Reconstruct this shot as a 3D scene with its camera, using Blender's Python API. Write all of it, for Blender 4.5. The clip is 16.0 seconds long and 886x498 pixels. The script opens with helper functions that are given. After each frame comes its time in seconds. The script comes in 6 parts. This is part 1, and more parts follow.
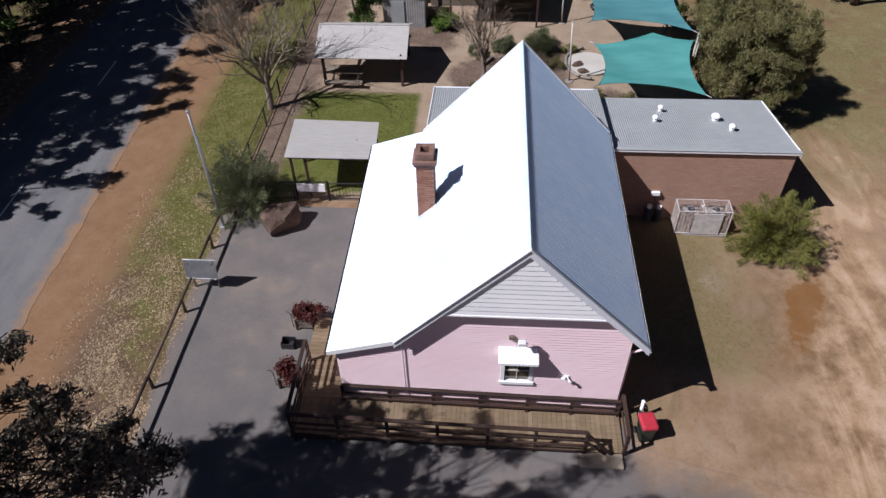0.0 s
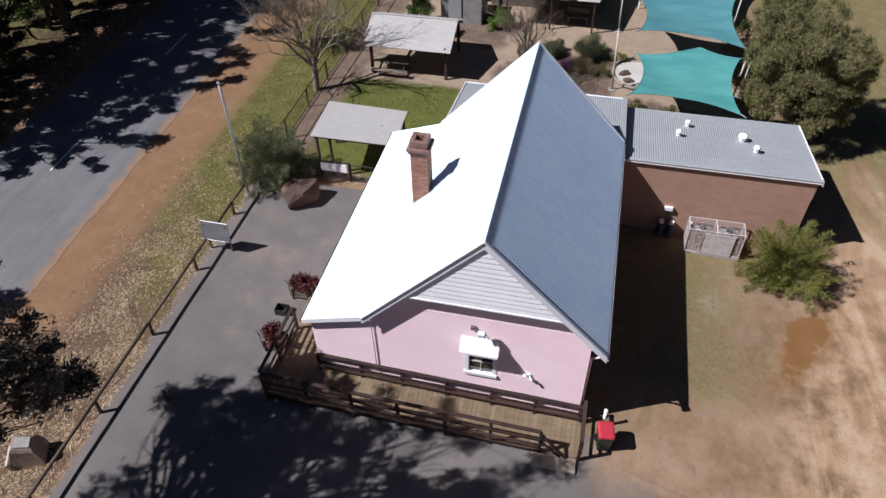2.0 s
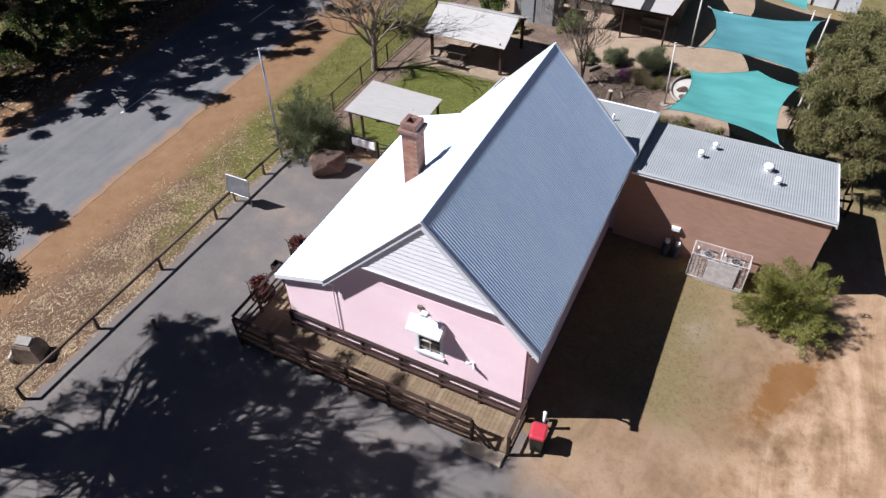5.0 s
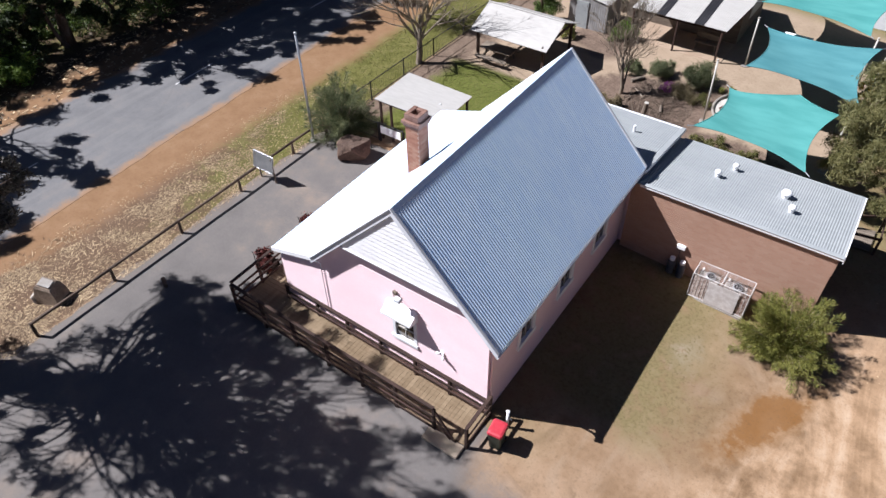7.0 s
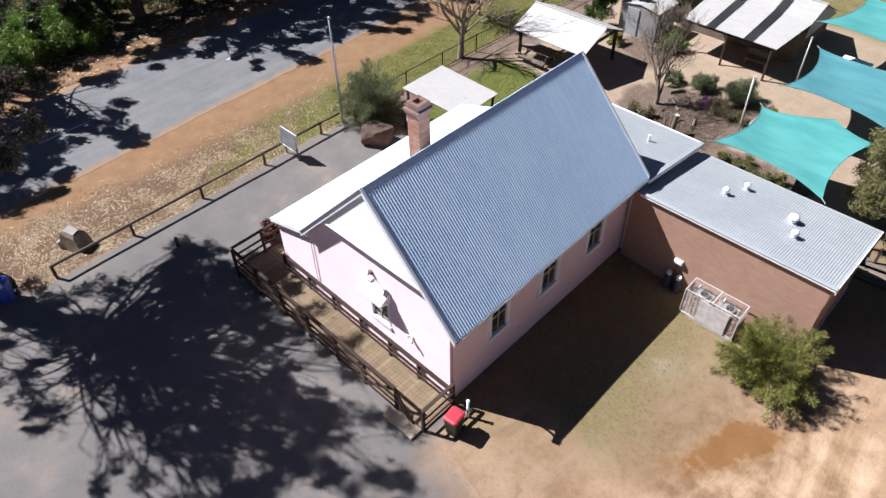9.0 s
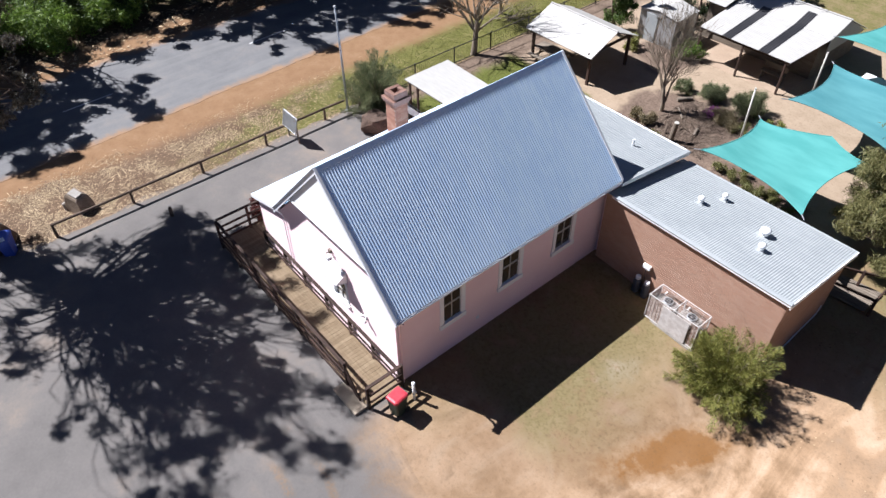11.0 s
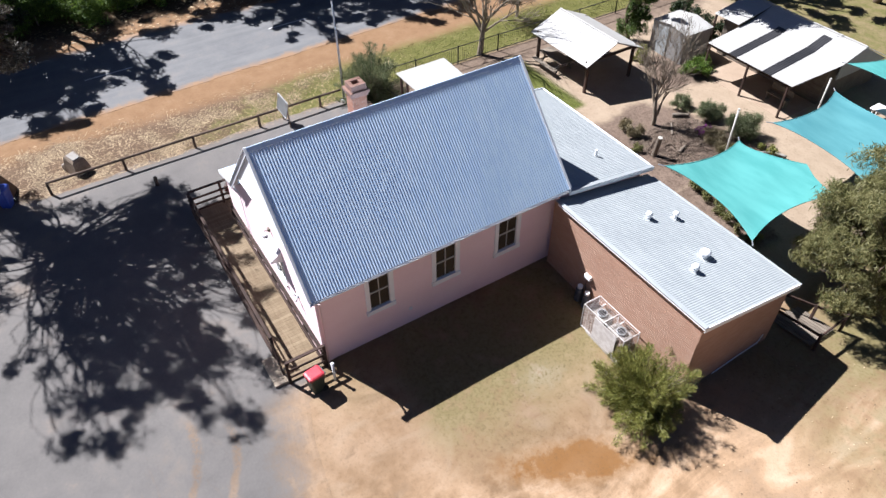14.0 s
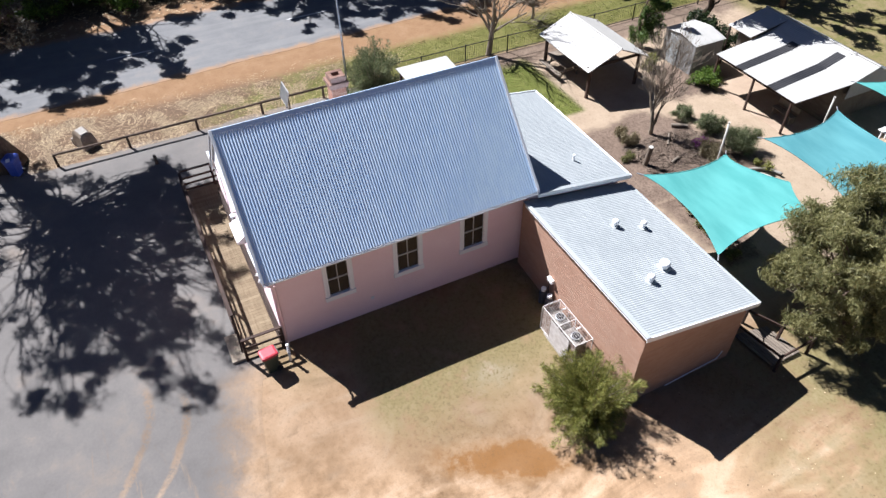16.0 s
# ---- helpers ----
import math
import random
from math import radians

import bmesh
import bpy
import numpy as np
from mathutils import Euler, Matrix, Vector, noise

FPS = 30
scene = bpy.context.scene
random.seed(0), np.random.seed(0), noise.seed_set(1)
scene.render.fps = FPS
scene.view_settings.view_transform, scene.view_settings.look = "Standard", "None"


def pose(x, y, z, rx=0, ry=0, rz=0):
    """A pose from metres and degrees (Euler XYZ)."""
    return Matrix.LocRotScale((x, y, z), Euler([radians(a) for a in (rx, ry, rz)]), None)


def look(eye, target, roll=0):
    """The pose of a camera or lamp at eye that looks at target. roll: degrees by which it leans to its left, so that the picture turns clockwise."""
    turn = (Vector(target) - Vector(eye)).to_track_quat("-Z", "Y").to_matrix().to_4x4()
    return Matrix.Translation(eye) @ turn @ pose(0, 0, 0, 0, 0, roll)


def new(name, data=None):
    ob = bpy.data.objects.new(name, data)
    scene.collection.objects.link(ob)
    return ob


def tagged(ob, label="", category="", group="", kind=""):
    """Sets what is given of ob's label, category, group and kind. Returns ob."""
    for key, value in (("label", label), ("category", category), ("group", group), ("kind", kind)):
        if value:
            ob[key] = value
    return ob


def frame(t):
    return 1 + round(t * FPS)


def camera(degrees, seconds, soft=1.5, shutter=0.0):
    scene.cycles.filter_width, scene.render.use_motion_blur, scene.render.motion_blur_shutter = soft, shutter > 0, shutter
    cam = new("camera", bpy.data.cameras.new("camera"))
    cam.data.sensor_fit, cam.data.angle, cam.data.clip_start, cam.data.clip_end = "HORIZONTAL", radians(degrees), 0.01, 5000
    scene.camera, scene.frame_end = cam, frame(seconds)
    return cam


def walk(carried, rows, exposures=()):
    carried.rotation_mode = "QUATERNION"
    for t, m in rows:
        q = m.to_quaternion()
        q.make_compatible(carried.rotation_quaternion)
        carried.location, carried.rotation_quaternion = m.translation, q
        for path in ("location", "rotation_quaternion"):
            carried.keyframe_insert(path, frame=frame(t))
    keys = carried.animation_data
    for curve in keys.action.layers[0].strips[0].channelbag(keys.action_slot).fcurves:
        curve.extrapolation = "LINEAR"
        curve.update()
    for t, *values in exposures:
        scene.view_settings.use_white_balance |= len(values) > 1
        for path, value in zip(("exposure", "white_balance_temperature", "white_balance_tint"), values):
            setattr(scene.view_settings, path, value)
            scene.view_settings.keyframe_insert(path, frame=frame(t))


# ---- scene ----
cam = camera(64.7, 16.0)
# seconds, eye in metres, turns about x, y and z in degrees
ROWS = [
    (0.0, -0.019, -0.057, 17.845, 45.706, 1.057, 3.583),
    (0.5, 0.688, -0.152, 17.873, 45.775, 1.064, 6.287),
    (1.0, 1.443, -0.207, 17.895, 45.813, 1.057, 8.616),
    (1.5, 2.211, -0.257, 17.913, 45.832, 1.062, 10.841),
    (2.0, 2.964, -0.273, 17.934, 45.864, 1.057, 13.113),
    (2.5, 3.698, -0.219, 17.963, 45.858, 1.045, 15.291),
    (3.0, 4.429, -0.148, 17.952, 45.878, 1.024, 17.486),
    (3.5, 5.143, -0.053, 17.942, 45.893, 1.007, 19.668),
    (4.0, 5.783, 0.082, 17.943, 45.906, 0.986, 21.668),
    (6.5, 9.122, 1.054, 18.002, 46.030, 0.872, 32.616),
    (7.0, 9.713, 1.354, 18.038, 46.040, 0.832, 34.799),
    (7.5, 10.323, 1.669, 18.059, 46.023, 0.803, 36.982),
    (8.0, 10.959, 1.997, 18.087, 46.067, 0.755, 39.144),
    (8.5, 11.621, 2.340, 18.098, 46.073, 0.727, 41.317),
    (9.0, 12.267, 2.695, 18.060, 46.111, 0.708, 43.510),
    (11.5, 15.292, 4.792, 18.152, 46.117, 0.537, 50.914),
    (12.0, 15.814, 5.288, 18.176, 46.077, 0.504, 52.081),
    (12.5, 16.305, 5.803, 18.232, 46.073, 0.446, 53.439),
    (13.0, 16.760, 6.319, 18.305, 46.036, 0.394, 54.907),
    (13.5, 17.229, 6.857, 18.371, 46.047, 0.353, 56.287),
    (14.0, 17.702, 7.400, 18.427, 46.026, 0.330, 57.648),
    (14.5, 18.167, 7.969, 18.487, 46.029, 0.297, 59.049),
    (15.0, 18.613, 8.554, 18.514, 46.006, 0.293, 60.471),
    (15.5, 19.059, 9.130, 18.519, 46.007, 0.281, 61.894),
    (16.0, 19.473, 9.716, 18.557, 46.000, 0.250, 63.347),
]
EXPOSURES = [(0.0, 0.24, 6150, 18), (4.0, 0.66, 6150, 16), (7.0, 0.95, 6150, 15), (9.0, 1.10, 6150, 14), (12.5, 1.31, 6100, 13), (16.0, 1.40, 6100, 12)]
walk(cam, [(t, pose(x, y, z, rx, ry, rz)) for t, x, y, z, rx, ry, rz in ROWS], EXPOSURES)

# ---- world, sun ----
SUN_DIR = Vector((-2.78, -1.36, 3.50)).normalized()      # towards the sun
SUN_ELEV = math.asin(SUN_DIR.z)
world = bpy.data.worlds.new("sky_world")
scene.world = world
world.use_nodes = True
wn = world.node_tree
sky = wn.nodes.new("ShaderNodeTexSky")
sky.sky_type = "NISHITA"
sky.sun_disc = False
sky.sun_elevation = SUN_ELEV
sky.sun_rotation = math.atan2(SUN_DIR.x, SUN_DIR.y)
bg = wn.nodes["Background"]
bg.inputs["Strength"].default_value = 0.015
tint = wn.nodes.new("ShaderNodeMix")          # a deep, clear blue
tint.data_type, tint.blend_type = "RGBA", "MULTIPLY"
tint.inputs[0].default_value = 1.0
tint.inputs[7].default_value = (0.80, 0.92, 1.25, 1)
wn.links.new(sky.outputs[0], tint.inputs[6])
wn.links.new(tint.outputs[2], bg.inputs["Color"])
sun_data = bpy.data.lights.new("sun", "SUN")
sun_data.energy = 5.0
sun_data.angle = radians(0.45)
sun_data.color = (1.0, 0.985, 0.97)
sun_ob = new("sun", sun_data)
sun_ob.matrix_world = look(SUN_DIR * 60, (0, 0, 0))


# ---- mesh helpers ----
class MB:
    """Collects vertices and faces in world metres."""

    def __init__(self):
        self.v, self.f = [], []

    def add(self, verts, faces):
        n = len(self.v)
        self.v.extend(tuple(p) for p in verts)
        self.f.extend(tuple(n + i for i in face) for face in faces)
        return self

    def box(self, x0, x1, y0, y1, z0, z1):
        x0, x1, y0, y1, z0, z1 = min(x0, x1), max(x0, x1), min(y0, y1), max(y0, y1), min(z0, z1), max(z0, z1)
        v = [(x, y, z) for z in (z0, z1) for y in (y0, y1) for x in (x0, x1)]
        return self.add(v, [(0, 2, 3, 1), (4, 5, 7, 6), (0, 1, 5, 4), (2, 6, 7, 3), (0, 4, 6, 2), (1, 3, 7, 5)])

    def cbox(self, x0, x1, y0, y1, z0, z1, b=0.01, m=None):
        """A box with bevelled edges, optionally moved by the matrix m."""
        c = Vector(((x0 + x1) / 2, (y0 + y1) / 2, (z0 + z1) / 2))
        h = [abs(x1 - x0) / 2, abs(y1 - y0) / 2, abs(z1 - z0) / 2]
        b = min(b, *(k * 0.45 for k in h))
        idx, vs = {}, []
        for sx in (-1, 1):
            for sy in (-1, 1):
                for sz in (-1, 1):
                    s = (sx, sy, sz)
                    for a in range(3):
                        idx[(s, a)] = len(vs)
                        vs.append(c + Vector([s[k] * (h[k] - (0 if k == a else b)) for k in range(3)]))
        fs = []
        for a in range(3):
            o1, o2 = (a + 1) % 3, (a + 2) % 3
            for s in (-1, 1):
                q = []
                for p, r in ((-1, -1), (1, -1), (1, 1), (-1, 1)):
                    t = [0, 0, 0]
                    t[a], t[o1], t[o2] = s, p, r
                    q.append(idx[(tuple(t), a)])
                fs.append(q)
            for p in (-1, 1):
                for r in (-1, 1):
                    t0, t1 = [0, 0, 0], [0, 0, 0]
                    t0[a], t1[a] = -1, 1
                    t0[o1] = t1[o1] = p
                    t0[o2] = t1[o2] = r
                    fs.append([idx[(tuple(t0), o1)], idx[(tuple(t1), o1)], idx[(tuple(t1), o2)], idx[(tuple(t0), o2)]])
        for sx in (-1, 1):
            for sy in (-1, 1):
                for sz in (-1, 1):
                    fs.append([idx[((sx, sy, sz), a)] for a in range(3)])
        out = []
        for q in fs:
            n = (vs[q[1]] - vs[q[0]]).cross(vs[q[2]] - vs[q[0]])
            mid = sum((vs[i] for i in q), Vector()) / len(q)
            out.append(q if n.dot(mid - c) > 0 else q[::-1])
        if m is not None:
            vs = [m @ p for p in vs]
        return self.add(vs, out)

    def beam(self, a, b, w, h, up=(0, 0, 1), bev=0.006):
        """A timber from a to b, w wide and h deep (h along up)."""
        a, b = Vector(a), Vector(b)
        d = b - a
        x = d.normalized()
        u = Vector(up)
        if abs(x.dot(u)) > 0.98:
            u = Vector((0, 1, 0))
        y = u.cross(x).normalized()
        z = x.cross(y)
        m = Matrix((x, y, z)).transposed().to_4x4()
        m.translation = a
        return self.cbox(0, d.length, -w / 2, w / 2, -h / 2, h / 2, bev, m)

    def prism(self, poly, axis, a, b):
        """A polygon in the two other axes, drawn out along axis from a to b."""
        def at(p, t):
            return {"x": (t, p[0], p[1]), "y": (p[0], t, p[1]), "z": (p[0], p[1], t)}[axis]
        n = len(poly)
        v = [at(p, a) for p in poly] + [at(p, b) for p in poly]
        f = [tuple(range(n)), tuple(range(2 * n - 1, n - 1, -1))]
        f += [(i, n + i, n + (i + 1) % n, (i + 1) % n) for i in range(n)]
        return self.add(v, f)

    def tube(self, pts, radii, sides=8, cap=True):
        pts = [Vector(p) for p in pts]
        if not isinstance(radii, (list, tuple)):
            radii = [radii] * len(pts)
        n0 = len(self.v)
        prev = None
        for i, p in enumerate(pts):
            d = (pts[min(i + 1, len(pts) - 1)] - pts[max(i - 1, 0)])
            d = d.normalized() if d.length > 1e-9 else Vector((0, 0, 1))
            ref = prev if prev is not None else (Vector((1, 0, 0)) if abs(d.x) < 0.8 else Vector((0, 1, 0)))
            u = (ref - d * ref.dot(d)).normalized()
            prev = u
            w = d.cross(u)
            for k in range(sides):
                a = 2 * math.pi * k / sides
                self.v.append(tuple(p + (u * math.cos(a) + w * math.sin(a)) * radii[i]))
        for i in range(len(pts) - 1):
            for k in range(sides):
                a, b = n0 + i * sides + k, n0 + i * sides + (k + 1) % sides
                self.f.append((a, b, b + sides, a + sides))
        if cap:
            self.f.append(tuple(n0 + k for k in range(sides))[::-1])
            self.f.append(tuple(n0 + (len(pts) - 1) * sides + k for k in range(sides)))
        return self

    def lathe(self, centre, profile, sides=16):
        """profile: (radius, height) pairs round a vertical axis."""
        cx, cy, cz = centre
        return self.tube_rings([[(cx + r * math.cos(2 * math.pi * k / sides), cy + r * math.sin(2 * math.pi * k / sides), cz + z) for k in range(sides)] for r, z in profile])

    def tube_rings(self, rings):
        n0, s = len(self.v), len(rings[0])
        for r in rings:
            self.v.extend(tuple(p) for p in r)
        for i in range(len(rings) - 1):
            for k in range(s):
                a, b = n0 + i * s + k, n0 + i * s + (k + 1) % s
                self.f.append((a, b, b + s, a + s))
        self.f.append(tuple(n0 + k for k in range(s))[::-1])
        self.f.append(tuple(n0 + (len(rings) - 1) * s + k for k in range(s)))
        return self

    def corrugated(self, p00, p10, p01, p11, pitch, depth, thick=0.012, per=6):
        """A corrugated sheet. p00-p10 is one edge across the ribs, p01-p11 the other; ribs run from the one to the other."""
        p00, p10, p01, p11 = map(Vector, (p00, p10, p01, p11))
        nrm = (p10 - p00).cross(p01 - p00).normalized()
        if nrm.z < 0:
            nrm = -nrm
        n = max(2, int((p10 - p00).length / pitch)) * per
        top, bot = [], []
        rows = 2
        for j in range(rows):
            s = j / (rows - 1)
            for i in range(n + 1):
                t = i / n
                p = (p00.lerp(p10, t)).lerp(p01.lerp(p11, t), s)
                h = depth * 0.5 * (1 - math.cos(2 * math.pi * i / per))
                top.append(p + nrm * h)
                bot.append(p + nrm * (h - thick))
        n1 = n + 1
        base = len(top)
        f = []
        for i in range(n):
            f.append((i, i + 1, n1 + i + 1, n1 + i))
            f.append((base + i, base + n1 + i, base + n1 + i + 1, base + i + 1))
            f.append((i, base + i, base + i + 1, i + 1))
            f.append((n1 + i, n1 + i + 1, base + n1 + i + 1, base + n1 + i))
        f.append((0, n1, base + n1, base))
        f.append((n, base + n, base + n1 + n, n1 + n))
        return self.add(top + bot, f)

    def weld(self):
        """Joins vertices that lie at one place."""
        seen, new_v, at = {}, [], []
        for p in self.v:
            k = tuple(round(c, 4) for c in p)
            if k not in seen:
                seen[k] = len(new_v)
                new_v.append(p)
            at.append(seen[k])
        self.v, self.f = new_v, [tuple(at[i] for i in q) for q in self.f]
        return self

    def mesh(self, name, origin=(0, 0, 0), smooth=False):
        me = bpy.data.meshes.new(name)
        o = Vector(origin)
        me.from_pydata([(p[0] - o.x, p[1] - o.y, p[2] - o.z) for p in self.v], [], self.f)
        me.update()
        if smooth:
            me.polygons.foreach_set("use_smooth", [True] * len(me.polygons))
        return me


def np_mesh(name, verts, quads):
    """A mesh of loose quads from arrays."""
    me = bpy.data.meshes.new(name)
    n, q = len(verts), len(quads)
    me.vertices.add(n)
    me.vertices.foreach_set("co", np.asarray(verts, dtype=np.float32).ravel())
    me.loops.add(q * 4)
    me.loops.foreach_set("vertex_index", np.asarray(quads, dtype=np.int32).ravel())
    me.polygons.add(q)
    me.polygons.foreach_set("loop_start", np.arange(q, dtype=np.int32) * 4)
    me.update(calc_edges=True)
    return me


def thing(name, base, label, category="", group="", kind=""):
    """An empty at the base of a thing, which takes its parts."""
    ob = new(name)
    ob.empty_display_size = 0.2
    ob.location = base
    return tagged(ob, label, category, group, kind)


def root_of(ob):
    o = Vector((0, 0, 0))
    while ob is not None:
        o += ob.location
        ob = ob.parent
    return o


def part(name, mb, material, parent, label="", smooth=False, kind=""):
    """Links a mesh, given in world metres, as one object under a thing or under a part."""
    o = root_of(parent)
    me = mb.mesh(name, o, smooth) if isinstance(mb, MB) else mb
    ob = new(name, me)
    me.materials.append(material)
    ob.parent = parent
    if label:
        ob["label"] = label
    if kind:
        ob["kind"] = kind
    return ob


def solid(name, mb, material, base, label, category="", group="", kind="", smooth=False):
    """A thing that is one mesh."""
    me = mb.mesh(name, base, smooth) if isinstance(mb, MB) else mb
    ob = new(name, me)
    ob.location = base
    me.materials.append(material)
    return tagged(ob, label, category, group, kind)


# ---- material helpers ----
class S:
    """A socket of a node tree, with arithmetic."""

    def __init__(self, tree, out):
        self.t, self.o = tree, out

    def _m(self, op, other=None, third=None, clamp=False):
        n = self.t.nodes.new("ShaderNodeMath")
        n.operation, n.use_clamp = op, clamp
        for i, v in enumerate((self, other, third)):
            if v is None:
                continue
            if isinstance(v, S):
                self.t.links.new(v.o, n.inputs[i])
            else:
                n.inputs[i].default_value = v
        return S(self.t, n.outputs[0])

    def __add__(self, k): return self._m("ADD", k)
    def __radd__(self, k): return self._m("ADD", k)
    def __sub__(self, k): return self._m("SUBTRACT", k)
    def __mul__(self, k): return self._m("MULTIPLY", k)
    def __rmul__(self, k): return self._m("MULTIPLY", k)
    def __rsub__(self, k): return self * -1.0 + k
    def __neg__(self): return self._m("MULTIPLY", -1.0)
    def step(self, a, b):
        """0 below a, 1 above b, smooth between (b < a turns it round)."""
        n = self.t.nodes.new("ShaderNodeMapRange")
        n.interpolation_type = "SMOOTHSTEP"
        self.t.links.new(self.o, n.inputs["Value"])
        lo, hi, f0, f1 = (a, b, 0.0, 1.0) if a < b else (b, a, 1.0, 0.0)
        n.inputs["From Min"].default_value, n.inputs["From Max"].default_value = lo, hi
        n.inputs["To Min"].default_value, n.inputs["To Max"].default_value = f0, f1
        return S(self.t, n.outputs[0])
    def max(self, k): return self._m("MAXIMUM", k)
    def min(self, k): return self._m("MINIMUM", k)
    def abs(self): return self._m("ABSOLUTE")
    def sin(self): return self._m("SINE")
    def pow(self, k): return self._m("POWER", k)


class Mat:
    """A node material under construction."""

    def __init__(self, name, rough=0.7, metal=0.0, spec=0.5):
        self.m = bpy.data.materials.new(name)
        self.m.use_nodes = True
        self.t = self.m.node_tree
        self.b = self.t.nodes["Principled BSDF"]
        self.b.inputs["Roughness"].default_value = rough
        self.b.inputs["Metallic"].default_value = metal
        self.b.inputs["Specular IOR Level"].default_value = spec

    def coords(self, world_space=False):
        if world_space:
            return S(self.t, self.t.nodes.new("ShaderNodeNewGeometry").outputs["Position"])
        return S(self.t, self.t.nodes.new("ShaderNodeTexCoord").outputs["Object"])

    def xyz(self, co):
        n = self.t.nodes.new("ShaderNodeSeparateXYZ")
        self.t.links.new(co.o, n.inputs[0])
        return [S(self.t, o) for o in n.outputs]

    def scaled(self, co, s):
        n = self.t.nodes.new("ShaderNodeVectorMath")
        n.operation = "MULTIPLY"
        self.t.links.new(co.o, n.inputs[0])
        n.inputs[1].default_value = s if isinstance(s, (tuple, list)) else (s, s, s)
        return S(self.t, n.outputs[0])

    def noise(self, co, scale, detail=4.0, rough=0.55, distort=0.0):
        n = self.t.nodes.new("ShaderNodeTexNoise")
        self.t.links.new(co.o, n.inputs["Vector"])
        n.inputs["Scale"].default_value, n.inputs["Detail"].default_value = scale, detail
        n.inputs["Roughness"].default_value, n.inputs["Distortion"].default_value = rough, distort
        return S(self.t, n.outputs[0])

    def voronoi(self, co, scale, feature="F1", out=0, rand=1.0):
        n = self.t.nodes.new("ShaderNodeTexVoronoi")
        n.feature = feature
        self.t.links.new(co.o, n.inputs["Vector"])
        n.inputs["Scale"].default_value = scale
        n.inputs["Randomness"].default_value = rand
        return S(self.t, n.outputs[out])

    def random(self, per_island=False):
        if per_island:
            return S(self.t, self.t.nodes.new("ShaderNodeNewGeometry").outputs["Random Per Island"])
        return S(self.t, self.t.nodes.new("ShaderNodeObjectInfo").outputs["Random"])

    def mix(self, fac, a, b):
        n = self.t.nodes.new("ShaderNodeMix")
        n.data_type = "RGBA"
        if isinstance(fac, S):
            self.t.links.new(fac.o, n.inputs[0])
        else:
            n.inputs[0].default_value = fac
        for sock, v in ((n.inputs[6], a), (n.inputs[7], b)):
            if isinstance(v, S):
                self.t.links.new(v.o, sock)
            else:
                sock.default_value = (*v, 1.0)
        return S(self.t, n.outputs[2])

    def ramp(self, fac, *stops):
        n = self.t.nodes.new("ShaderNodeValToRGB")
        self.t.links.new(fac.o, n.inputs[0])
        els = n.color_ramp.elements
        while len(els) < len(stops):
            els.new(0.5)
        for e, (p, c) in zip(els, stops):
            e.position, e.color = p, (*c, 1.0)
        return S(self.t, n.outputs[0])

    def colour(self, c):
        if isinstance(c, S):
            self.t.links.new(c.o, self.b.inputs["Base Color"])
        else:
            self.b.inputs["Base Color"].default_value = (*c, 1.0)
        return self

    def rough(self, r):
        self.t.links.new(r.o, self.b.inputs["Roughness"])
        return self

    def bump(self, h, strength=0.4, dist=0.02):
        n = self.t.nodes.new("ShaderNodeBump")
        n.inputs["Strength"].default_value, n.inputs["Distance"].default_value = strength, dist
        self.t.links.new(h.o, n.inputs["Height"])
        self.t.links.new(n.outputs[0], self.b.inputs["Normal"])
        return self


def plain(name, a, b, rough=0.7, metal=0.0, big=0.8, fine=18.0, bump=0.25, dist=0.004, spec=0.4, stretch=(1, 1, 1), spread=0.12):
    """A surface between two colours, varied at two scales and slightly from thing to thing."""
    k = Mat(name, rough, metal, spec)
    co = k.scaled(k.coords(), stretch)
    n1, n2 = k.noise(co, big, 5), k.noise(co, fine, 4, 0.65)
    f = (n1 * 0.6 + n2 * 0.4 + (k.random() - 0.5) * spread).step(0.32, 0.68)
    k.colour(k.mix(f, a, b)).bump(n2, bump, dist)
    k.rough((n2 * 0.25 + (rough - 0.12))._m("MINIMUM", 1.0))
    return k.m

# ---- materials ----
def sandy_soil(k, co, x, y, nb, nm, nf, xw):
    """Bare sand of the yard with paler wheel tracks."""
    sand = k.ramp(nb * 0.65 + nm * 0.25 + nf * 0.1, (0.36, (0.127, 0.077, 0.040)), (0.48, (0.219, 0.142, 0.083)), (0.62, (0.323, 0.226, 0.149)))
    tracks = k.noise(k.scaled(co, (0.75, 0.17, 1)), 1.0, 5, 0.6, 1.6)
    pale = k.ramp(tracks * 0.65 + nm * 0.35, (0.36, (0.259, 0.159, 0.085)), (0.5, (0.354, 0.237, 0.145)), (0.64, (0.445, 0.333, 0.231)))
    drive = (xw - y * 0.30).step(4.2, 7.6) * (xw - y * 0.30).step(17.5, 12.5)
    blot = k.noise(k.scaled(co, (1.0, 0.55, 1)), 0.55, 6, 0.62, 1.2)
    sand = k.mix(blot.step(0.5, 0.7) * 0.55, sand, (0.291, 0.217, 0.150))
    sand = k.mix(blot.step(0.46, 0.3) * 0.45, sand, (0.126, 0.084, 0.050))
    return k.mix(drive * y.step(31.0, 25.5) * (tracks * 0.5 + nm * 0.5).step(0.3, 0.55), sand, pale)


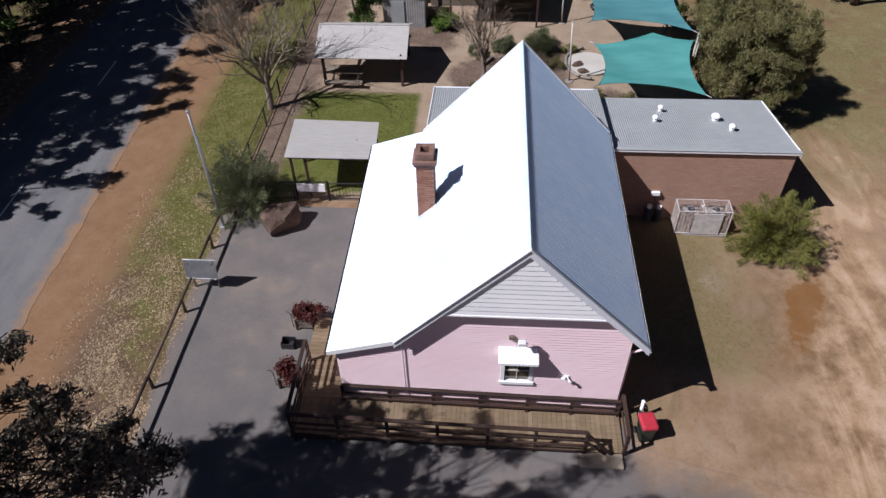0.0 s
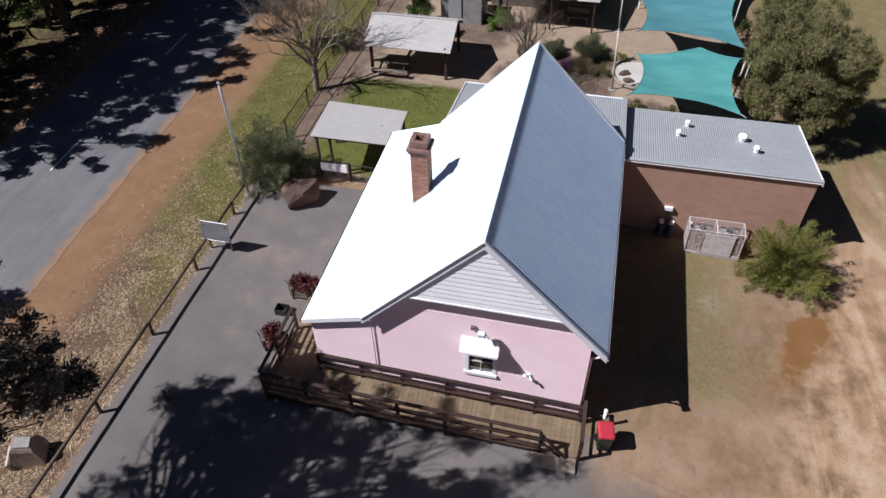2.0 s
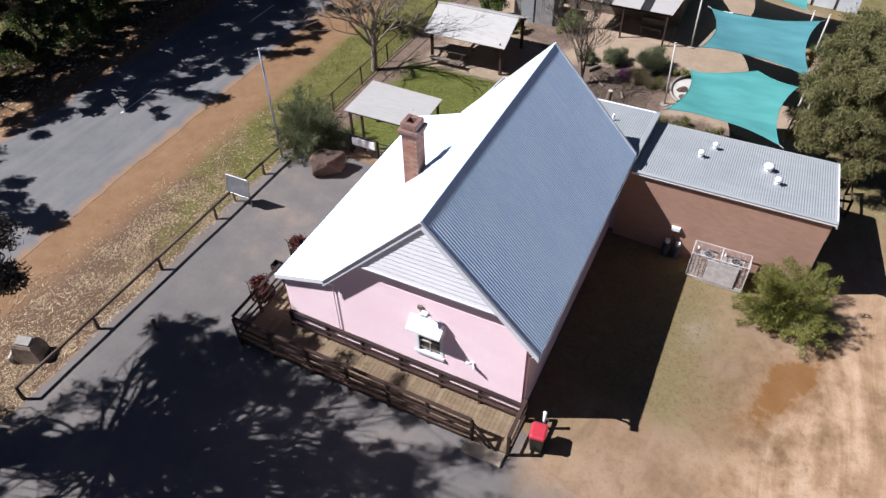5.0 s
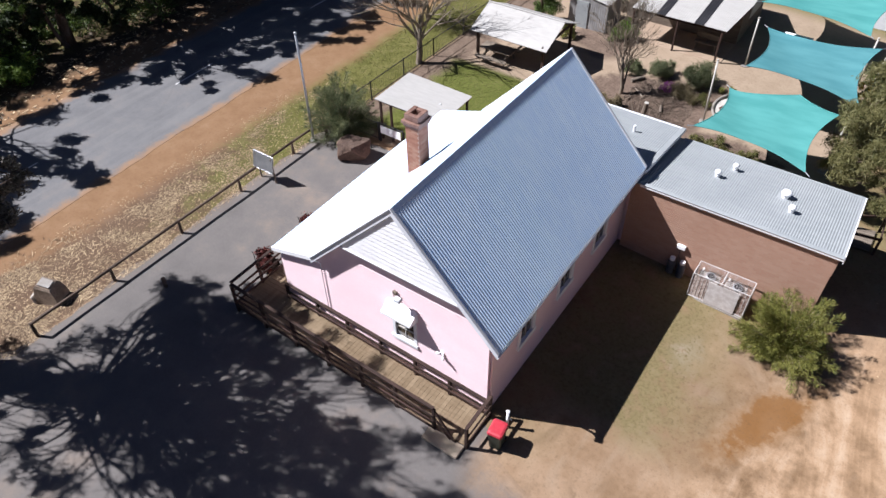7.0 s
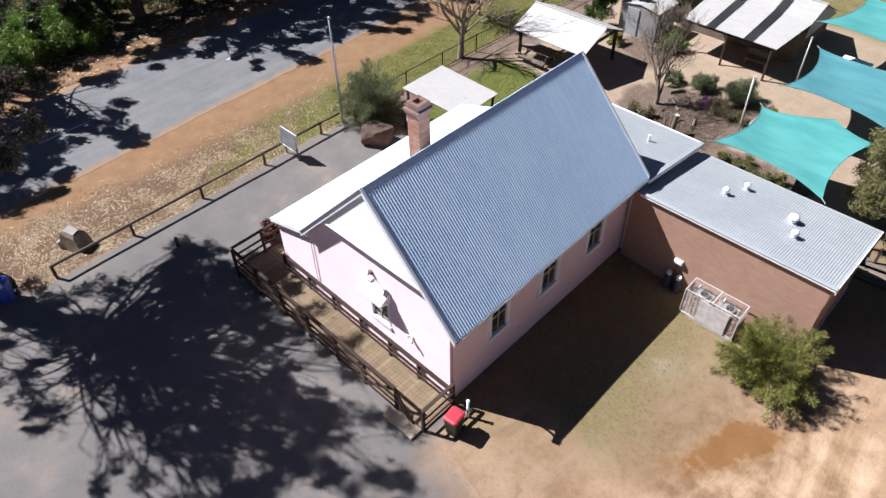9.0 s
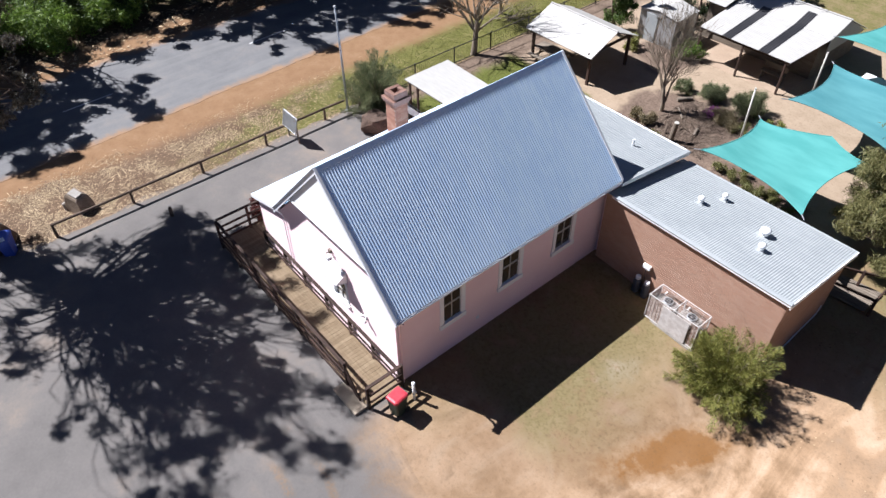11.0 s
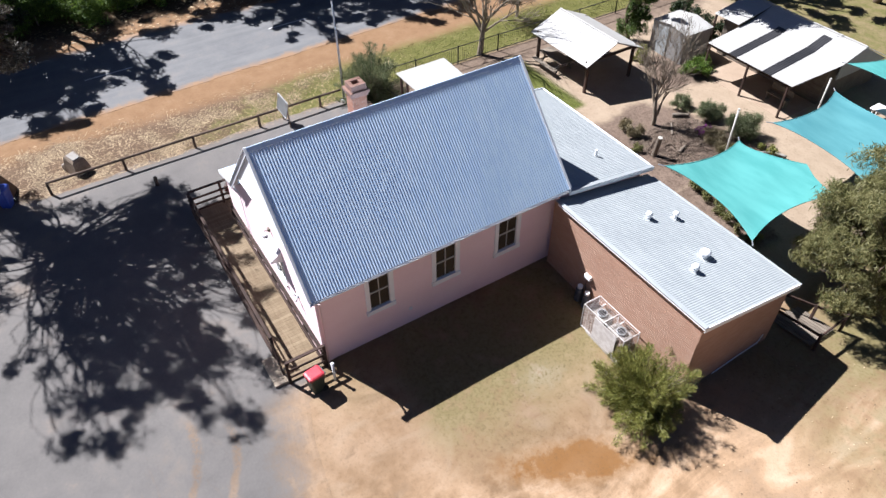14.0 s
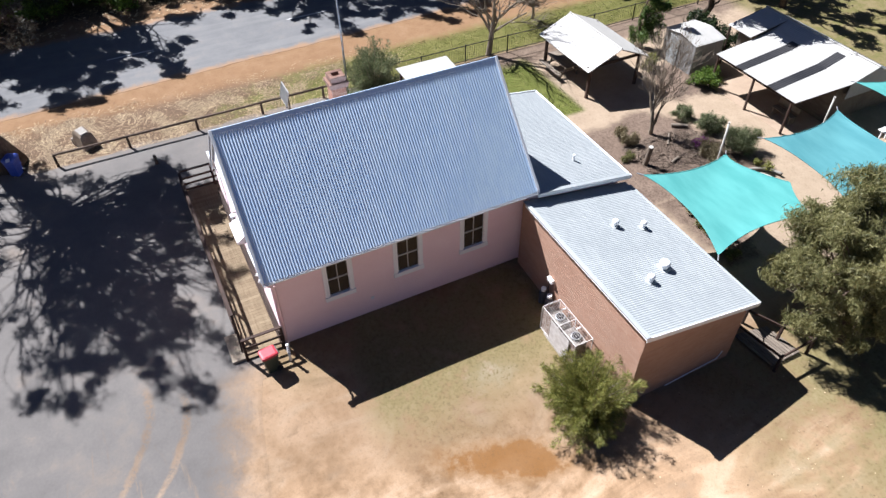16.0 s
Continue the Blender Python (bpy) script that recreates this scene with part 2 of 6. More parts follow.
def ground_material():
    k = Mat("ground_soil", 0.95, 0, 0.15)
    co = k.coords(True)
    x, y, z = k.xyz(co)
    nb, nm, nf = k.noise(co, 0.22, 5, 0.6), k.noise(co, 1.3, 6, 0.65), k.noise(co, 9.0, 6, 0.7)
    grit = k.noise(co, 55.0, 3, 0.7)
    wob = (nm - 0.5) * 1.6 + (nb - 0.5) * 2.0 + (nf - 0.5) * 0.5
    xw, yw = x + wob, y + wob
    base = sandy_soil(k, co, x, y, nb, nm, nf, xw)
    # dry grass in the lee of the school
    dry = k.ramp(nf * 0.6 + nm * 0.4, (0.34, (0.109, 0.087, 0.036)), (0.5, (0.156, 0.125, 0.059)), (0.68, (0.218, 0.172, 0.095)))
    dmask = (xw).step(3.0, 4.6) * xw.step(10.5, 7.5) * yw.step(12.5, 14.0) * yw.step(21.5, 20.0)
    dmask2 = xw.step(9.5, 11.5) * yw.step(21.0, 24.5)
    dmask3 = xw.step(7.0, 4.6) * xw.step(3.4, 4.4) * yw.step(10.4, 11.6)
    dm = (dmask.max(dmask2 * 0.75).max(dmask3 * 0.5)) * (nm * 0.7 + nb * 0.5).step(0.42, 0.66)
    base = k.mix(dm, base, dry)
    olive = k.ramp(nf * 0.5 + nm * 0.5, (0.34, (0.085, 0.075, 0.028)), (0.5, (0.15, 0.128, 0.055)), (0.68, (0.23, 0.19, 0.10)))
    base = k.mix(xw.step(10.8, 12.2) * yw.step(24.5, 27.5) * (nb * 0.6 + nm * 0.5).step(0.38, 0.6) * 0.85, base, olive)
    # rust-coloured wash-out beside the bush
    sx, sy = (x - 10.85 - (y - 16.2) * 0.42) * 1.45, (y - 16.2) * 0.56
    sr = sx * sx + sy * sy + (nm - 0.5) * 3.0 + (nf - 0.5) * 0.3 + (nb - 0.5) * 1.2
    base = k.mix(sr.step(1.9, 0.7) * 0.5, base, (0.215, 0.118, 0.052))
    base = k.mix(sr.step(0.85, 0.35) * 0.75, base, (0.172, 0.078, 0.022))
    # pale grit spilled before the cage
    px, py = x - 8.05, (y - 17.2) * 0.8
    pr = px * px * 1.6 + py * py + (nm - 0.5) * 3.6 + (nf - 0.5) * 2.4
    base = k.mix(pr.step(0.9, -0.2) * 0.4 * nf.step(0.35, 0.6), base, (0.33, 0.30, 0.24))
    # school garden: clay path, mulch bed, lawn
    garden = x.step(-9.9, -9.7) * x.step(10.5, 9.0) * y.step(20.6, 20.9) * y.step(60, 58)
    clay = k.ramp(nm * 0.6 + nf * 0.4, (0.3, (0.236, 0.176, 0.122)), (0.7, (0.347, 0.270, 0.194)))
    base = k.mix(garden, base, clay)
    mulch = k.ramp(nf * 0.5 + grit * 0.2 + nm * 0.3, (0.36, (0.052, 0.035, 0.026)), (0.5, (0.133, 0.095, 0.072)), (0.64, (0.224, 0.165, 0.125)))
    bed = (xw * 1.0).step(-1.9, -1.4) * x.step(4.2, 3.6) * yw.step(26.0, 26.8) * (yw - x * 0.35).step(32.6, 31.8)
    bed2 = xw.step(-5.2, -4.6) * xw.step(-1.4, -2.2) * yw.step(32.6, 33.4) * yw.step(38, 36)
    bed3 = x.step(3.6, 4.0) * x.step(8.2, 7.6) * yw.step(27.0, 27.5) * yw.step(29.4, 28.8)
    bed4 = x.step(-10.0, -9.8) * xw.step(-7.6, -8.4) * yw.step(21, 22)
    base = k.mix(bed.max(bed2).max(bed3).max(bed4 * 0.85), base, mulch)
    grass = k.ramp(nf * 0.65 + nm * 0.35, (0.32, (0.049, 0.061, 0.012)), (0.5, (0.095, 0.110, 0.023)), (0.68, (0.161, 0.161, 0.052)))
    vg = k.ramp(nf * 0.55 + nm * 0.3 + grit * 0.15, (0.36, (0.037, 0.041, 0.009)), (0.5, (0.100, 0.100, 0.025)), (0.63, (0.194, 0.167, 0.073)))
    lawn = xw.step(-9.0, -8.2) * (x + (nf - 0.5) * 0.3).step(-3.0, -3.4) * yw.step(20.8, 21.4) * (y + (nf - 0.5) * 0.3).step(28.9, 28.4)
    base = k.mix(lawn, base, grass)
    far = yw.step(42.5, 44.5) * x.step(-9.8, -9.4)
    base = k.mix(far, base, k.mix(nm.step(0.35, 0.6), k.mix(0.5, grass, dry), dry))
    # verge between the fence and the road
    verge = x.step(-9.8, -10.1) * (y - 3.0).step(-0.6, 0.6)
    litter = k.ramp(nf * 0.4 + grit * 0.3 + nm * 0.3, (0.36, (0.062, 0.037, 0.024)), (0.5, (0.115, 0.073, 0.047)), (0.64, (0.196, 0.135, 0.090)))
    vgrass = k.mix(((yw - 10.2) * 0.075 - xw.step(-11.2, -12.9) * 0.32 + nm * 0.8 + nf * 0.7).step(0.76, 1.16), litter, vg)
    orange = k.ramp(nm * 0.5 + nf * 0.3 + nb * 0.2, (0.32, (0.159, 0.089, 0.045)), (0.52, (0.209, 0.124, 0.067)), (0.7, (0.254, 0.166, 0.101)))
    gravel = (x + wob * 0.45 + (nf - 0.5) * 1.6).step(-12.5, -13.7)
    base = k.mix(verge, base, k.mix(gravel, vgrass, orange))
    # across the road
    west = x.step(-22.4, -23.2)
    duff = k.ramp(nf * 0.6 + nm * 0.4, (0.34, (0.029, 0.022, 0.012)), (0.5, (0.075, 0.049, 0.029)), (0.66, (0.173, 0.110, 0.064)))
    under = k.mix(xw.step(-25.2, -27.5) * nm.step(0.4, 0.6) * 0.6, k.mix(xw.step(-23.6, -24.8), orange, duff), grass)
    base = k.mix(west, base, under)
    shade = k.mix((nf - 0.5).abs().step(0.0, 0.2) * 0.25, base, (0.070, 0.052, 0.035))
    k.colour(shade).bump(nf * 0.6 + grit * 0.4, 0.4, 0.015)
    return k.m


def asphalt(name, lo, mid, hi, patch=0.25, sandy=False):
    k = Mat(name, 0.9, 0, 0.25)
    co = k.coords(True)
    nb, nm, nf, g = k.noise(co, 0.16, 5), k.noise(co, 0.9, 6, 0.6), k.noise(co, 12, 4, 0.7), k.noise(co, 90, 2, 0.6)
    c = k.ramp(nb * 0.35 + nm * 0.3 + nf * 0.15 + g * 0.2, (0.36, lo), (0.5, mid), (0.63, hi))
    x, y, z = k.xyz(co)
    dust = (nm * 0.6 + nb * 0.6).step(0.6, 0.85) * patch
    if not sandy:
        near = (x + y * 0.035 + (nm - 0.5) * 1.5 + (nf - 0.5) * 0.7).step(-15.35, -14.75)
        off = (x + (nm - 0.5) * 1.8 + (nf - 0.5) * 0.8).step(-21.7, -22.4)
        wheel = k.noise(k.scaled(co, (1.3, 0.09, 1)), 1.0, 4, 0.6)
        c = k.mix(wheel.step(0.42, 0.66) * 0.5, c, hi)
        dust = dust.max(near * 0.9).max(off * 0.85)
    if sandy:
        tr = k.noise(k.scaled(co, (0.35, 1.6, 1)), 1.0, 5, 0.6, 0.6)
        sweep = (x - 2.5 + (nb - 0.5) * 6 + (nm - 0.5) * 3).step(0.0, 5.0) * tr.step(0.56, 0.68)
        edge = ((10.5 - y) * 1.0 - (x - 5.0) * 0.253 + (nm - 0.5) * 2.6 + (nf - 0.5) * 1.0).step(1.9, -0.1) * (x + (nm - 0.5) * 1.2).step(3.9, 4.8)
        rim = (x + (nb - 0.5) * 4 + (nm - 0.5) * 3 + (nf - 0.5) * 1.0).step(9.6, 11.4)
        for x0, y0, bend in ((3.9, 7.0, 0.13), (4.7, 7.98, 0.17)):
            u = x - x0
            run = (y - y0 + u * u * bend + (nm - 0.5) * 0.5).abs().step(0.20, 0.04) * x.step(x0 - 0.5, x0 + 0.2) * (nf * 0.5 + nm * 0.5).step(0.38, 0.55)
            dust = dust.max(run * 0.6)
        scuff = (nm * 0.5 + nf * 0.3 + nb * 0.2).step(0.56, 0.66) * 0.35
        dust = dust.max(scuff)
        dust = dust.max(sweep * 0.6).max(edge).max(rim).max((x + (nm - 0.5) * 0.8 + (nf - 0.5) * 0.9).step(-9.4, -10.5) * 0.4)
    soil = (0.25, 0.15, 0.083)
    if sandy:
        sb, sm, sf = k.noise(co, 0.22, 5, 0.6), k.noise(co, 1.3, 6, 0.65), k.noise(co, 9.0, 6, 0.7)
        soil = sandy_soil(k, co, x, y, sb, sm, sf, x + (sm - 0.5) * 1.6 + (sb - 0.5) * 2.0 + (sf - 0.5) * 0.5)
        soil = k.mix((sf - 0.5).abs().step(0.0, 0.2) * 0.25, soil, (0.071, 0.053, 0.036))
    c = k.mix(dust, c, soil)
    crack = k.voronoi(k.scaled(co, 1.0), 0.42, "DISTANCE_TO_EDGE")
    c = k.mix((crack + (nf - 0.5) * 0.05).step(0.014, 0.003) * (1.0 - dust) * 0.12, c, lo)
    k.colour(c).bump(g * 0.6 + nf * 0.4, 0.5, 0.008)
    return k.m


def iron(name, a, b, rough=0.38, metal=0.35, streak=1.0):
    """Coated or galvanised corrugated iron, weathered in streaks down the slope."""
    k = Mat(name, rough, metal, 0.5)
    co = k.coords()
    n1 = k.noise(k.scaled(co, (0.5, 0.9, 0.5)), 0.9, 5, 0.6)
    n2 = k.noise(k.scaled(co, (1.4, 7.0, 1.4)), 1.5 * streak, 5, 0.65)
    n3 = k.noise(co, 30, 3, 0.6)
    f = (n1 * 0.3 + n2 * 0.55 + n3 * 0.15).step(0.38, 0.62)
    k.colour(k.mix(f, a, b)).bump(n3, 0.08, 0.003)
    k.rough(n2 * 0.25 + (rough - 0.1))
    return k.m


def wood(name, dark, light, rough=0.8, along=(0.6, 9, 9)):
    k = Mat(name, rough, 0, 0.3)
    co = k.scaled(k.coords(), along)
    n1, n2 = k.noise(co, 2.2, 6, 0.65, 0.6), k.noise(k.coords(), 1.6, 3)
    f = (n1 * 0.65 + n2 * 0.35 + (k.random() - 0.5) * 0.16).step(0.3, 0.7)
    k.colour(k.mix(f, dark, light)).bump(n1, 0.4, 0.006)
    return k.m


def brick_material(name, tones):
    k = Mat(name, 0.9, 0, 0.2)
    co = k.coords()
    r = k.random(per_island=True)
    n, nw, nf = k.noise(co, 0.9, 5, 0.6), k.noise(k.scaled(co, (1, 1, 2.2)), 2.6, 4, 0.6), k.noise(co, 45, 4, 0.7)
    c = k.ramp(r * 0.22 + n * 0.38 + nw * 0.28 + nf * 0.12, (0.34, tones[0]), (0.5, tones[1]), (0.66, tones[2]))
    k.colour(c).bump(nf, 0.35, 0.004)
    return k.m


def leaf_material(name, dark, mid, light, trans=0.25, rough=0.55):
    k = Mat(name, rough, 0, 0.35)
    co = k.coords()
    r = k.random(per_island=True)
    n = k.noise(co, 0.7, 3)
    c = k.ramp(r * 0.6 + n * 0.4, (0.25, dark), (0.5, mid), (0.78, light))
    k.colour(c)
    tr = k.t.nodes.new("ShaderNodeBsdfTranslucent")
    k.t.links.new(c.o, tr.inputs[0])
    mx = k.t.nodes.new("ShaderNodeMixShader")
    mx.inputs[0].default_value = trans
    out = k.t.nodes["Material Output"]
    k.t.links.new(k.b.outputs[0], mx.inputs[1])
    k.t.links.new(tr.outputs[0], mx.inputs[2])
    k.t.links.new(mx.outputs[0], out.inputs[0])
    return k.m


def bark_material(name, a, b, c, scale=3.0):
    k = Mat(name, 0.9, 0, 0.2)
    co = k.scaled(k.coords(), (1, 1, 0.25))
    n1, n2 = k.noise(co, scale, 6, 0.65, 0.8), k.noise(co, scale * 6, 4, 0.7)
    k.colour(k.ramp(n1 * 0.6 + n2 * 0.4, (0.33, a), (0.5, b), (0.67, c))).bump(n1 * 0.5 + n2 * 0.5, 0.7, 0.03)
    return k.m


def fabric_material(name, a, b):
    k = Mat(name, 0.75, 0, 0.25)
    co = k.coords()
    n1, n2 = k.noise(k.scaled(co, (0.35, 1.2, 1)), 1.4, 4), k.noise(co, 60, 3)
    c = k.mix((n1 * 0.75 + n2 * 0.25).step(0.35, 0.65), a, b)
    k.colour(c).bump(n2, 0.15, 0.003)
    tr = k.t.nodes.new("ShaderNodeBsdfTranslucent")
    k.t.links.new(c.o, tr.inputs[0])
    mx = k.t.nodes.new("ShaderNodeMixShader")
    mx.inputs[0].default_value = 0.22
    out = k.t.nodes["Material Output"]
    k.t.links.new(k.b.outputs[0], mx.inputs[1])
    k.t.links.new(tr.outputs[0], mx.inputs[2])
    k.t.links.new(mx.outputs[0], out.inputs[0])
    return k.m


def glass_material():
    k = Mat("window_glass", 0.06, 0, 0.7)
    n = k.noise(k.coords(), 1.2, 2)
    k.colour(k.mix(n, (0.03, 0.024, 0.017), (0.10, 0.078, 0.05)))
    return k.m


M_GROUND = ground_material()
M_ROAD = asphalt("road_seal", (0.090, 0.090, 0.093), (0.128, 0.128, 0.131), (0.169, 0.167, 0.164), 0.15)
M_PAVE = asphalt("carpark_seal", (0.093, 0.087, 0.082), (0.128, 0.118, 0.111), (0.163, 0.150, 0.138), 0.3, True)
M_LINE = plain("road_paint", (0.58, 0.58, 0.57), (0.76, 0.76, 0.75), 0.8, big=2.5, fine=25)
M_IRON = iron("roof_iron", (0.53, 0.70, 0.915), (0.645, 0.80, 0.96), 0.38, 0.06)
M_ZINC = iron("zinc_roof_iron", (0.270, 0.292, 0.298), (0.325, 0.345, 0.349), 0.55, 0.06)
M_SHED = iron("weathered_shed_sheet", (0.22, 0.215, 0.21), (0.31, 0.305, 0.30), 0.5, 0.1)
M_WHITE_ROOF = iron("white_roof_sheet", (0.338, 0.328, 0.306), (0.392, 0.382, 0.361), 0.5, 0.0)
M_PINK = plain("pink_paint", (0.83, 0.62, 0.65), (0.89, 0.70, 0.72), 0.6, big=0.5, fine=14, stretch=(1, 1, 2.0))
M_WHITE = plain("white_paint", (0.80, 0.81, 0.825), (0.89, 0.89, 0.89), 0.55, big=0.9, fine=20)
M_TRIM = plain("grey_white_trim", (0.58, 0.61, 0.65), (0.74, 0.76, 0.79), 0.5, big=1.2, fine=16)
M_GLASS = glass_material()
M_CURTAIN = plain("curtain_cloth", (0.24, 0.2, 0.136), (0.352, 0.304, 0.216), 0.9, big=2, fine=30)
M_DARKWOOD = wood("dark_stained_timber", (0.022, 0.013, 0.010), (0.067, 0.038, 0.029))
M_DECK = wood("deck_timber", (0.139, 0.097, 0.056), (0.230, 0.171, 0.107))
M_GREYWOOD = wood("grey_timber", (0.106, 0.084, 0.066), (0.212, 0.175, 0.137))
M_LOGWOOD = wood("dark_log_timber", (0.048, 0.032, 0.023), (0.122, 0.086, 0.064))
M_BRICK = brick_material("annex_brick", ((0.368, 0.216, 0.152), (0.392, 0.240, 0.172), (0.416, 0.268, 0.196)))
M_CHIMBRICK = brick_material("chimney_brick", ((0.230, 0.102, 0.066), (0.295, 0.138, 0.089), (0.341, 0.190, 0.131)))
M_CHIMCAP = plain("weathered_chimney_cap", (0.118, 0.060, 0.045), (0.255, 0.150, 0.115), 0.95, big=2.5, fine=22, bump=0.5)
M_MORTAR = plain("mortar", (0.320, 0.224, 0.168), (0.376, 0.268, 0.208), 0.95, fine=40)
M_CONCRETE = plain("concrete", (0.187, 0.169, 0.146), (0.287, 0.262, 0.231), 0.9, big=1.1, fine=30, bump=0.4)
M_SLAB = plain("worn_tan_slab", (0.27, 0.215, 0.155), (0.40, 0.335, 0.255), 0.9, big=2.0, fine=25, bump=0.4)
M_PAVING = plain("tan_paving", (0.255, 0.185, 0.13), (0.355, 0.27, 0.195), 0.9, big=1.1, fine=30, bump=0.3)
M_STONE = plain("pale_rough_stone", (0.137, 0.097, 0.068), (0.320, 0.250, 0.188), 0.9, big=2.2, fine=14, bump=0.9, dist=0.03)
M_STEEL = plain("galvanised_steel", (0.324, 0.342, 0.360), (0.468, 0.486, 0.504), 0.42, 0.6, big=1.5, fine=20)
M_BLACK = plain("black_steel", (0.012, 0.012, 0.014), (0.035, 0.034, 0.036), 0.5, 0.0, fine=25)
M_CREAM = plain("pale_post_paint", (0.408, 0.387, 0.340), (0.503, 0.482, 0.442), 0.6, fine=20)
M_SAIL_A = fabric_material("turquoise_shade_cloth", (0.068, 0.28, 0.265), (0.10, 0.345, 0.325))
M_SAIL_B = fabric_material("blue_teal_shade_cloth", (0.068, 0.225, 0.25), (0.10, 0.285, 0.305))
M_ROCK = plain("granite", (0.056, 0.035, 0.026), (0.144, 0.096, 0.070), 0.9, big=1.8, fine=14, bump=0.9, dist=0.03)
M_ROCK2 = plain("pale_stone", (0.361, 0.332, 0.296), (0.506, 0.477, 0.433), 0.9, big=1.8, fine=14, bump=0.7, dist=0.02)
M_RED = plain("red_plastic", (0.376, 0.025, 0.040), (0.491, 0.054, 0.072), 0.45, fine=12)
M_BIN = plain("dark_green_plastic", (0.012, 0.022, 0.018), (0.03, 0.045, 0.035), 0.5, fine=12)
M_BLUE = plain("blue_plastic", (0.02, 0.05, 0.30), (0.05, 0.10, 0.45), 0.45, fine=12)
M_GUMLEAF = leaf_material("gum_leaf", (0.042, 0.034, 0.025), (0.088, 0.074, 0.052), (0.175, 0.15, 0.11))
M_WOODLEAF = leaf_material("woodland_leaf", (0.011, 0.020, 0.006), (0.023, 0.040, 0.011), (0.047, 0.070, 0.020))
M_GREENLEAF = leaf_material("bright_leaf", (0.032, 0.061, 0.009), (0.065, 0.108, 0.016), (0.119, 0.169, 0.036))
M_STRAP = leaf_material("strap_leaf", (0.045, 0.085, 0.012), (0.10, 0.17, 0.022), (0.19, 0.27, 0.05), 0.35)
M_BUSHLEAF = leaf_material("bottlebrush_leaf", (0.080, 0.092, 0.019), (0.172, 0.179, 0.039), (0.297, 0.278, 0.081))
M_PEPPERLEAF = leaf_material("peppermint_leaf", (0.092, 0.096, 0.034), (0.185, 0.178, 0.070), (0.300, 0.272, 0.122), 0.4)
M_GREYLEAF = leaf_material("grey_green_leaf", (0.064, 0.084, 0.036), (0.132, 0.151, 0.073), (0.222, 0.235, 0.120), 0.35)
M_REDLEAF = leaf_material("dark_red_leaf", (0.044, 0.008, 0.008), (0.095, 0.020, 0.018), (0.157, 0.051, 0.038))
M_PURPLE = leaf_material("purple_flower", (0.119, 0.012, 0.119), (0.214, 0.024, 0.214), (0.297, 0.071, 0.286))
M_YELLOW = leaf_material("yellow_flower", (0.374, 0.225, 0.007), (0.476, 0.319, 0.014), (0.544, 0.408, 0.054))
M_STRAW = leaf_material("dry_leaf_litter", (0.075, 0.045, 0.027), (0.225, 0.155, 0.088), (0.56, 0.43, 0.265), 0.1, 0.8)
M_BLADE = leaf_material("grass_blade", (0.075, 0.084, 0.019), (0.137, 0.140, 0.041), (0.231, 0.209, 0.094))
M_DRYBLADE = leaf_material("dry_grass_blade", (0.125, 0.103, 0.050), (0.200, 0.162, 0.087), (0.287, 0.237, 0.150))
M_MULCH = leaf_material("dark_bark_mulch", (0.041, 0.026, 0.019), (0.090, 0.064, 0.045), (0.173, 0.131, 0.098), 0.05, 0.9)
M_RUST = plain("rusty_steel", (0.14, 0.07, 0.045), (0.55, 0.47, 0.42), 0.85, big=8, fine=25)
M_CAGE = plain("chipped_white_steel", (0.42, 0.38, 0.36), (0.62, 0.60, 0.585), 0.7, big=5, fine=25)
M_ACCASE = plain("grimy_cabinet_paint", (0.13, 0.105, 0.09), (0.33, 0.30, 0.27), 0.7, big=6, fine=20)
# gas cylinders: the shade by the wall is put into this dark colour
M_SHADE_CYLINDER = plain("shade_dark_cylinder", (0.045, 0.050, 0.061), (0.081, 0.090, 0.108), 0.6)
M_BOARD = plain("weathered_board_face", (0.10, 0.105, 0.11), (0.17, 0.172, 0.172), 0.6, big=2.5, fine=20)
M_BARK = bark_material("gum_bark", (0.048, 0.032, 0.023), (0.106, 0.074, 0.054), (0.192, 0.150, 0.118))
M_BAREBARK = bark_material("bare_twig_bark", (0.128, 0.102, 0.076), (0.229, 0.188, 0.143), (0.351, 0.295, 0.228), 6)


# ---- ground, road, paving ----
def smooth(a, b, t):
    t = min(1.0, max(0.0, (t - a) / (b - a)))
    return t * t * (3 - 2 * t)


def gz(x, y):
    """Height of the ground: level, falling a little towards the sandy yard."""
    return -0.42 * smooth(2.5, 12.5, x) + 0.02 * noise.noise((x * 0.35, y * 0.35, 0))


def axis_steps():
    near = [i * 0.5 for i in range(-70, 121)]
    far = [66, 75, 90, 120, 170, 260, 420, 700]
    return near, far


def build_ground():
    near, far = axis_steps()
    xs = [-v for v in reversed(far)] + [v for v in near if -60 < v < 60] + far
    ys = [-v for v in reversed(far)] + [v for v in near if -60 < v < 65] + far
    v = [(x, y, gz(x, y)) for y in ys for x in xs]
    n = len(xs)
    f = [(j * n + i, j * n + i + 1, (j + 1) * n + i + 1, (j + 1) * n + i) for j in range(len(ys) - 1) for i in range(n - 1)]
    return solid("ground", MB().add(v, f), M_GROUND, (0, 0, 0), "sandy soil with dry grass, leaf litter and garden beds", "ground", kind="structure", smooth=True)


build_ground()


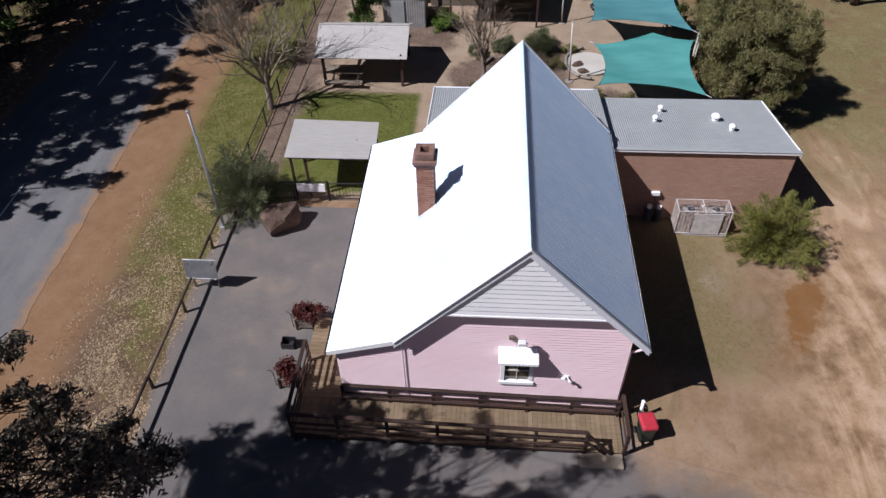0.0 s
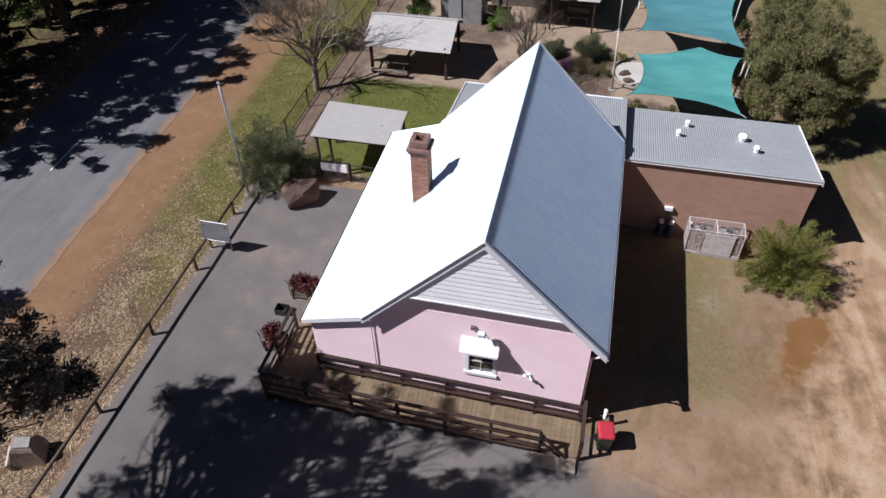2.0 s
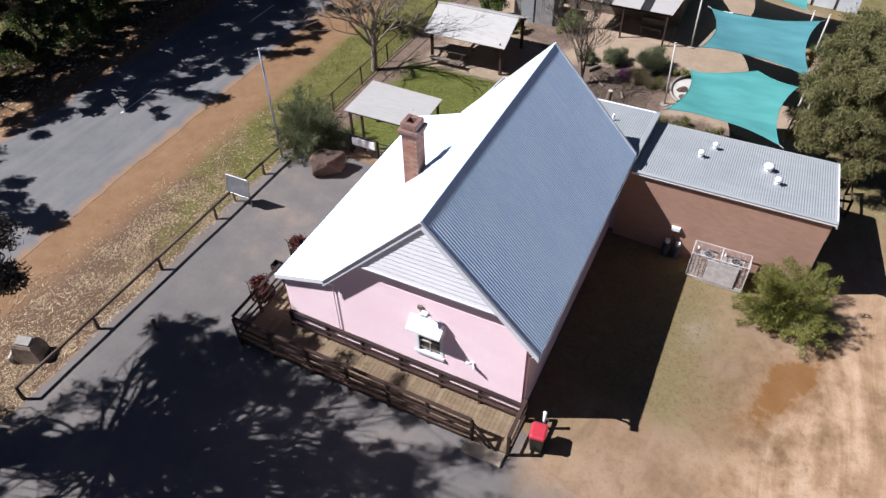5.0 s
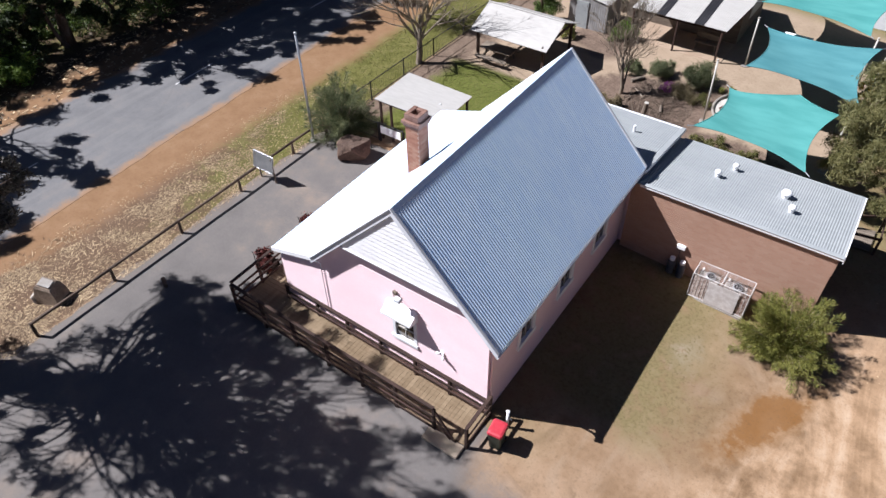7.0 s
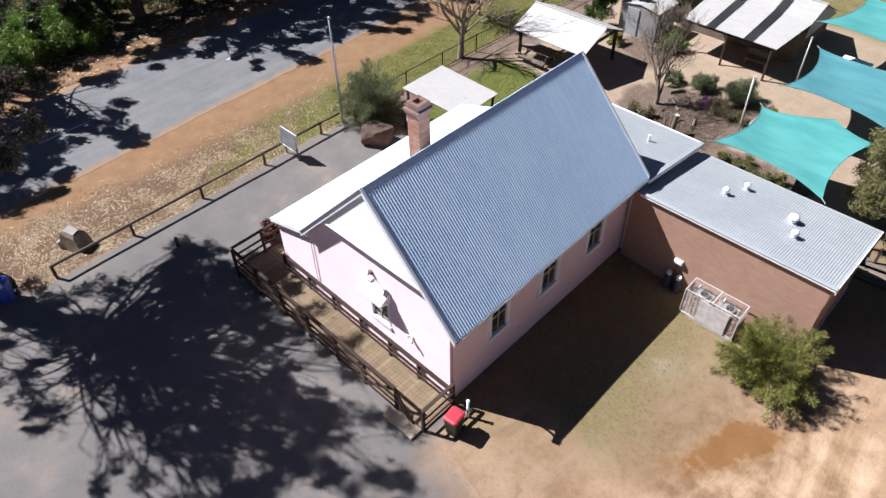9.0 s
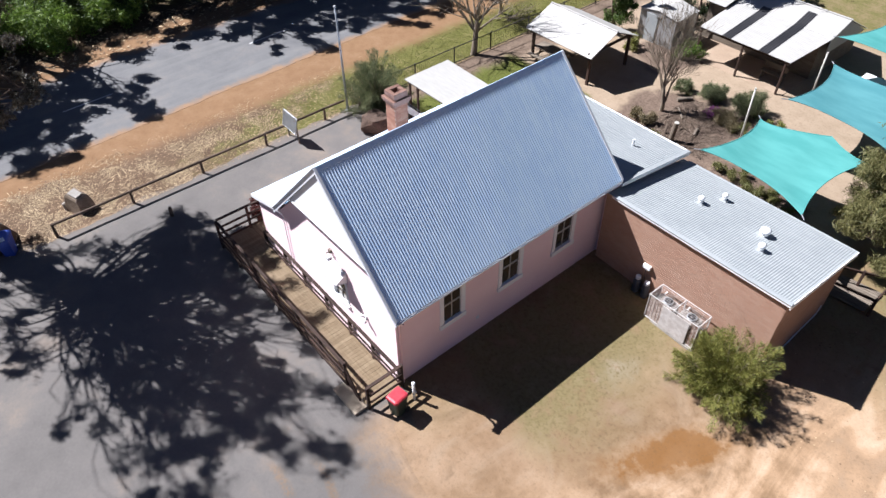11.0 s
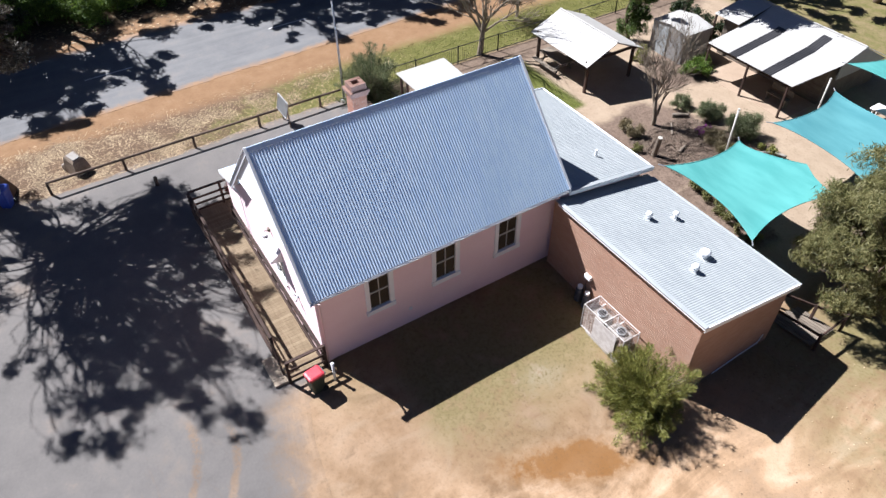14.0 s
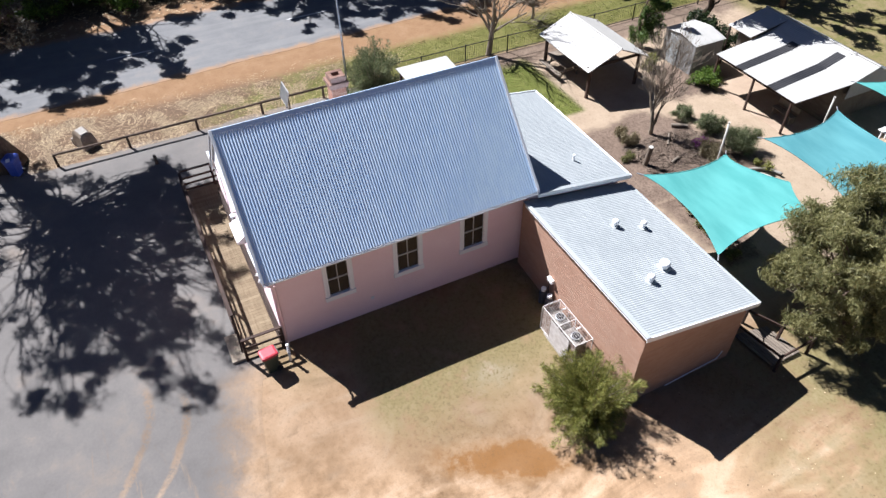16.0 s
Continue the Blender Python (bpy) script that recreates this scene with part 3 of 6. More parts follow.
def sheet(name, left, right, ys, material, lift, label, category, across=12):
    """A paved sheet between two ragged sides, following the ground, with a shallow edge."""
    mb, rows = MB(), []
    for y in ys:
        a, b = left(y), right(y)
        xs = [a] + [a + 0.05 + (b - a - 0.1) * i / (across - 2) for i in range(across - 1)] + [b]
        rows.append([(x, y, gz(x, y) + lift - (0.11 if i in (0, across) else 0.012 if i in (1, across - 1) else 0)) for i, x in enumerate(xs)])
    n = across + 1
    mb.add([p for r in rows for p in r], [(j * n + i, j * n + i + 1, (j + 1) * n + i + 1, (j + 1) * n + i) for j in range(len(rows) - 1) for i in range(across)])
    return solid(name, mb, material, (0, 0, 0), label, category, kind="structure")


def rag(y, seed, amp=0.22):
    return amp * (noise.noise((y * 0.45, seed, 0)) + 0.6 * noise.noise((y * 1.9, seed, 3)))


road_y = [-60 + 0.4 * i for i in range(400)]
sheet("road", lambda y: -22.45 + rag(y, 1.5, 0.35), lambda y: -15.15 - 0.035 * (y - 12) + rag(y, 4.5, 0.13), road_y, M_ROAD, 0.022,
      "worn grey bitumen country road in tree shade", "road", 14)
for i in range(-4, 8):
    y0 = -1.1 + 10.0 * i + 9.9
    mb = MB()
    for j in range(12):
        a, b = y0 + j * 0.2, y0 + (j + 1) * 0.2
        xm = -18.72 - 0.035 * (a - 10)* 0.5
        mb.add([(xm - 0.035, a, gz(xm, a) + 0.03), (xm + 0.035, a, gz(xm, a) + 0.03), (xm + 0.035, b, gz(xm, b) + 0.03), (xm - 0.035, b, gz(xm, b) + 0.03)], [(0, 1, 2, 3)])
    solid("road_marking", mb, M_LINE, (0, 0, 0), "faded white painted centre dash on the bitumen", "road marking", "centre line dashes", kind="structure")


def pave_right(y):
    if y < 10.7:
        return 5.0 + 7.5 * smooth(10.5, 8.6, y) + rag(y, 8.5, 0.35)
    return 5.0 - 1.4 * smooth(10.7, 11.5, y)


def pave_left(y):
    return -10.08 + rag(y, 11.5, 0.28) - 5 * smooth(4.8, 2.5, y) if y > 2.5 else -14.3 + rag(y, 11.5, 0.3)


pave_y = [-40 + 0.4 * i for i in range(151)] + [20.3]
sheet("pavement", pave_left, pave_right, [y for y in pave_y if y <= 20.3], M_PAVE, 0.016, "grey bitumen forecourt and path beside the school", "pavement", 40)


# ---- the old school house ----
RX, RZ = 1.05, 6.80                 # ridge
EX, EZ = 4.31, 3.35                 # east eave
PITCH = (RZ - EZ) / (EX - RX)
RY0, RY1 = 11.26, 20.88             # roof ends
WX0, WX1, WY0, WY1 = -3.98, 3.92, 11.50, 20.50
BX, BZ = -2.26, RZ - (RX + 2.26) * PITCH   # foot of the west slope
LX, LZ = -4.20, 2.62                # lean-to eave


def wall_boards(mb, fixed, a0, a1, z0, top, hole=None, step=0.105, proud=0.026, axis="y", sign=-1):
    """Overlapping boards on a wall face, with a hole (a0, a1, z0, z1) left open; top(z) gives the span at a height."""
    z = z0
    while True:
        zt = z + step
        span = top(z + step * 0.5)
        if span is None:
            break
        s0, s1 = max(a0, span[0]), min(a1, span[1])
        if s1 - s0 < 0.04:
            break
        runs = [(s0, s1)]
        if hole and zt > hole[2] and z < hole[3]:
            runs = [(s0, hole[0]), (hole[1], s1)]
        for p, q in runs:
            if q - p < 0.02:
                continue
            o, i = fixed + sign * proud, fixed + sign * 0.003
            if axis == "y":
                v = [(p, fixed, z), (q, fixed, z), (q, o, z), (p, o, z), (p, fixed, zt), (q, fixed, zt), (q, i, zt), (p, i, zt)]
            else:
                v = [(fixed, p, z), (fixed, q, z), (o, q, z), (o, p, z), (fixed, p, zt), (fixed, q, zt), (i, q, zt), (i, p, zt)]
            mb.add(v, [(0, 1, 2, 3), (4, 7, 6, 5), (3, 2, 6, 7), (0, 3, 7, 4), (1, 5, 6, 2)])
        z = zt
    return mb


def sash_window(parent, axis, face, a0, a1, z0, z1, out, frame_w=0.10, bars=True, curtain=True):
    """A timber sash window set into an opening; out is +1 or -1, the side of the wall that is outdoors."""
    def bx(mb, p, q, zz0, zz1, d0, d1):
        lo, hi = face + out * d0, face + out * d1
        if axis == "x":
            mb.cbox(min(lo, hi), max(lo, hi), p, q, zz0, zz1, 0.006)
        else:
            mb.cbox(p, q, min(lo, hi), max(lo, hi), zz0, zz1, 0.006)
        return mb
    w = new("window")
    w.parent = parent
    w["label"] = "white timber sash window with four panes"
    f = MB()
    bx(f, a0, a0 + frame_w, z0, z1, -0.06, 0.035)
    bx(f, a1 - frame_w, a1, z0, z1, -0.06, 0.035)
    bx(f, a0 + frame_w, a1 - frame_w, z1 - frame_w, z1, -0.06, 0.034)
    part("window_frame", f, M_WHITE, w)
    if axis == "x":
        t = MB()
        bx(t, a0 - 0.10, a0 + 0.01, z0 - 0.05, z1 + 0.10, 0.0, 0.045)
        bx(t, a1 - 0.01, a1 + 0.10, z0 - 0.05, z1 + 0.10, 0.0, 0.045)
        bx(t, a0 + 0.01, a1 - 0.01, z1 - 0.01, z1 + 0.10, 0.0, 0.044)
        part("architrave", t, M_WHITE, w)
    part("window_sill", bx(MB(), a0 - (0.12 if axis == "x" else 0.03), a1 + (0.12 if axis == "x" else 0.03), z0 - (0.13 if axis == "x" else 0.02), z0 + frame_w * 0.9, -0.06, 0.075), M_WHITE, w)
    i0, i1, j0, j1 = a0 + frame_w, a1 - frame_w, z0 + frame_w * 0.9, z1 - frame_w
    mid, zm = (i0 + i1) / 2, (j0 + j1) / 2
    sash = MB()
    bx(sash, i0, i1, zm - 0.025, zm + 0.025, -0.05, -0.005)
    if bars:
        bx(sash, mid - 0.015, mid + 0.015, j0, zm - 0.025, -0.048, -0.008)
        bx(sash, mid - 0.015, mid + 0.015, zm + 0.025, j1, -0.048, -0.008)
    part("sash", sash, M_CREAM, w)
    for p, q in ((i0, mid), (mid, i1)):
        for r, s in ((j0, zm), (zm, j1)):
            part("pane", bx(MB(), p + 0.005, q - 0.005, r + 0.01, s - 0.01, -0.045, -0.035), M_GLASS, w)
    return w


def build_school():
    th = 0.18
    s = thing("school_house", (0, 16, 0), "old pink weatherboard school house with a steep corrugated iron roof", "house")
    span = lambda z: (WX0, WX1) if z < LZ - 0.05 else ((max(WX0, BX + 0.1 - (BZ - z) * 2.6), WX1) if z < EZ - 0.15 else ((RX - (RZ - 0.22 - z) / PITCH, RX + (RZ - 0.22 - z) / PITCH) if z < RZ - 0.3 else None))
    fw = (0.56, 1.46, 1.38, 2.46)
    # front wall with a real opening for the small window
    f = MB()
    prof_l = [(WX0, -0.3), (fw[0], -0.3), (fw[0], fw[2]), (fw[0], fw[3]), (fw[0], 4.6), (RX - (RZ - 0.25 - 4.6) / PITCH, 4.6), (BX + 0.15, EZ - 0.2), (BX, EZ - 0.25), (WX0, LZ - 0.08)]
    prof_r = [(fw[1], -0.3), (WX1, -0.3), (WX1, EZ - 0.05), (RX + (RZ - 0.25 - 4.6) / PITCH, 4.6), (fw[1], 4.6), (fw[1], fw[3]), (fw[1], fw[2])]
    f.prism(prof_l, "y", WY0, WY0 + th)
    f.prism(prof_r, "y", WY0, WY0 + th)
    f.box(fw[0], fw[1], WY0, WY0 + th, -0.3, fw[2])
    f.box(fw[0], fw[1], WY0, WY0 + th, fw[3], 4.6)
    wf = part("front_wall", f.weld(), M_PINK, s)
    boards = wall_boards(MB(), WY0, WX0, WX1, 0.0, lambda z: span(z) if z < 4.7 else None, fw)
    part("cladding", boards, M_PINK, wf, "pink painted horizontal boards", kind="stuff")
    # gable panel, jettied forward over the front wall
    gy = 11.30
    g = MB().prism([(RX - (RZ - 0.24 - 4.47) / PITCH, 4.47), (RX + (RZ - 0.24 - 4.47) / PITCH, 4.47), (RX, RZ - 0.24)], "y", gy, WY0)
    ga = part("gable_panel", g, M_WHITE, s, "white weatherboard gable")
    for i in range(12):
        zb = 4.47 + i * 0.165
        hw = (RZ - 0.2 - zb - 0.08) / PITCH
        part("weatherboard", wall_boards(MB(), gy, RX - hw, RX + hw, zb, lambda z, zb=zb: (-9, 9) if z < zb + 0.16 else None, None, 0.165, 0.016), M_WHITE, ga)
    part("gable_sill", MB().cbox(-1.15, 3.25, gy - 0.03, gy + 0.03, 4.40, 4.47, 0.01), M_WHITE, ga)
    # side and rear walls
    wins = [(13.23, 14.05), (15.68, 16.56), (18.19, 19.07)]
    z0, z1 = 1.40, 2.94
    e = MB()
    ys = [WY0 + th] + [v for w in wins for v in w] + [WY1]
    for i in range(len(ys) - 1):
        for lo, hi in ((-0.45, z0), (z0, z1), (z1, EZ + 0.12)):
            if not (i % 2 and lo == z0):
                e.box(WX1 - th, WX1, ys[i], ys[i + 1], lo, hi)
    part("side_wall", e.weld(), M_PINK, s)
    for a, b in wins:
        sash_window(s, "x", WX1, a, b, z0, z1, 1, 0.06)
    part("side_wall", MB().box(WX0, WX0 + th, WY0 + th, WY1, -0.1, LZ + 0.02), M_PINK, s)
    part("rear_wall", MB().prism([(WX0, -0.3), (WX1, -0.3), (WX1, EZ), (RX, RZ - 0.25), (BX, BZ - 0.2), (WX0, LZ - 0.05)], "y", WY1, WY1 + th), M_PINK, s)
    fwn = sash_window(s, "y", WY0, fw[0], fw[1], fw[2], fw[3], -1, 0.11)
    # curtain behind the front window and dim room behind the others
    c = MB()
    for i in range(9):
        x = fw[0] + 0.1 + i * 0.085
        c.tube([(x, WY0 + 0.14, fw[2] + 0.1), (x, WY0 + 0.13, fw[3] - 0.1)], 0.045, 6)
    part("curtain", c, M_CURTAIN, s, smooth=True)
    # roof: two steep slopes and the lean-to
    part("roof_slope", MB().corrugated((RX, RY0, RZ), (RX, RY1, RZ), (EX, RY0, EZ), (EX, RY1, EZ), 0.090, 0.019), M_IRON, s, "blue-grey corrugated iron in raking light", smooth=False)
    part("roof_slope", MB().corrugated((RX, RY0, RZ), (RX, RY1, RZ), (BX, RY0, BZ), (BX, RY1, BZ), 0.090, 0.025), M_IRON, s)
    part("lean_to_roof", MB().corrugated((BX + 0.06, RY0 + 0.12, BZ - 0.01), (BX + 0.06, RY1, BZ - 0.01), (LX, RY0 + 0.12, LZ), (LX, RY1, LZ), 0.090, 0.025), M_IRON, s)
    cap = MB()
    for sx in (-1, 1):
        a = (RX, RZ + 0.036)
        b = (RX + sx * 0.10, RZ + 0.032 - 0.10 * PITCH)
        cap.prism([a, b, (b[0], b[1] - 0.015), (a[0], a[1] - 0.02)], "y", RY0 - 0.03, RY1 + 0.02)
    cap.tube([(RX, RY0 - 0.03, RZ + 0.026), (RX, RY1 + 0.02, RZ + 0.026)], 0.018, 8)
    part("ridge_cap", cap, M_IRON, s)
    # barge boards and cappings at both ends
    for y0, y1, lab in ((RY0 - 0.022, RY0, ""), (RY1, RY1 + 0.045, "")):
        for ex, ez in ((EX + 0.02, EZ), (BX - 0.05, BZ - 0.05)):
            b = MB().prism([(RX, RZ + 0.03), (ex, ez + 0.03), (ex, ez - 0.19), (RX, RZ - 0.20)], "y", y0, y1)
            part("barge_board", b, M_TRIM, s, "pale grey-white timber barge board")
            c = MB().beam((RX, (y0 + y1) / 2, RZ + 0.045), (ex, (y0 + y1) / 2, ez + 0.045), 0.09, 0.03, (0, 0, 1))
            part("barge_capping", c, M_TRIM, s)
    part("barge_board", MB().prism([(BX, BZ - 0.05), (LX, LZ + 0.03), (LX, LZ - 0.13), (BX, BZ - 0.22)], "y", RY0 + 0.08, RY0 + 0.12), M_WHITE, s)
    # soffit under the front overhang
    part("soffit", MB().prism([(RX, RZ - 0.07), (EX - 0.1, EZ + 0.02), (EX - 0.1, EZ - 0.02), (RX, RZ - 0.12)], "y", RY0 + 0.005, WY0), M_WHITE, s)
    part("soffit", MB().prism([(RX, RZ - 0.07), (BX, BZ - 0.05), (BX, BZ - 0.09), (RX, RZ - 0.12)], "y", RY0 + 0.005, WY0), M_WHITE, s)
    # fascias and gutters
    for x, z, sx in ((EX, EZ, 1), (LX, LZ, -1)):
        y0 = RY0 + (0.12 if sx < 0 else 0.0)
        part("fascia", MB().cbox(x - sx * 0.05, x - sx * 0.02, y0, RY1, z - 0.17, z - 0.015, 0.005), M_WHITE, s)
        gut = []
        for y in (y0 - 0.02, RY1 + 0.02):
            gut.append([(x + sx * (0.028 + 0.036 * math.cos(a)), y, z - 0.05 + 0.05 * math.sin(a)) for a in [math.pi + math.pi * i / 8 for i in range(9)]])
        m = MB()
        n = len(gut[0])
        inner = [[(p[0], p[1], p[2] + 0.006) for p in r] for r in gut]
        m.add(gut[0] + gut[1], [(i, i + 1, n + i + 1, n + i) for i in range(n - 1)])
        m.add(inner[0] + inner[1], [(i, n + i, n + i + 1, i + 1) for i in range(n - 1)])
        part("gutter", m, M_WHITE if sx > 0 else M_DARKWOOD, s)
    part("downpipe", MB().tube([(EX + 0.03, RY0 + 0.1, EZ - 0.1), (EX - 0.05, RY0 + 0.28, EZ - 0.32), (WX1 + 0.045, WY0 + 0.1, EZ - 0.55), (WX1 + 0.045, WY0 + 0.1, -0.35)], 0.035, 8), M_PINK, s, smooth=True)
    part("downpipe", MB().tube([(BX + 0.05, RY0 + 0.06, BZ - 0.16), (BX + 0.14, WY0 - 0.06, BZ - 0.32), (BX + 0.15, WY0 - 0.055, 0.6)], 0.014, 8), M_TRIM, s, smooth=True)
    part("plinth", MB().box(WX1 - 0.02, WX1 + 0.02, WY0 + 0.05, WY1, -0.48, -0.12), M_CONCRETE, s)
    # window hood, bracket and wall fittings
    h = new("window_hood")
    h.parent = s
    h["label"] = "white sheet-metal window awning"
    hx0, hx1 = 0.47, 1.53
    part("canopy", MB().corrugated((hx0, WY0 - 0.02, 3.02), (hx1, WY0 - 0.02, 3.02), (hx0, WY0 - 0.40, 2.78), (hx1, WY0 - 0.40, 2.78), 0.09, 0.012), M_WHITE, h)
    part("valance", MB().cbox(hx0, hx1, WY0 - 0.415, WY0 - 0.40, 2.70, 2.79, 0.004), M_WHITE, h)
    for x in (hx0, hx1 - 0.015):
        part("cheek", MB().prism([(WY0 - 0.02, 3.0), (WY0 - 0.40, 2.78), (WY0 - 0.40, 2.70), (WY0 - 0.02, 2.62)], "x", x, x + 0.015), M_WHITE, h)
    b = new("wall_light")
    b.parent = s
    b["label"] = "rusty bracket with a small floodlight"
    part("bracket", MB().tube([(0.86, WY0, 3.42), (0.86, WY0 - 0.22, 3.52), (1.2, WY0 - 0.28, 3.50)], 0.018, 6), M_GREYWOOD, b)
    part("lamp_head", MB().cbox(0.95, 1.16, WY0 - 0.36, WY0 - 0.2, 3.44, 3.58, 0.02), M_TRIM, b)
    part("junction_box", MB().cbox(0.72, 0.86, WY0 - 0.1, WY0, 3.38, 3.5, 0.01), M_GREYWOOD, b)
    t = new("wall_lamp")
    t.parent = s
    t["label"] = "pair of white spotlights on the wall"
    part("base", MB().cbox(2.30, 2.44, WY0 - 0.06, WY0 - 0.01, 1.70, 1.84, 0.01), M_WHITE, t)
    for x, z in ((2.26, 1.86), (2.50, 1.68)):
        part("spot", MB().tube([(2.37, WY0 - 0.05, 1.77), (x, WY0 - 0.16, z)], [0.02, 0.055], 10), M_WHITE, t, smooth=True)
    part("vent", MB().cbox(WX1, WX1 + 0.02, 14.66, 14.78, 0.60, 0.72, 0.004), M_TRIM, s)
    # chimney
    ch = new("chimney")
    ch.parent = s
    ch["label"] = "red brick chimney with a corbelled weathered cap"
    cx0, cx1, cy0, cy1 = -2.02, -1.52, 15.84, 16.36
    def bricks(x0, x1, y0, y1, z0, z1, mb, brng, course=0.086, bl=0.23):
        z, k = z0, 0
        while z < z1 - 0.02:
            for side in range(4):
                L = (x1 - x0) if side % 2 == 0 else (y1 - y0)
                a = -bl / 2 if k % 2 else 0.0
                while a < L - 0.01:
                    p, q = max(0, a) + 0.005, min(L, a + bl) - 0.005
                    if q - p > 0.03:
                        pr = 0.012 + brng.uniform(-0.003, 0.004)
                        zz0, zz1 = z + 0.005, min(z + course - 0.005, z1)
                        if side == 0: mb.box(x0 + p, x0 + q, y0 - pr, y0, zz0, zz1)
                        elif side == 1: mb.box(x1, x1 + pr, y0 + p, y0 + q, zz0, zz1)
                        elif side == 2: mb.box(x0 + p, x0 + q, y1, y1 + pr, zz0, zz1)
                        else: mb.box(x0 - pr, x0, y0 + p, y0 + q, zz0, zz1)
                    a += bl
            z += course
            k += 1
        return mb
    rg = random.Random(5)
    part("chimney_core", MB().box(cx0, cx1, cy0, cy1, 3.2, 5.62), M_MORTAR, ch)
    part("chimney_bricks", bricks(cx0, cx1, cy0, cy1, 3.3, 5.58, MB(), rg), M_CHIMBRICK, ch, kind="stuff")
    cap = MB()
    cap.cbox(cx0 - 0.06, cx1 + 0.06, cy0 - 0.06, cy1 + 0.06, 5.56, 5.66, 0.012)
    cap.cbox(cx0 - 0.10, cx1 + 0.10, cy0 - 0.10, cy1 + 0.10, 5.66, 5.78, 0.015)
    part("corbel", cap, M_CHIMCAP, ch, "weathered corbel band")
    top = MB()
    for a in (cx0 - 0.02, cx1 - 0.13):
        top.cbox(a, a + 0.15, cy0 - 0.02, cy1 + 0.02, 5.78, 6.0, 0.012)
    for a in (cy0 - 0.02, cy1 - 0.13):
        top.cbox(cx0 + 0.13, cx1 - 0.13, a, a + 0.15, 5.78, 5.995, 0.012)
    part("flue_top", top, M_CHIMCAP, ch, "sooty brick flue rim")
    part("flashing", MB().prism([(cx0 - 0.05, 3.42), (cx0 - 0.05, 3.60), (cx1 + 0.05, 4.18), (cx1 + 0.05, 4.0)], "y", cy0 - 0.05, cy1 + 0.05), M_TRIM, ch)
    return s


build_school()


# ---- brick annex and the link behind the school ----
def brick_face(mb, axis, fixed, a0, a1, z0, z1, rng, out, holes=(), course=0.086, bl=0.24):
    z, k = z0, 0
    while z < z1 - 0.03:
        a = a0 - (bl / 2 if k % 2 else 0)
        while a < a1 - 0.01:
            p, q = max(a0, a) + 0.005, min(a1, a + bl) - 0.005
            if q - p > 0.03:
                d = fixed + out * (0.004 + rng.uniform(-0.001, 0.001))
                lo, hi = min(fixed, d), max(fixed, d)
                zz = min(z + course - 0.005, z1)
                if axis == "x": mb.box(lo, hi, p, q, z + 0.005, zz)
                else: mb.box(p, q, lo, hi, z + 0.005, zz)
            a += bl
        z += course
        k += 1
    return mb


AX0, AX1, AY0, AY1 = 4.12, 10.82, 20.46, 24.62
AZS, AZN = 3.00, 2.24


def build_annex():
    s = thing("brick_annex", (7.4, 22.6, -0.3), "low brick annex with a grey corrugated skillion roof", "building")
    rng = random.Random(8)
    zs, zn = AZS - 0.06, AZN - 0.04
    part("wall_core", MB().prism([(AY0, -0.6), (AY1, -0.6), (AY1, zn), (AY0, zs)], "x", AX0, AX1), M_MORTAR, s)
    part("brickwork", brick_face(MB(), "y", AY0, AX0, AX1, -0.5, zs - 0.02, rng, -1), M_BRICK, s, "weathered salmon-red brickwork", kind="stuff")
    part("brickwork", brick_face(MB(), "x", AX1, AY0, AY1, -0.5, zn - 0.02, rng, 1), M_BRICK, s, kind="stuff")
    part("gable_infill", MB().prism([(AY0, zn - 0.03), (AY1, zn - 0.03), (AY0, zs)], "x", AX1 - 0.01, AX1 + 0.02), M_BRICK, s)
    part("roof", MB().corrugated((4.18, 20.40, AZS), (10.93, 20.40, AZS), (4.18, 24.90, AZN), (10.93, 24.90, AZN), 0.083, 0.013), M_ZINC, s, "pale grey corrugated roof sheeting")
    part("fascia", MB().cbox(4.40, 10.95, 20.36, 20.395, AZS - 0.07, AZS + 0.035, 0.006), M_WHITE, s, "white painted fascia")
    part("capping", MB().cbox(4.40, 10.95, 20.34, 20.50, AZS + 0.035, AZS + 0.052, 0.004), M_ZINC, s)
    part("fascia", MB().prism([(20.37, AZS - 0.15), (20.37, AZS + 0.04), (24.92, AZN + 0.04), (24.92, AZN - 0.13)], "x", 10.93, 10.96), M_WHITE, s)
    part("gutter", MB().cbox(4.4, 10.95, 24.90, 25.0, AZN - 0.10, AZN + 0.01, 0.02), M_ZINC, s)
    part("conduit", MB().tube([(AX1 + 0.04, AY0 + 1.5, -0.34), (AX1 + 0.04, AY0 + 2.6, -0.24), (AX1 + 0.04, AY1 - 0.55, -0.18), (AX1 + 0.04, AY1 - 0.4, 0.15)], 0.018, 6), M_TRIM, s)
    for x, y, r in ((6.32, 22.77, 0.13), (6.69, 23.70, 0.12), (8.62, 22.98, 0.20), (8.99, 22.10, 0.14)):
        z = AZS + (AZN - AZS) * (y - 20.4) / 4.5
        v = new("roof_vent")
        v.parent = s
        v["label"] = "white round roof ventilator"
        part("flashing", MB().cbox(x - r * 1.1, x + r * 1.1, y - r * 1.1, y + r * 1.1, z + 0.005, z + 0.04, 0.01), M_ZINC, v)
        part("stack", MB().lathe((x, y, z), [(r * 0.62, 0.0), (r * 0.62, 0.18)], 14), M_WHITE, v, smooth=True)
        part("cowl", MB().lathe((x, y, z + 0.17), [(r * 0.75, 0.0), (r * 0.92, 0.03), (r * 0.86, 0.09), (r * 0.5, 0.13), (r * 0.1, 0.145)], 16), M_WHITE, v, smooth=True)
    return s


build_annex()


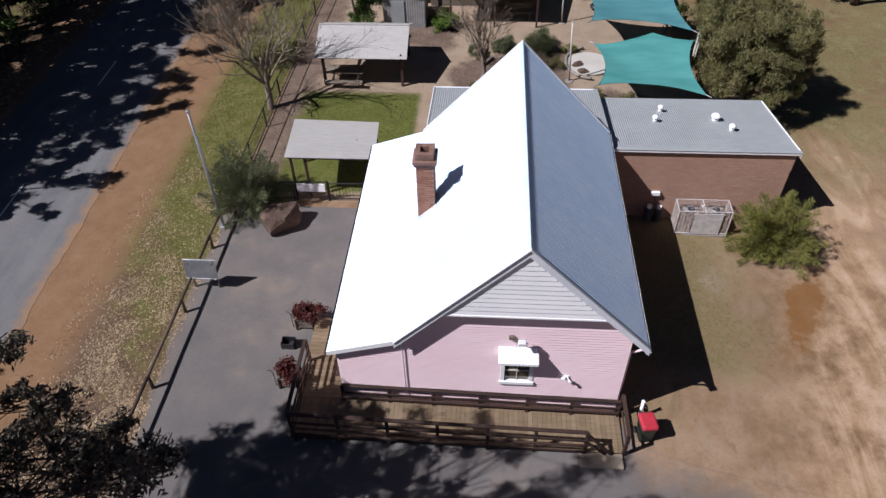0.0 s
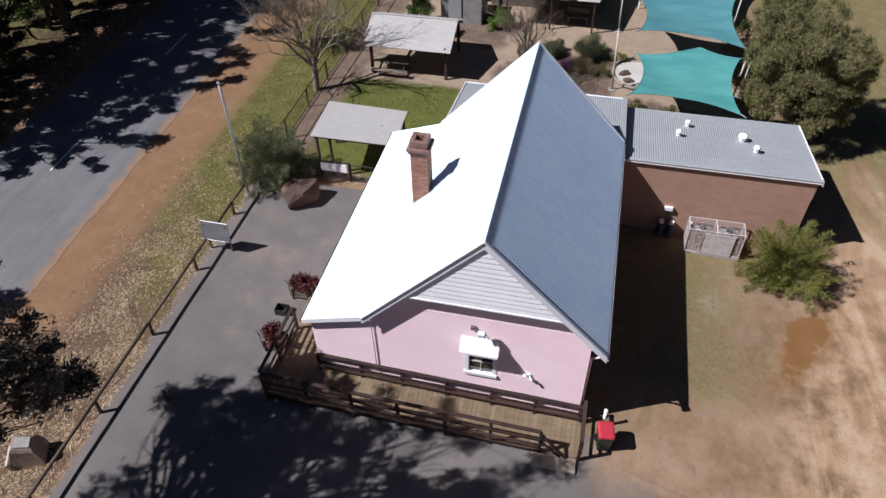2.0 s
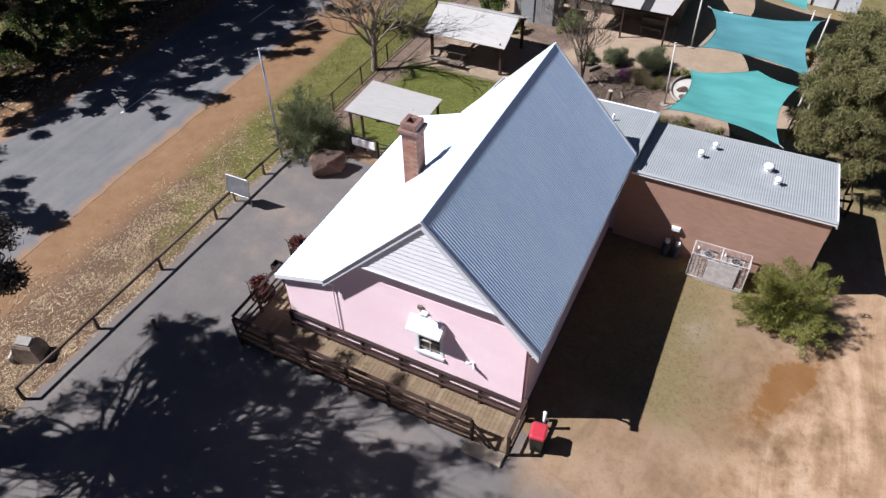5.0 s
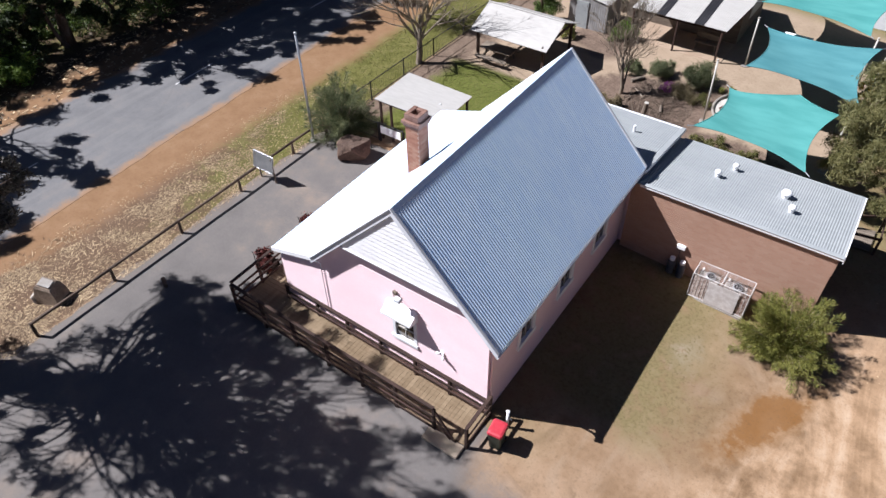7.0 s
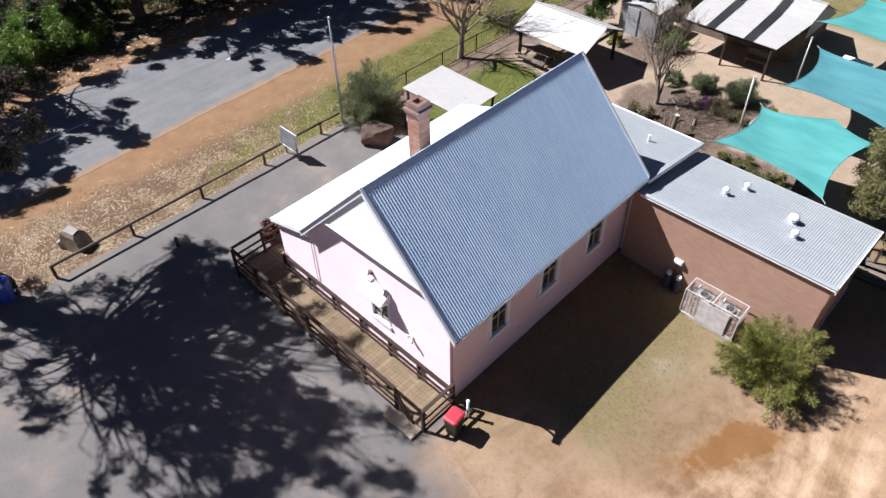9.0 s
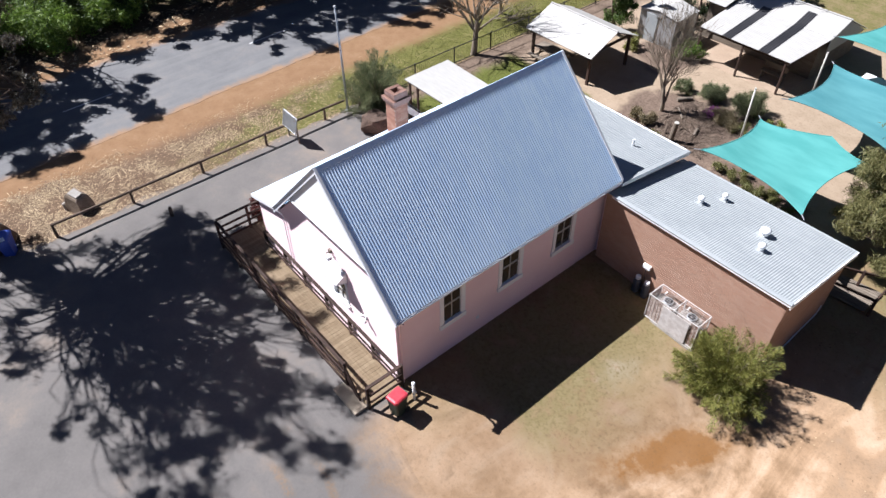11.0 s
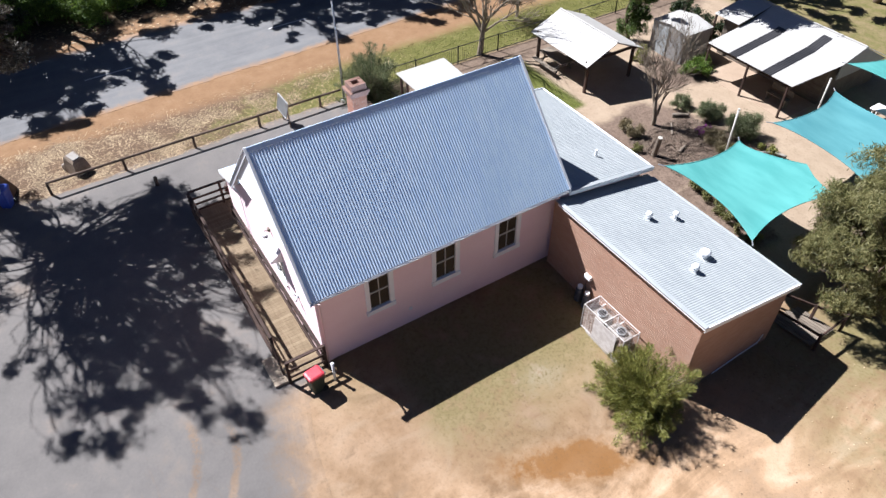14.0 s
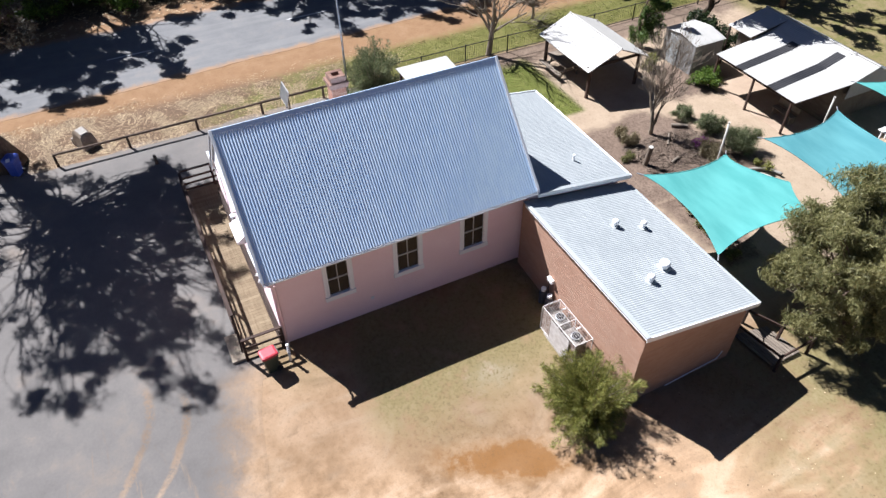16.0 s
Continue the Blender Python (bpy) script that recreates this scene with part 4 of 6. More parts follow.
def build_link():
    s = thing("rear_wing", (1.3, 22.6, 0), "low rear wing with a flat grey iron roof", "building")
    y0, y1, z0, z1, x0, x1 = 20.90, 24.92, 3.22, 2.62, -2.20, 4.32
    fall = (z1 - z0) / (y1 - y0)
    part("wall", MB().prism([(20.70, -0.2), (24.6, -0.2), (24.6, z0 + fall * 3.7 - 0.06), (20.70, z0 - 0.06)], "x", -1.95, 4.10), M_PINK, s)
    part("roof", MB().corrugated((x0, y0, z0), (x1, y0, z0), (x0, y1, z1), (x1, y1, z1), 0.083, 0.013), M_ZINC, s)
    for x in (x0 - 0.04, x1):
        part("fascia", MB().prism([(y0, z0 - 0.12), (y0, z0 + 0.04), (y1 + 0.02, z1 + 0.04), (y1 + 0.02, z1 - 0.12)], "x", x, x + 0.04), M_TRIM, s)
    part("barge_capping", MB().prism([(y0, z0 + 0.042), (y0, z0 + 0.056), (y1 + 0.02, z1 + 0.056), (y1 + 0.02, z1 + 0.042)], "x", x1 - 0.11, x1 + 0.05), M_ZINC, s)
    part("gutter", MB().cbox(x0 - 0.04, x1 + 0.04, y1, y1 + 0.10, z1 - 0.10, z1 + 0.01, 0.02), M_TRIM, s)
    part("vent_pipe", MB().tube([(2.87, 23.4, 2.8), (2.87, 23.4, 3.12)], 0.05, 8), M_WHITE, s)
    part("flashing", MB().cbox(-2.0, 4.3, 20.86, 21.0, z0 + 0.02, z0 + 0.06, 0.01), M_TRIM, s)
    return s


build_link()


# ---- shelters, sheds and shade sails at the back ----
def build_flat_shelter():
    s = thing("flat_shelter", (-6.0, 22.1, 0), "open shelter with a flat cream metal roof on dark posts", "shelter")
    c = [(-7.62, 20.78, 2.04), (-4.18, 20.80, 2.04), (-7.82, 23.50, 1.92), (-4.36, 23.38, 1.92)]
    part("roof", MB().corrugated(c[0], c[1], c[2], c[3], 0.095, 0.002, 0.03), M_WHITE_ROOF, s, "plain cream-white roof sheeting")
    part("roof_beam", MB().beam((-7.55, 20.95, 1.93), (-4.25, 20.95, 1.93), 0.07, 0.14), M_DARKWOOD, s)
    part("roof_beam", MB().beam((-7.7, 23.2, 1.82), (-4.4, 23.2, 1.82), 0.07, 0.14), M_DARKWOOD, s)
    for x, y in ((-7.45, 20.95), (-4.35, 20.95), (-7.6, 23.2), (-4.5, 23.2), (-6.9, 20.95)):
        part("post", MB().beam((x, y, gz(x, y) - 0.05), (x, y, 1.87), 0.09, 0.09), M_DARKWOOD, s)
    part("roof_screw", MB().cbox(-5.1, -5.02, 22.0, 22.05, 2.0, 2.02, 0.004), M_STEEL, s)


build_flat_shelter()


def build_gable_shelter():
    s = thing("gable_shelter", (-6.0, 30.7, -0.1), "open picnic shelter with a white gabled roof on timber posts", "shelter")
    x0, x1, yS, yR, yN = -8.15, -3.82, 28.98, 30.78, 32.58
    ze, zr = 1.60, 2.38
    part("roof_slope", MB().corrugated((x0, yR, zr), (x1, yR, zr), (x0, yS, ze), (x1, yS, ze), 0.095, 0.003, 0.03), M_WHITE_ROOF, s)
    part("roof_slope", MB().corrugated((x0, yR, zr), (x1, yR, zr), (x0, yN, ze), (x1, yN, ze), 0.095, 0.003, 0.03), M_WHITE_ROOF, s)
    part("ridge_cap", MB().tube([(x0, yR, zr + 0.015), (x1, yR, zr + 0.015)], 0.045, 8), M_WHITE_ROOF, s)
    for x in (x0 + 0.3, x1 - 0.3):
        for y in (yS + 0.35, yN - 0.35):
            part("post", MB().beam((x, y, -0.25), (x, y, ze + 0.1), 0.13, 0.13), M_DARKWOOD, s)
        part("tie_beam", MB().beam((x, yS + 0.15, ze + 0.04), (x, yN - 0.15, ze + 0.04), 0.07, 0.15), M_DARKWOOD, s)
        part("rafter", MB().beam((x, yS + 0.1, ze - 0.03), (x, yR, zr - 0.07), 0.06, 0.12), M_DARKWOOD, s)
        part("rafter", MB().beam((x, yN - 0.1, ze - 0.03), (x, yR, zr - 0.07), 0.06, 0.12), M_DARKWOOD, s)
    for y in (yS + 0.35, yN - 0.35):
        part("plate", MB().beam((x0 + 0.15, y, ze + 0.05), (x1 - 0.15, y, ze + 0.05), 0.07, 0.14), M_DARKWOOD, s)
    t = thing("picnic_table", (-6.9, 29.75, -0.1), "weathered timber picnic table under the shelter", "table")
    part("tabletop", MB().cbox(-7.8, -6.0, 29.35, 30.1, 0.58, 0.64, 0.01), M_GREYWOOD, t)
    for y in (29.0, 30.45):
        part("bench", MB().cbox(-7.8, -6.0, y - 0.13, y + 0.13, 0.33, 0.38, 0.01), M_GREYWOOD, t)
    for x in (-7.5, -6.3):
        part("trestle", MB().beam((x, 29.0, 0.3), (x, 30.45, 0.3), 0.06, 0.08), M_GREYWOOD, t)
        for a, b in ((29.15, 29.5), (30.3, 29.95)):
            part("leg", MB().beam((x + 0.06, a, -0.12), (x + 0.06, b, 0.57), 0.06, 0.08), M_GREYWOOD, t)


build_gable_shelter()


def build_rear_building():
    s = thing("rear_building", (0.2, 39.0, -0.2), "rear building with a pale iron roof and a deep verandah", "building")
    yF, ym, yR, yN = 35.35, 38.35, 39.85, 42.4
    zF, zm, zR, zN = 1.77, 2.10, 2.56, 1.3
    part("wall", MB().prism([(37.9, -0.4), (42.2, -0.4), (42.2, 1.3), (yR, zR - 0.1), (ym, zm - 0.06), (37.9, zm - 0.10)], "x", -3.4, 2.75), M_GREYWOOD, s, "dark shaded cladding")
    # the steeper roof behind, lower at its open western end, and the far slope
    part("roof_slope", MB().corrugated((-2.25, yR, zR), (3.02, yR, zR), (-2.25, ym, zm), (3.02, ym, zm), 0.115, 0.010), M_WHITE_ROOF, s)
    part("roof_slope", MB().corrugated((-3.8, yR, zR), (-2.255, yR, zR), (-3.8, 37.4, 2.14), (-2.255, 37.4, 2.14), 0.115, 0.010), M_WHITE_ROOF, s)
    part("roof_slope", MB().corrugated((-3.8, yR, zR), (3.02, yR, zR), (-3.8, yN, zN), (3.02, yN, zN), 0.115, 0.02), M_ZINC, s)
    part("ridge_cap", MB().tube([(-3.83, yR, zR + 0.02), (3.05, yR, zR + 0.02)], 0.05, 8), M_WHITE_ROOF, s)
    part("gable", MB().prism([(ym, zm - 0.05), (yR, zR - 0.03), (42.2, zN), (ym, zN)], "x", 2.94, 2.98), M_ZINC, s, "grey gable sheeting")
    part("post", MB().beam((-3.7, 37.5, -0.3), (-3.7, 37.5, 2.1), 0.08, 0.08), M_DARKWOOD, s)
    # nearly flat verandah roof with two dark translucent strips that run on up the slope
    at = lambda y: zF + (zm - zF) * (y - yF) / (ym - yF) if y < ym else zm + (zR - zm) * (y - ym) / (yR - ym)
    xs = [(-2.25, -0.95, 0), (-0.95, -0.48, 1), (-0.48, 1.03, 0), (1.03, 1.52, 1), (1.52, 3.02, 0)]
    for a, b, dark in xs:
        part("verandah_roof", MB().corrugated((a, ym, zm - 0.004), (b, ym, zm - 0.004), (a, yF, zF), (b if b < 3 else 2.68, yF, zF), 0.115, 0.010), M_WHITE_ROOF, s)
        if dark:
            for y0, y1 in ((yF - 0.02, ym), (ym, 38.75 if a < 0 else 39.45)):
                part("skylight_strip", MB().corrugated((a, y1, at(y1) + 0.022), (b, y1, at(y1) + 0.022), (a, y0, at(y0) + 0.022), (b, y0, at(y0) + 0.022), 0.115, 0.008), M_BLACK, s, "dark tinted roof strip")
    part("verandah_beam", MB().beam((-2.25, yF + 0.1, zF - 0.09), (2.62, yF + 0.1, zF - 0.09), 0.06, 0.13), M_DARKWOOD, s)
    for x in (-2.15, 0.2, 2.45):
        part("post", MB().beam((x, yF + 0.1, -0.3), (x, yF + 0.1, zF - 0.12), 0.09, 0.09), M_DARKWOOD, s)
    part("side_beam", MB().beam((2.6, yF, zF - 0.08), (2.85, ym, zm - 0.1), 0.05, 0.12), M_DARKWOOD, s)
    part("verandah_floor", MB().cbox(-2.4, 2.75, yF + 0.15, 37.9, -0.3, 0.02, 0.02), M_PAVING, s, "tan paved verandah floor")
    b = thing("garden_bench", (1.6, 36.4, 0.02), "slatted timber bench on the shaded verandah", "bench")
    for i in range(3):
        part("slat", MB().cbox(1.0, 2.2, 36.25 + i * 0.13, 36.36 + i * 0.13, 0.40, 0.43, 0.005), M_GREYWOOD, b)
    for x in (1.08, 2.08):
        part("leg", MB().cbox(x, x + 0.06, 36.27, 36.6, 0.02, 0.40, 0.005), M_GREYWOOD, b)
    part("backrest", MB().cbox(1.0, 2.2, 36.66, 36.70, 0.5, 0.8, 0.01), M_GREYWOOD, b)


build_rear_building()


def build_tin_shed():
    s = thing("garden_shed", (-4.9, 35.9, -0.15), "small pale ribbed metal garden shed", "shed")
    x0, x1, y0, y1, ze, zr = -5.75, -3.5, 35.25, 37.1, 1.62, 1.80
    w = MB()
    for (a, b) in (((x0, y0), (x1, y0)), ((x1, y0), (x1, y1)), ((x1, y1), (x0, y1)), ((x0, y1), (x0, y0))):
        w.corrugated((*a, -0.3), (*b, -0.3), (*a, ze), (*b, ze), 0.12, 0.008, 0.012)
    part("wall", w, M_SHED, s)
    xm = (x0 + x1) / 2
    part("gable", MB().prism([(x0, ze), (x1, ze), (xm, zr)], "y", y0, y0 + 0.03), M_ZINC, s)
    part("gable", MB().prism([(x0, ze), (x1, ze), (xm, zr)], "y", y1 - 0.03, y1), M_ZINC, s)
    for xe in (x0 - 0.06, x1 + 0.06):
        part("roof_slope", MB().corrugated((xm, y0 - 0.06, zr), (xm, y1 + 0.06, zr), (xe, y0 - 0.06, ze - 0.02), (xe, y1 + 0.06, ze - 0.02), 0.12, 0.008), M_WHITE_ROOF, s)
    part("door", MB().cbox(-5.3, -4.6, y0 - 0.05, y0 - 0.02, -0.1, 1.5, 0.01), M_ZINC, s)


build_tin_shed()


def shade_sail(corners, material, label, sag=0.16, belly=0.10, n=22, peak=None):
    """A tensioned sail with hollow edges, corner rings and a hem."""
    c = [Vector(p) for p in corners]
    mid = sum(c, Vector()) / 4
    base = Vector((mid.x, mid.y, 0))
    s = thing("shade_sail", base, label, "shade sail", "shade sails")
    grid = []
    def pt(u, v):
        uu, vv = u, v
        p = c[0].lerp(c[1], uu).lerp(c[3].lerp(c[2], uu), vv)
        # edges drawn in towards the middle
        eu, ev = 4 * uu * (1 - uu), 4 * vv * (1 - vv)
        L1, L2 = (c[1] - c[0]).length, (c[3] - c[0]).length
        inw = Vector()
        ydir = ((c[3] - c[0]) + (c[2] - c[1])).normalized()
        xdir = ((c[1] - c[0]) + (c[2] - c[3])).normalized()
        inw += ydir * (eu * sag * L1 * 0.62 * (1 - 2 * vv))
        inw += xdir * (ev * sag * L2 * 0.62 * (1 - 2 * uu))
        inw.z += -belly * eu * ev + 0.012 * math.sin(11 * u + 4 * v)
        if peak is not None:
            inw += Vector(peak[1]) * (max(0.0, 1 - abs(uu - peak[0]) / 0.5) ** 1.3 * vv ** 3)
        return p + inw
    top = [pt(i / n, j / n) for j in range(n + 1) for i in range(n + 1)]
    k = n + 1
    f = [(j * k + i, j * k + i + 1, (j + 1) * k + i + 1, (j + 1) * k + i) for j in range(n) for i in range(n)]
    bot = [p - Vector((0, 0, 0.008)) for p in top]
    mb = MB().add(top, f).add(bot, [q[::-1] for q in f])
    part("cloth", mb, material, s, smooth=True)
    rim = [pt(i / n, 0) for i in range(n)] + [pt(1, i / n) for i in range(n)] + [pt(1 - i / n, 1) for i in range(n)] + [pt(0, 1 - i / n) for i in range(n + 1)]
    part("hem", MB().tube(rim, 0.018, 5, cap=False), material, s)
    for q in c:
        d = (q - mid).normalized()
        part("corner_link", MB().tube([q - d * 0.03, q + d * 0.25], 0.02, 6), M_STEEL, s)
    return s


shade_sail([(4.48, 25.43, 2.58), (8.81, 25.16, 2.34), (8.95, 29.1, 2.62), (4.67, 29.31, 2.36)], M_SAIL_A, "bright turquoise shade cloth sail stretched between steel posts", peak=(0.55, (0.3, 1.05, 0.15)))
shade_sail([(4.70, 31.2, 2.50), (9.46, 31.16, 2.10), (9.3, 35.7, 2.62), (4.37, 35.75, 2.30)], M_SAIL_B, "blue-teal shade cloth sail stretched between steel posts")
shade_sail([(3.35, 38.0, 2.45), (8.6, 37.2, 2.40), (9.6, 42.2, 2.7), (4.0, 42.8, 2.3)], M_SAIL_A, "far turquoise shade cloth sail over the play area")


def sail_post(bx, by, tx, ty, tz, h=0.04):
    s = thing("sail_post", (bx, by, gz(bx, by)), "leaning pale steel post holding a shade sail", "post", "shade sail posts")
    part("pole", MB().tube([(bx, by, gz(bx, by) - 0.1), (tx, ty, tz)], h, 12), M_CREAM, s, smooth=True)
    part("cap", MB().tube([(tx, ty, tz - 0.01), (tx, ty, tz + 0.04)], h * 1.15, 12), M_CREAM, s)
    part("footing", MB().lathe((bx, by, gz(bx, by) - 0.05), [(0.2, 0), (0.2, 0.075), (0.17, 0.09)], 14), M_CONCRETE, s)


for p in ((3.86, 30.04, 3.72, 30.16, 2.95), (3.85, 36.05, 3.80, 36.15, 2.45), (9.2, 29.6, 9.35, 29.8, 2.75), (9.75, 31.0, 9.85, 31.0, 2.3), (9.5, 36.0, 9.6, 36.1, 2.8), (8.9, 36.9, 8.95, 36.8, 2.55)):
    sail_post(*p)


# ---- ramp, deck and rails in front of the school ----
def deck_z(x):
    return 0.30 + (0.05 - 0.30) * smooth(-4.0, 3.0, x) if x > -4.0 else 0.30


def post_and_rails(parent, pts, posts, zf, h=0.98, rails=(0.98, 0.70, 0.42, 0.14), material=None, handrail=True):
    """Rails along a line of points, on posts at the given fractions."""
    material = material or M_DARKWOOD
    a, b = Vector(pts[0]), Vector(pts[1])
    for t in posts:
        p = a.lerp(b, t)
        z = zf(p.x)
        part("post", MB().beam((p.x, p.y, gz(p.x, p.y) - 0.05), (p.x, p.y, z + h + 0.02), 0.09, 0.09), material, parent)
    side = Vector((b - a)).cross(Vector((0, 0, 1))).normalized() * 0.055
    for i, r in enumerate(rails):
        w, d = (0.11, 0.045) if i == 0 else (0.035, 0.09)
        q0, q1 = Vector((a.x, a.y, zf(a.x) + r)), Vector((b.x, b.y, zf(b.x) + r))
        if i:
            q0, q1 = q0 + side, q1 + side
        else:
            q0, q1 = q0 + Vector((0, 0, 0.055)), q1 + Vector((0, 0, 0.055))
        part("handrail" if i == 0 else "rail", MB().beam(q0, q1, w, d), material, parent)


def build_ramp():
    s = thing("access_ramp", (-0.6, 10.8, 0), "timber access ramp and landing with dark-stained rails", "ramp")
    y0, y1 = 10.20, 11.44
    n = 68
    xs = [-5.40 + (4.06 + 5.40) * i / n for i in range(n + 1)]
    for a, b in zip(xs, xs[1:]):
        za, zb = deck_z(a + 0.003), deck_z(b - 0.003)
        v = [(a + 0.003, y0, za - 0.03), (b - 0.003, y0, zb - 0.03), (b - 0.003, y1, zb - 0.03), (a + 0.003, y1, za - 0.03),
             (a + 0.003, y0, za), (b - 0.003, y0, zb), (b - 0.003, y1, zb), (a + 0.003, y1, za)]
        part("board", MB().add(v, [(0, 3, 2, 1), (4, 5, 6, 7), (0, 1, 5, 4), (2, 3, 7, 6), (1, 2, 6, 5), (0, 4, 7, 3)]), M_DECK, s)
    for i in range(21):
        y = y1 + 0.005 + i * 0.145
        part("board", MB().cbox(-5.40, -4.02, y, y + 0.138, 0.27, 0.30, 0.004), M_DECK, s)
    for y in (y0 + 0.05, y1 - 0.05):
        part("joist", MB().prism([(-5.36, 0.0), (-5.36, 0.268), (-4.0, 0.268), (3.0, 0.018), (4.0, 0.018), (4.0, -0.05), (3.0, -0.05)], "y", y - 0.02, y + 0.02), M_DARKWOOD, s)
    part("joist", MB().cbox(-5.38, -5.33, y1, 14.45, 0.0, 0.268, 0.005), M_DARKWOOD, s)
    post_and_rails(s, [(-5.22, 10.17, 0), (2.96, 10.17, 0)], [0, 0.16, 0.33, 0.5, 0.67, 0.83, 1.0], deck_z)
    post_and_rails(s, [(-3.98, 11.41, 0), (4.02, 11.41, 0)], [0, 0.17, 0.33, 0.5, 0.67, 0.83, 1.0], deck_z, h=0.68, rails=(0.66, 0.44, 0.20))
    post_and_rails(s, [(4.06, 10.20, 0), (4.06, 11.46, 0)], [0, 1.0], lambda x: 0.02, rails=(0.93, 0.62, 0.30))
    post_and_rails(s, [(-5.27, 10.20, 0), (-5.27, 11.42, 0)], [1.0], deck_z)
    post_and_rails(s, [(-5.27, 11.42, 0), (-5.27, 12.75, 0)], [1.0], deck_z)
    post_and_rails(s, [(-4.06, 11.50, 0), (-4.06, 12.75, 0)], [1.0], deck_z, rails=(0.98, 0.55))
    # return rail dropping to the ground at the open end
    part("rail", MB().beam((2.96, 10.17, 0.98), (3.72, 10.12, 0.08), 0.05, 0.09), M_DARKWOOD, s)
    part("rail", MB().beam((2.96, 10.17, 0.62), (3.55, 10.13, 0.06), 0.05, 0.07), M_DARKWOOD, s)
    solid("entry_slab", MB().cbox(2.80, 4.02, 9.72, 10.16, -0.08, 0.075, 0.015), M_SLAB, (3.4, 10.0, 0), "worn tan concrete slab at the foot of the ramp", "slab")


build_ramp()


# ---- bins, post and plant by the school wall ----
def wheelie_bin(x, y, yaw, body, lid, lid_label, label, h=0.90, wide=0.82):
    z = gz(x, y)
    s = thing("wheelie_bin", (x, y, z), label, "bin", "wheelie bins")
    m = Matrix.Translation((x, y, z)) @ Matrix.Rotation(yaw, 4, "Z") @ Matrix.Diagonal((wide, wide, 1, 1))
    rings = []
    for t, w, d in ((0.03, 0.21, 0.22), (0.12, 0.215, 0.235), (0.75, 0.25, 0.30), (0.80, 0.265, 0.315), (0.86, 0.265, 0.315)):
        ring = []
        for cx, cy, a0 in ((1, 1, 0), (-1, 1, 1), (-1, -1, 2), (1, -1, 3)):
            for k in range(3):
                a = (a0 + k / 2) * math.pi / 2
                ring.append(m @ Vector((cx * (w - 0.05) + 0.05 * math.cos(a), cy * (d - 0.05) + 0.05 * math.sin(a), t * h)))
        rings.append(ring)
    part("tub", MB().tube_rings(rings), body, s)
    lr = []
    for t, k in ((0.865, 1.04), (0.90, 1.05), (0.95, 0.98), (0.975, 0.75)):
        lr.append([m @ Vector((k * max(-0.27, min(0.27, 0.40 * math.cos(a))), k * max(-0.325, min(0.325, 0.48 * math.sin(a))), t * h)) for a in [2 * math.pi * (i + 0.5) / 16 for i in range(16)]])
    part("lid", MB().tube_rings(lr), lid, s, lid_label)
    part("handle", MB().tube([m @ Vector((-0.22, 0.36, 0.88 * h)), m @ Vector((0.22, 0.36, 0.88 * h))], 0.018, 8), body, s)
    for sx in (-1, 1):
        part("wheel", MB().tube([m @ Vector((sx * 0.20, 0.25, 0.10)), m @ Vector((sx * 0.26, 0.25, 0.10))], 0.10, 16), M_BLACK, s)
    return s


wheelie_bin(4.70, 10.82, radians(8), M_BIN, M_RED, "bright red lid", "dark green wheelie bin with a red lid by the ramp")
b2 = wheelie_bin(-10.2, 4.0, radians(60), M_BLUE, M_BLUE, "blue lid", "blue wheelie bin in the shade beside the gum tree", 0.95, 0.9)
part("sticker", MB().cbox(-10.02, -9.78, 3.86, 4.02, gz(-10, 4) + 0.925, gz(-10, 4) + 0.94, 0.003), M_WHITE, b2, "white label on the lid")

s = thing("tap_post", (4.66, 11.46, -0.1), "short white pipe post with a tap", "post")
part("pipe", MB().tube([(4.66, 11.46, -0.12), (4.66, 11.46, 0.74)], 0.045, 12), M_WHITE, s, smooth=True)
part("cap", MB().lathe((4.66, 11.46, 0.73), [(0.055, 0), (0.06, 0.03), (0.03, 0.06)], 12), M_WHITE, s)
part("tap", MB().tube([(4.66, 11.46, 0.45), (4.76, 11.46, 0.47), (4.80, 11.46, 0.42)], 0.015, 6), M_STEEL, s)


def leaf_cloud(rng, centres, radii, n, length, width, droop=0.3, flat=1.0, up=0.0):
    """Vertices and quads of n small leaves scattered in soft clumps."""
    c = np.asarray(centres, dtype=float)
    r = np.asarray(radii, dtype=float).reshape(-1, 1)
    k = rng.integers(0, len(c), n)
    d = rng.normal(size=(n, 3))
    d /= np.linalg.norm(d, axis=1, keepdims=True)
    # every clump breaks into uneven sprays
    sub = rng.normal(size=(len(c), 7, 3))
    sub *= rng.uniform(0.35, 0.85, (len(c), 7, 1)) / np.linalg.norm(sub, axis=2, keepdims=True)
    own = rng.integers(0, 7, n)
    p = c[k] + (sub[k, own] + rng.normal(size=(n, 3)) * 0.25) * r[k] * np.array([1, 1, flat])
    a = rng.normal(size=(n, 3))
    a[:, 2] = a[:, 2] * 0.6 - droop + up
    a += d * 0.6
    a /= np.linalg.norm(a, axis=1, keepdims=True)
    b = np.cross(a, rng.normal(size=(n, 3)))
    b /= np.linalg.norm(b, axis=1, keepdims=True)
    L = (length * rng.uniform(0.65, 1.3, (n, 1)))
    W = (width * rng.uniform(0.7, 1.25, (n, 1)))
    v = np.stack([p - a * L / 2, p + b * W / 2 - a * L * 0.08, p + a * L / 2, p - b * W / 2 - a * L * 0.08], axis=1).reshape(-1, 3)
    return v, np.arange(n * 4).reshape(-1, 4)


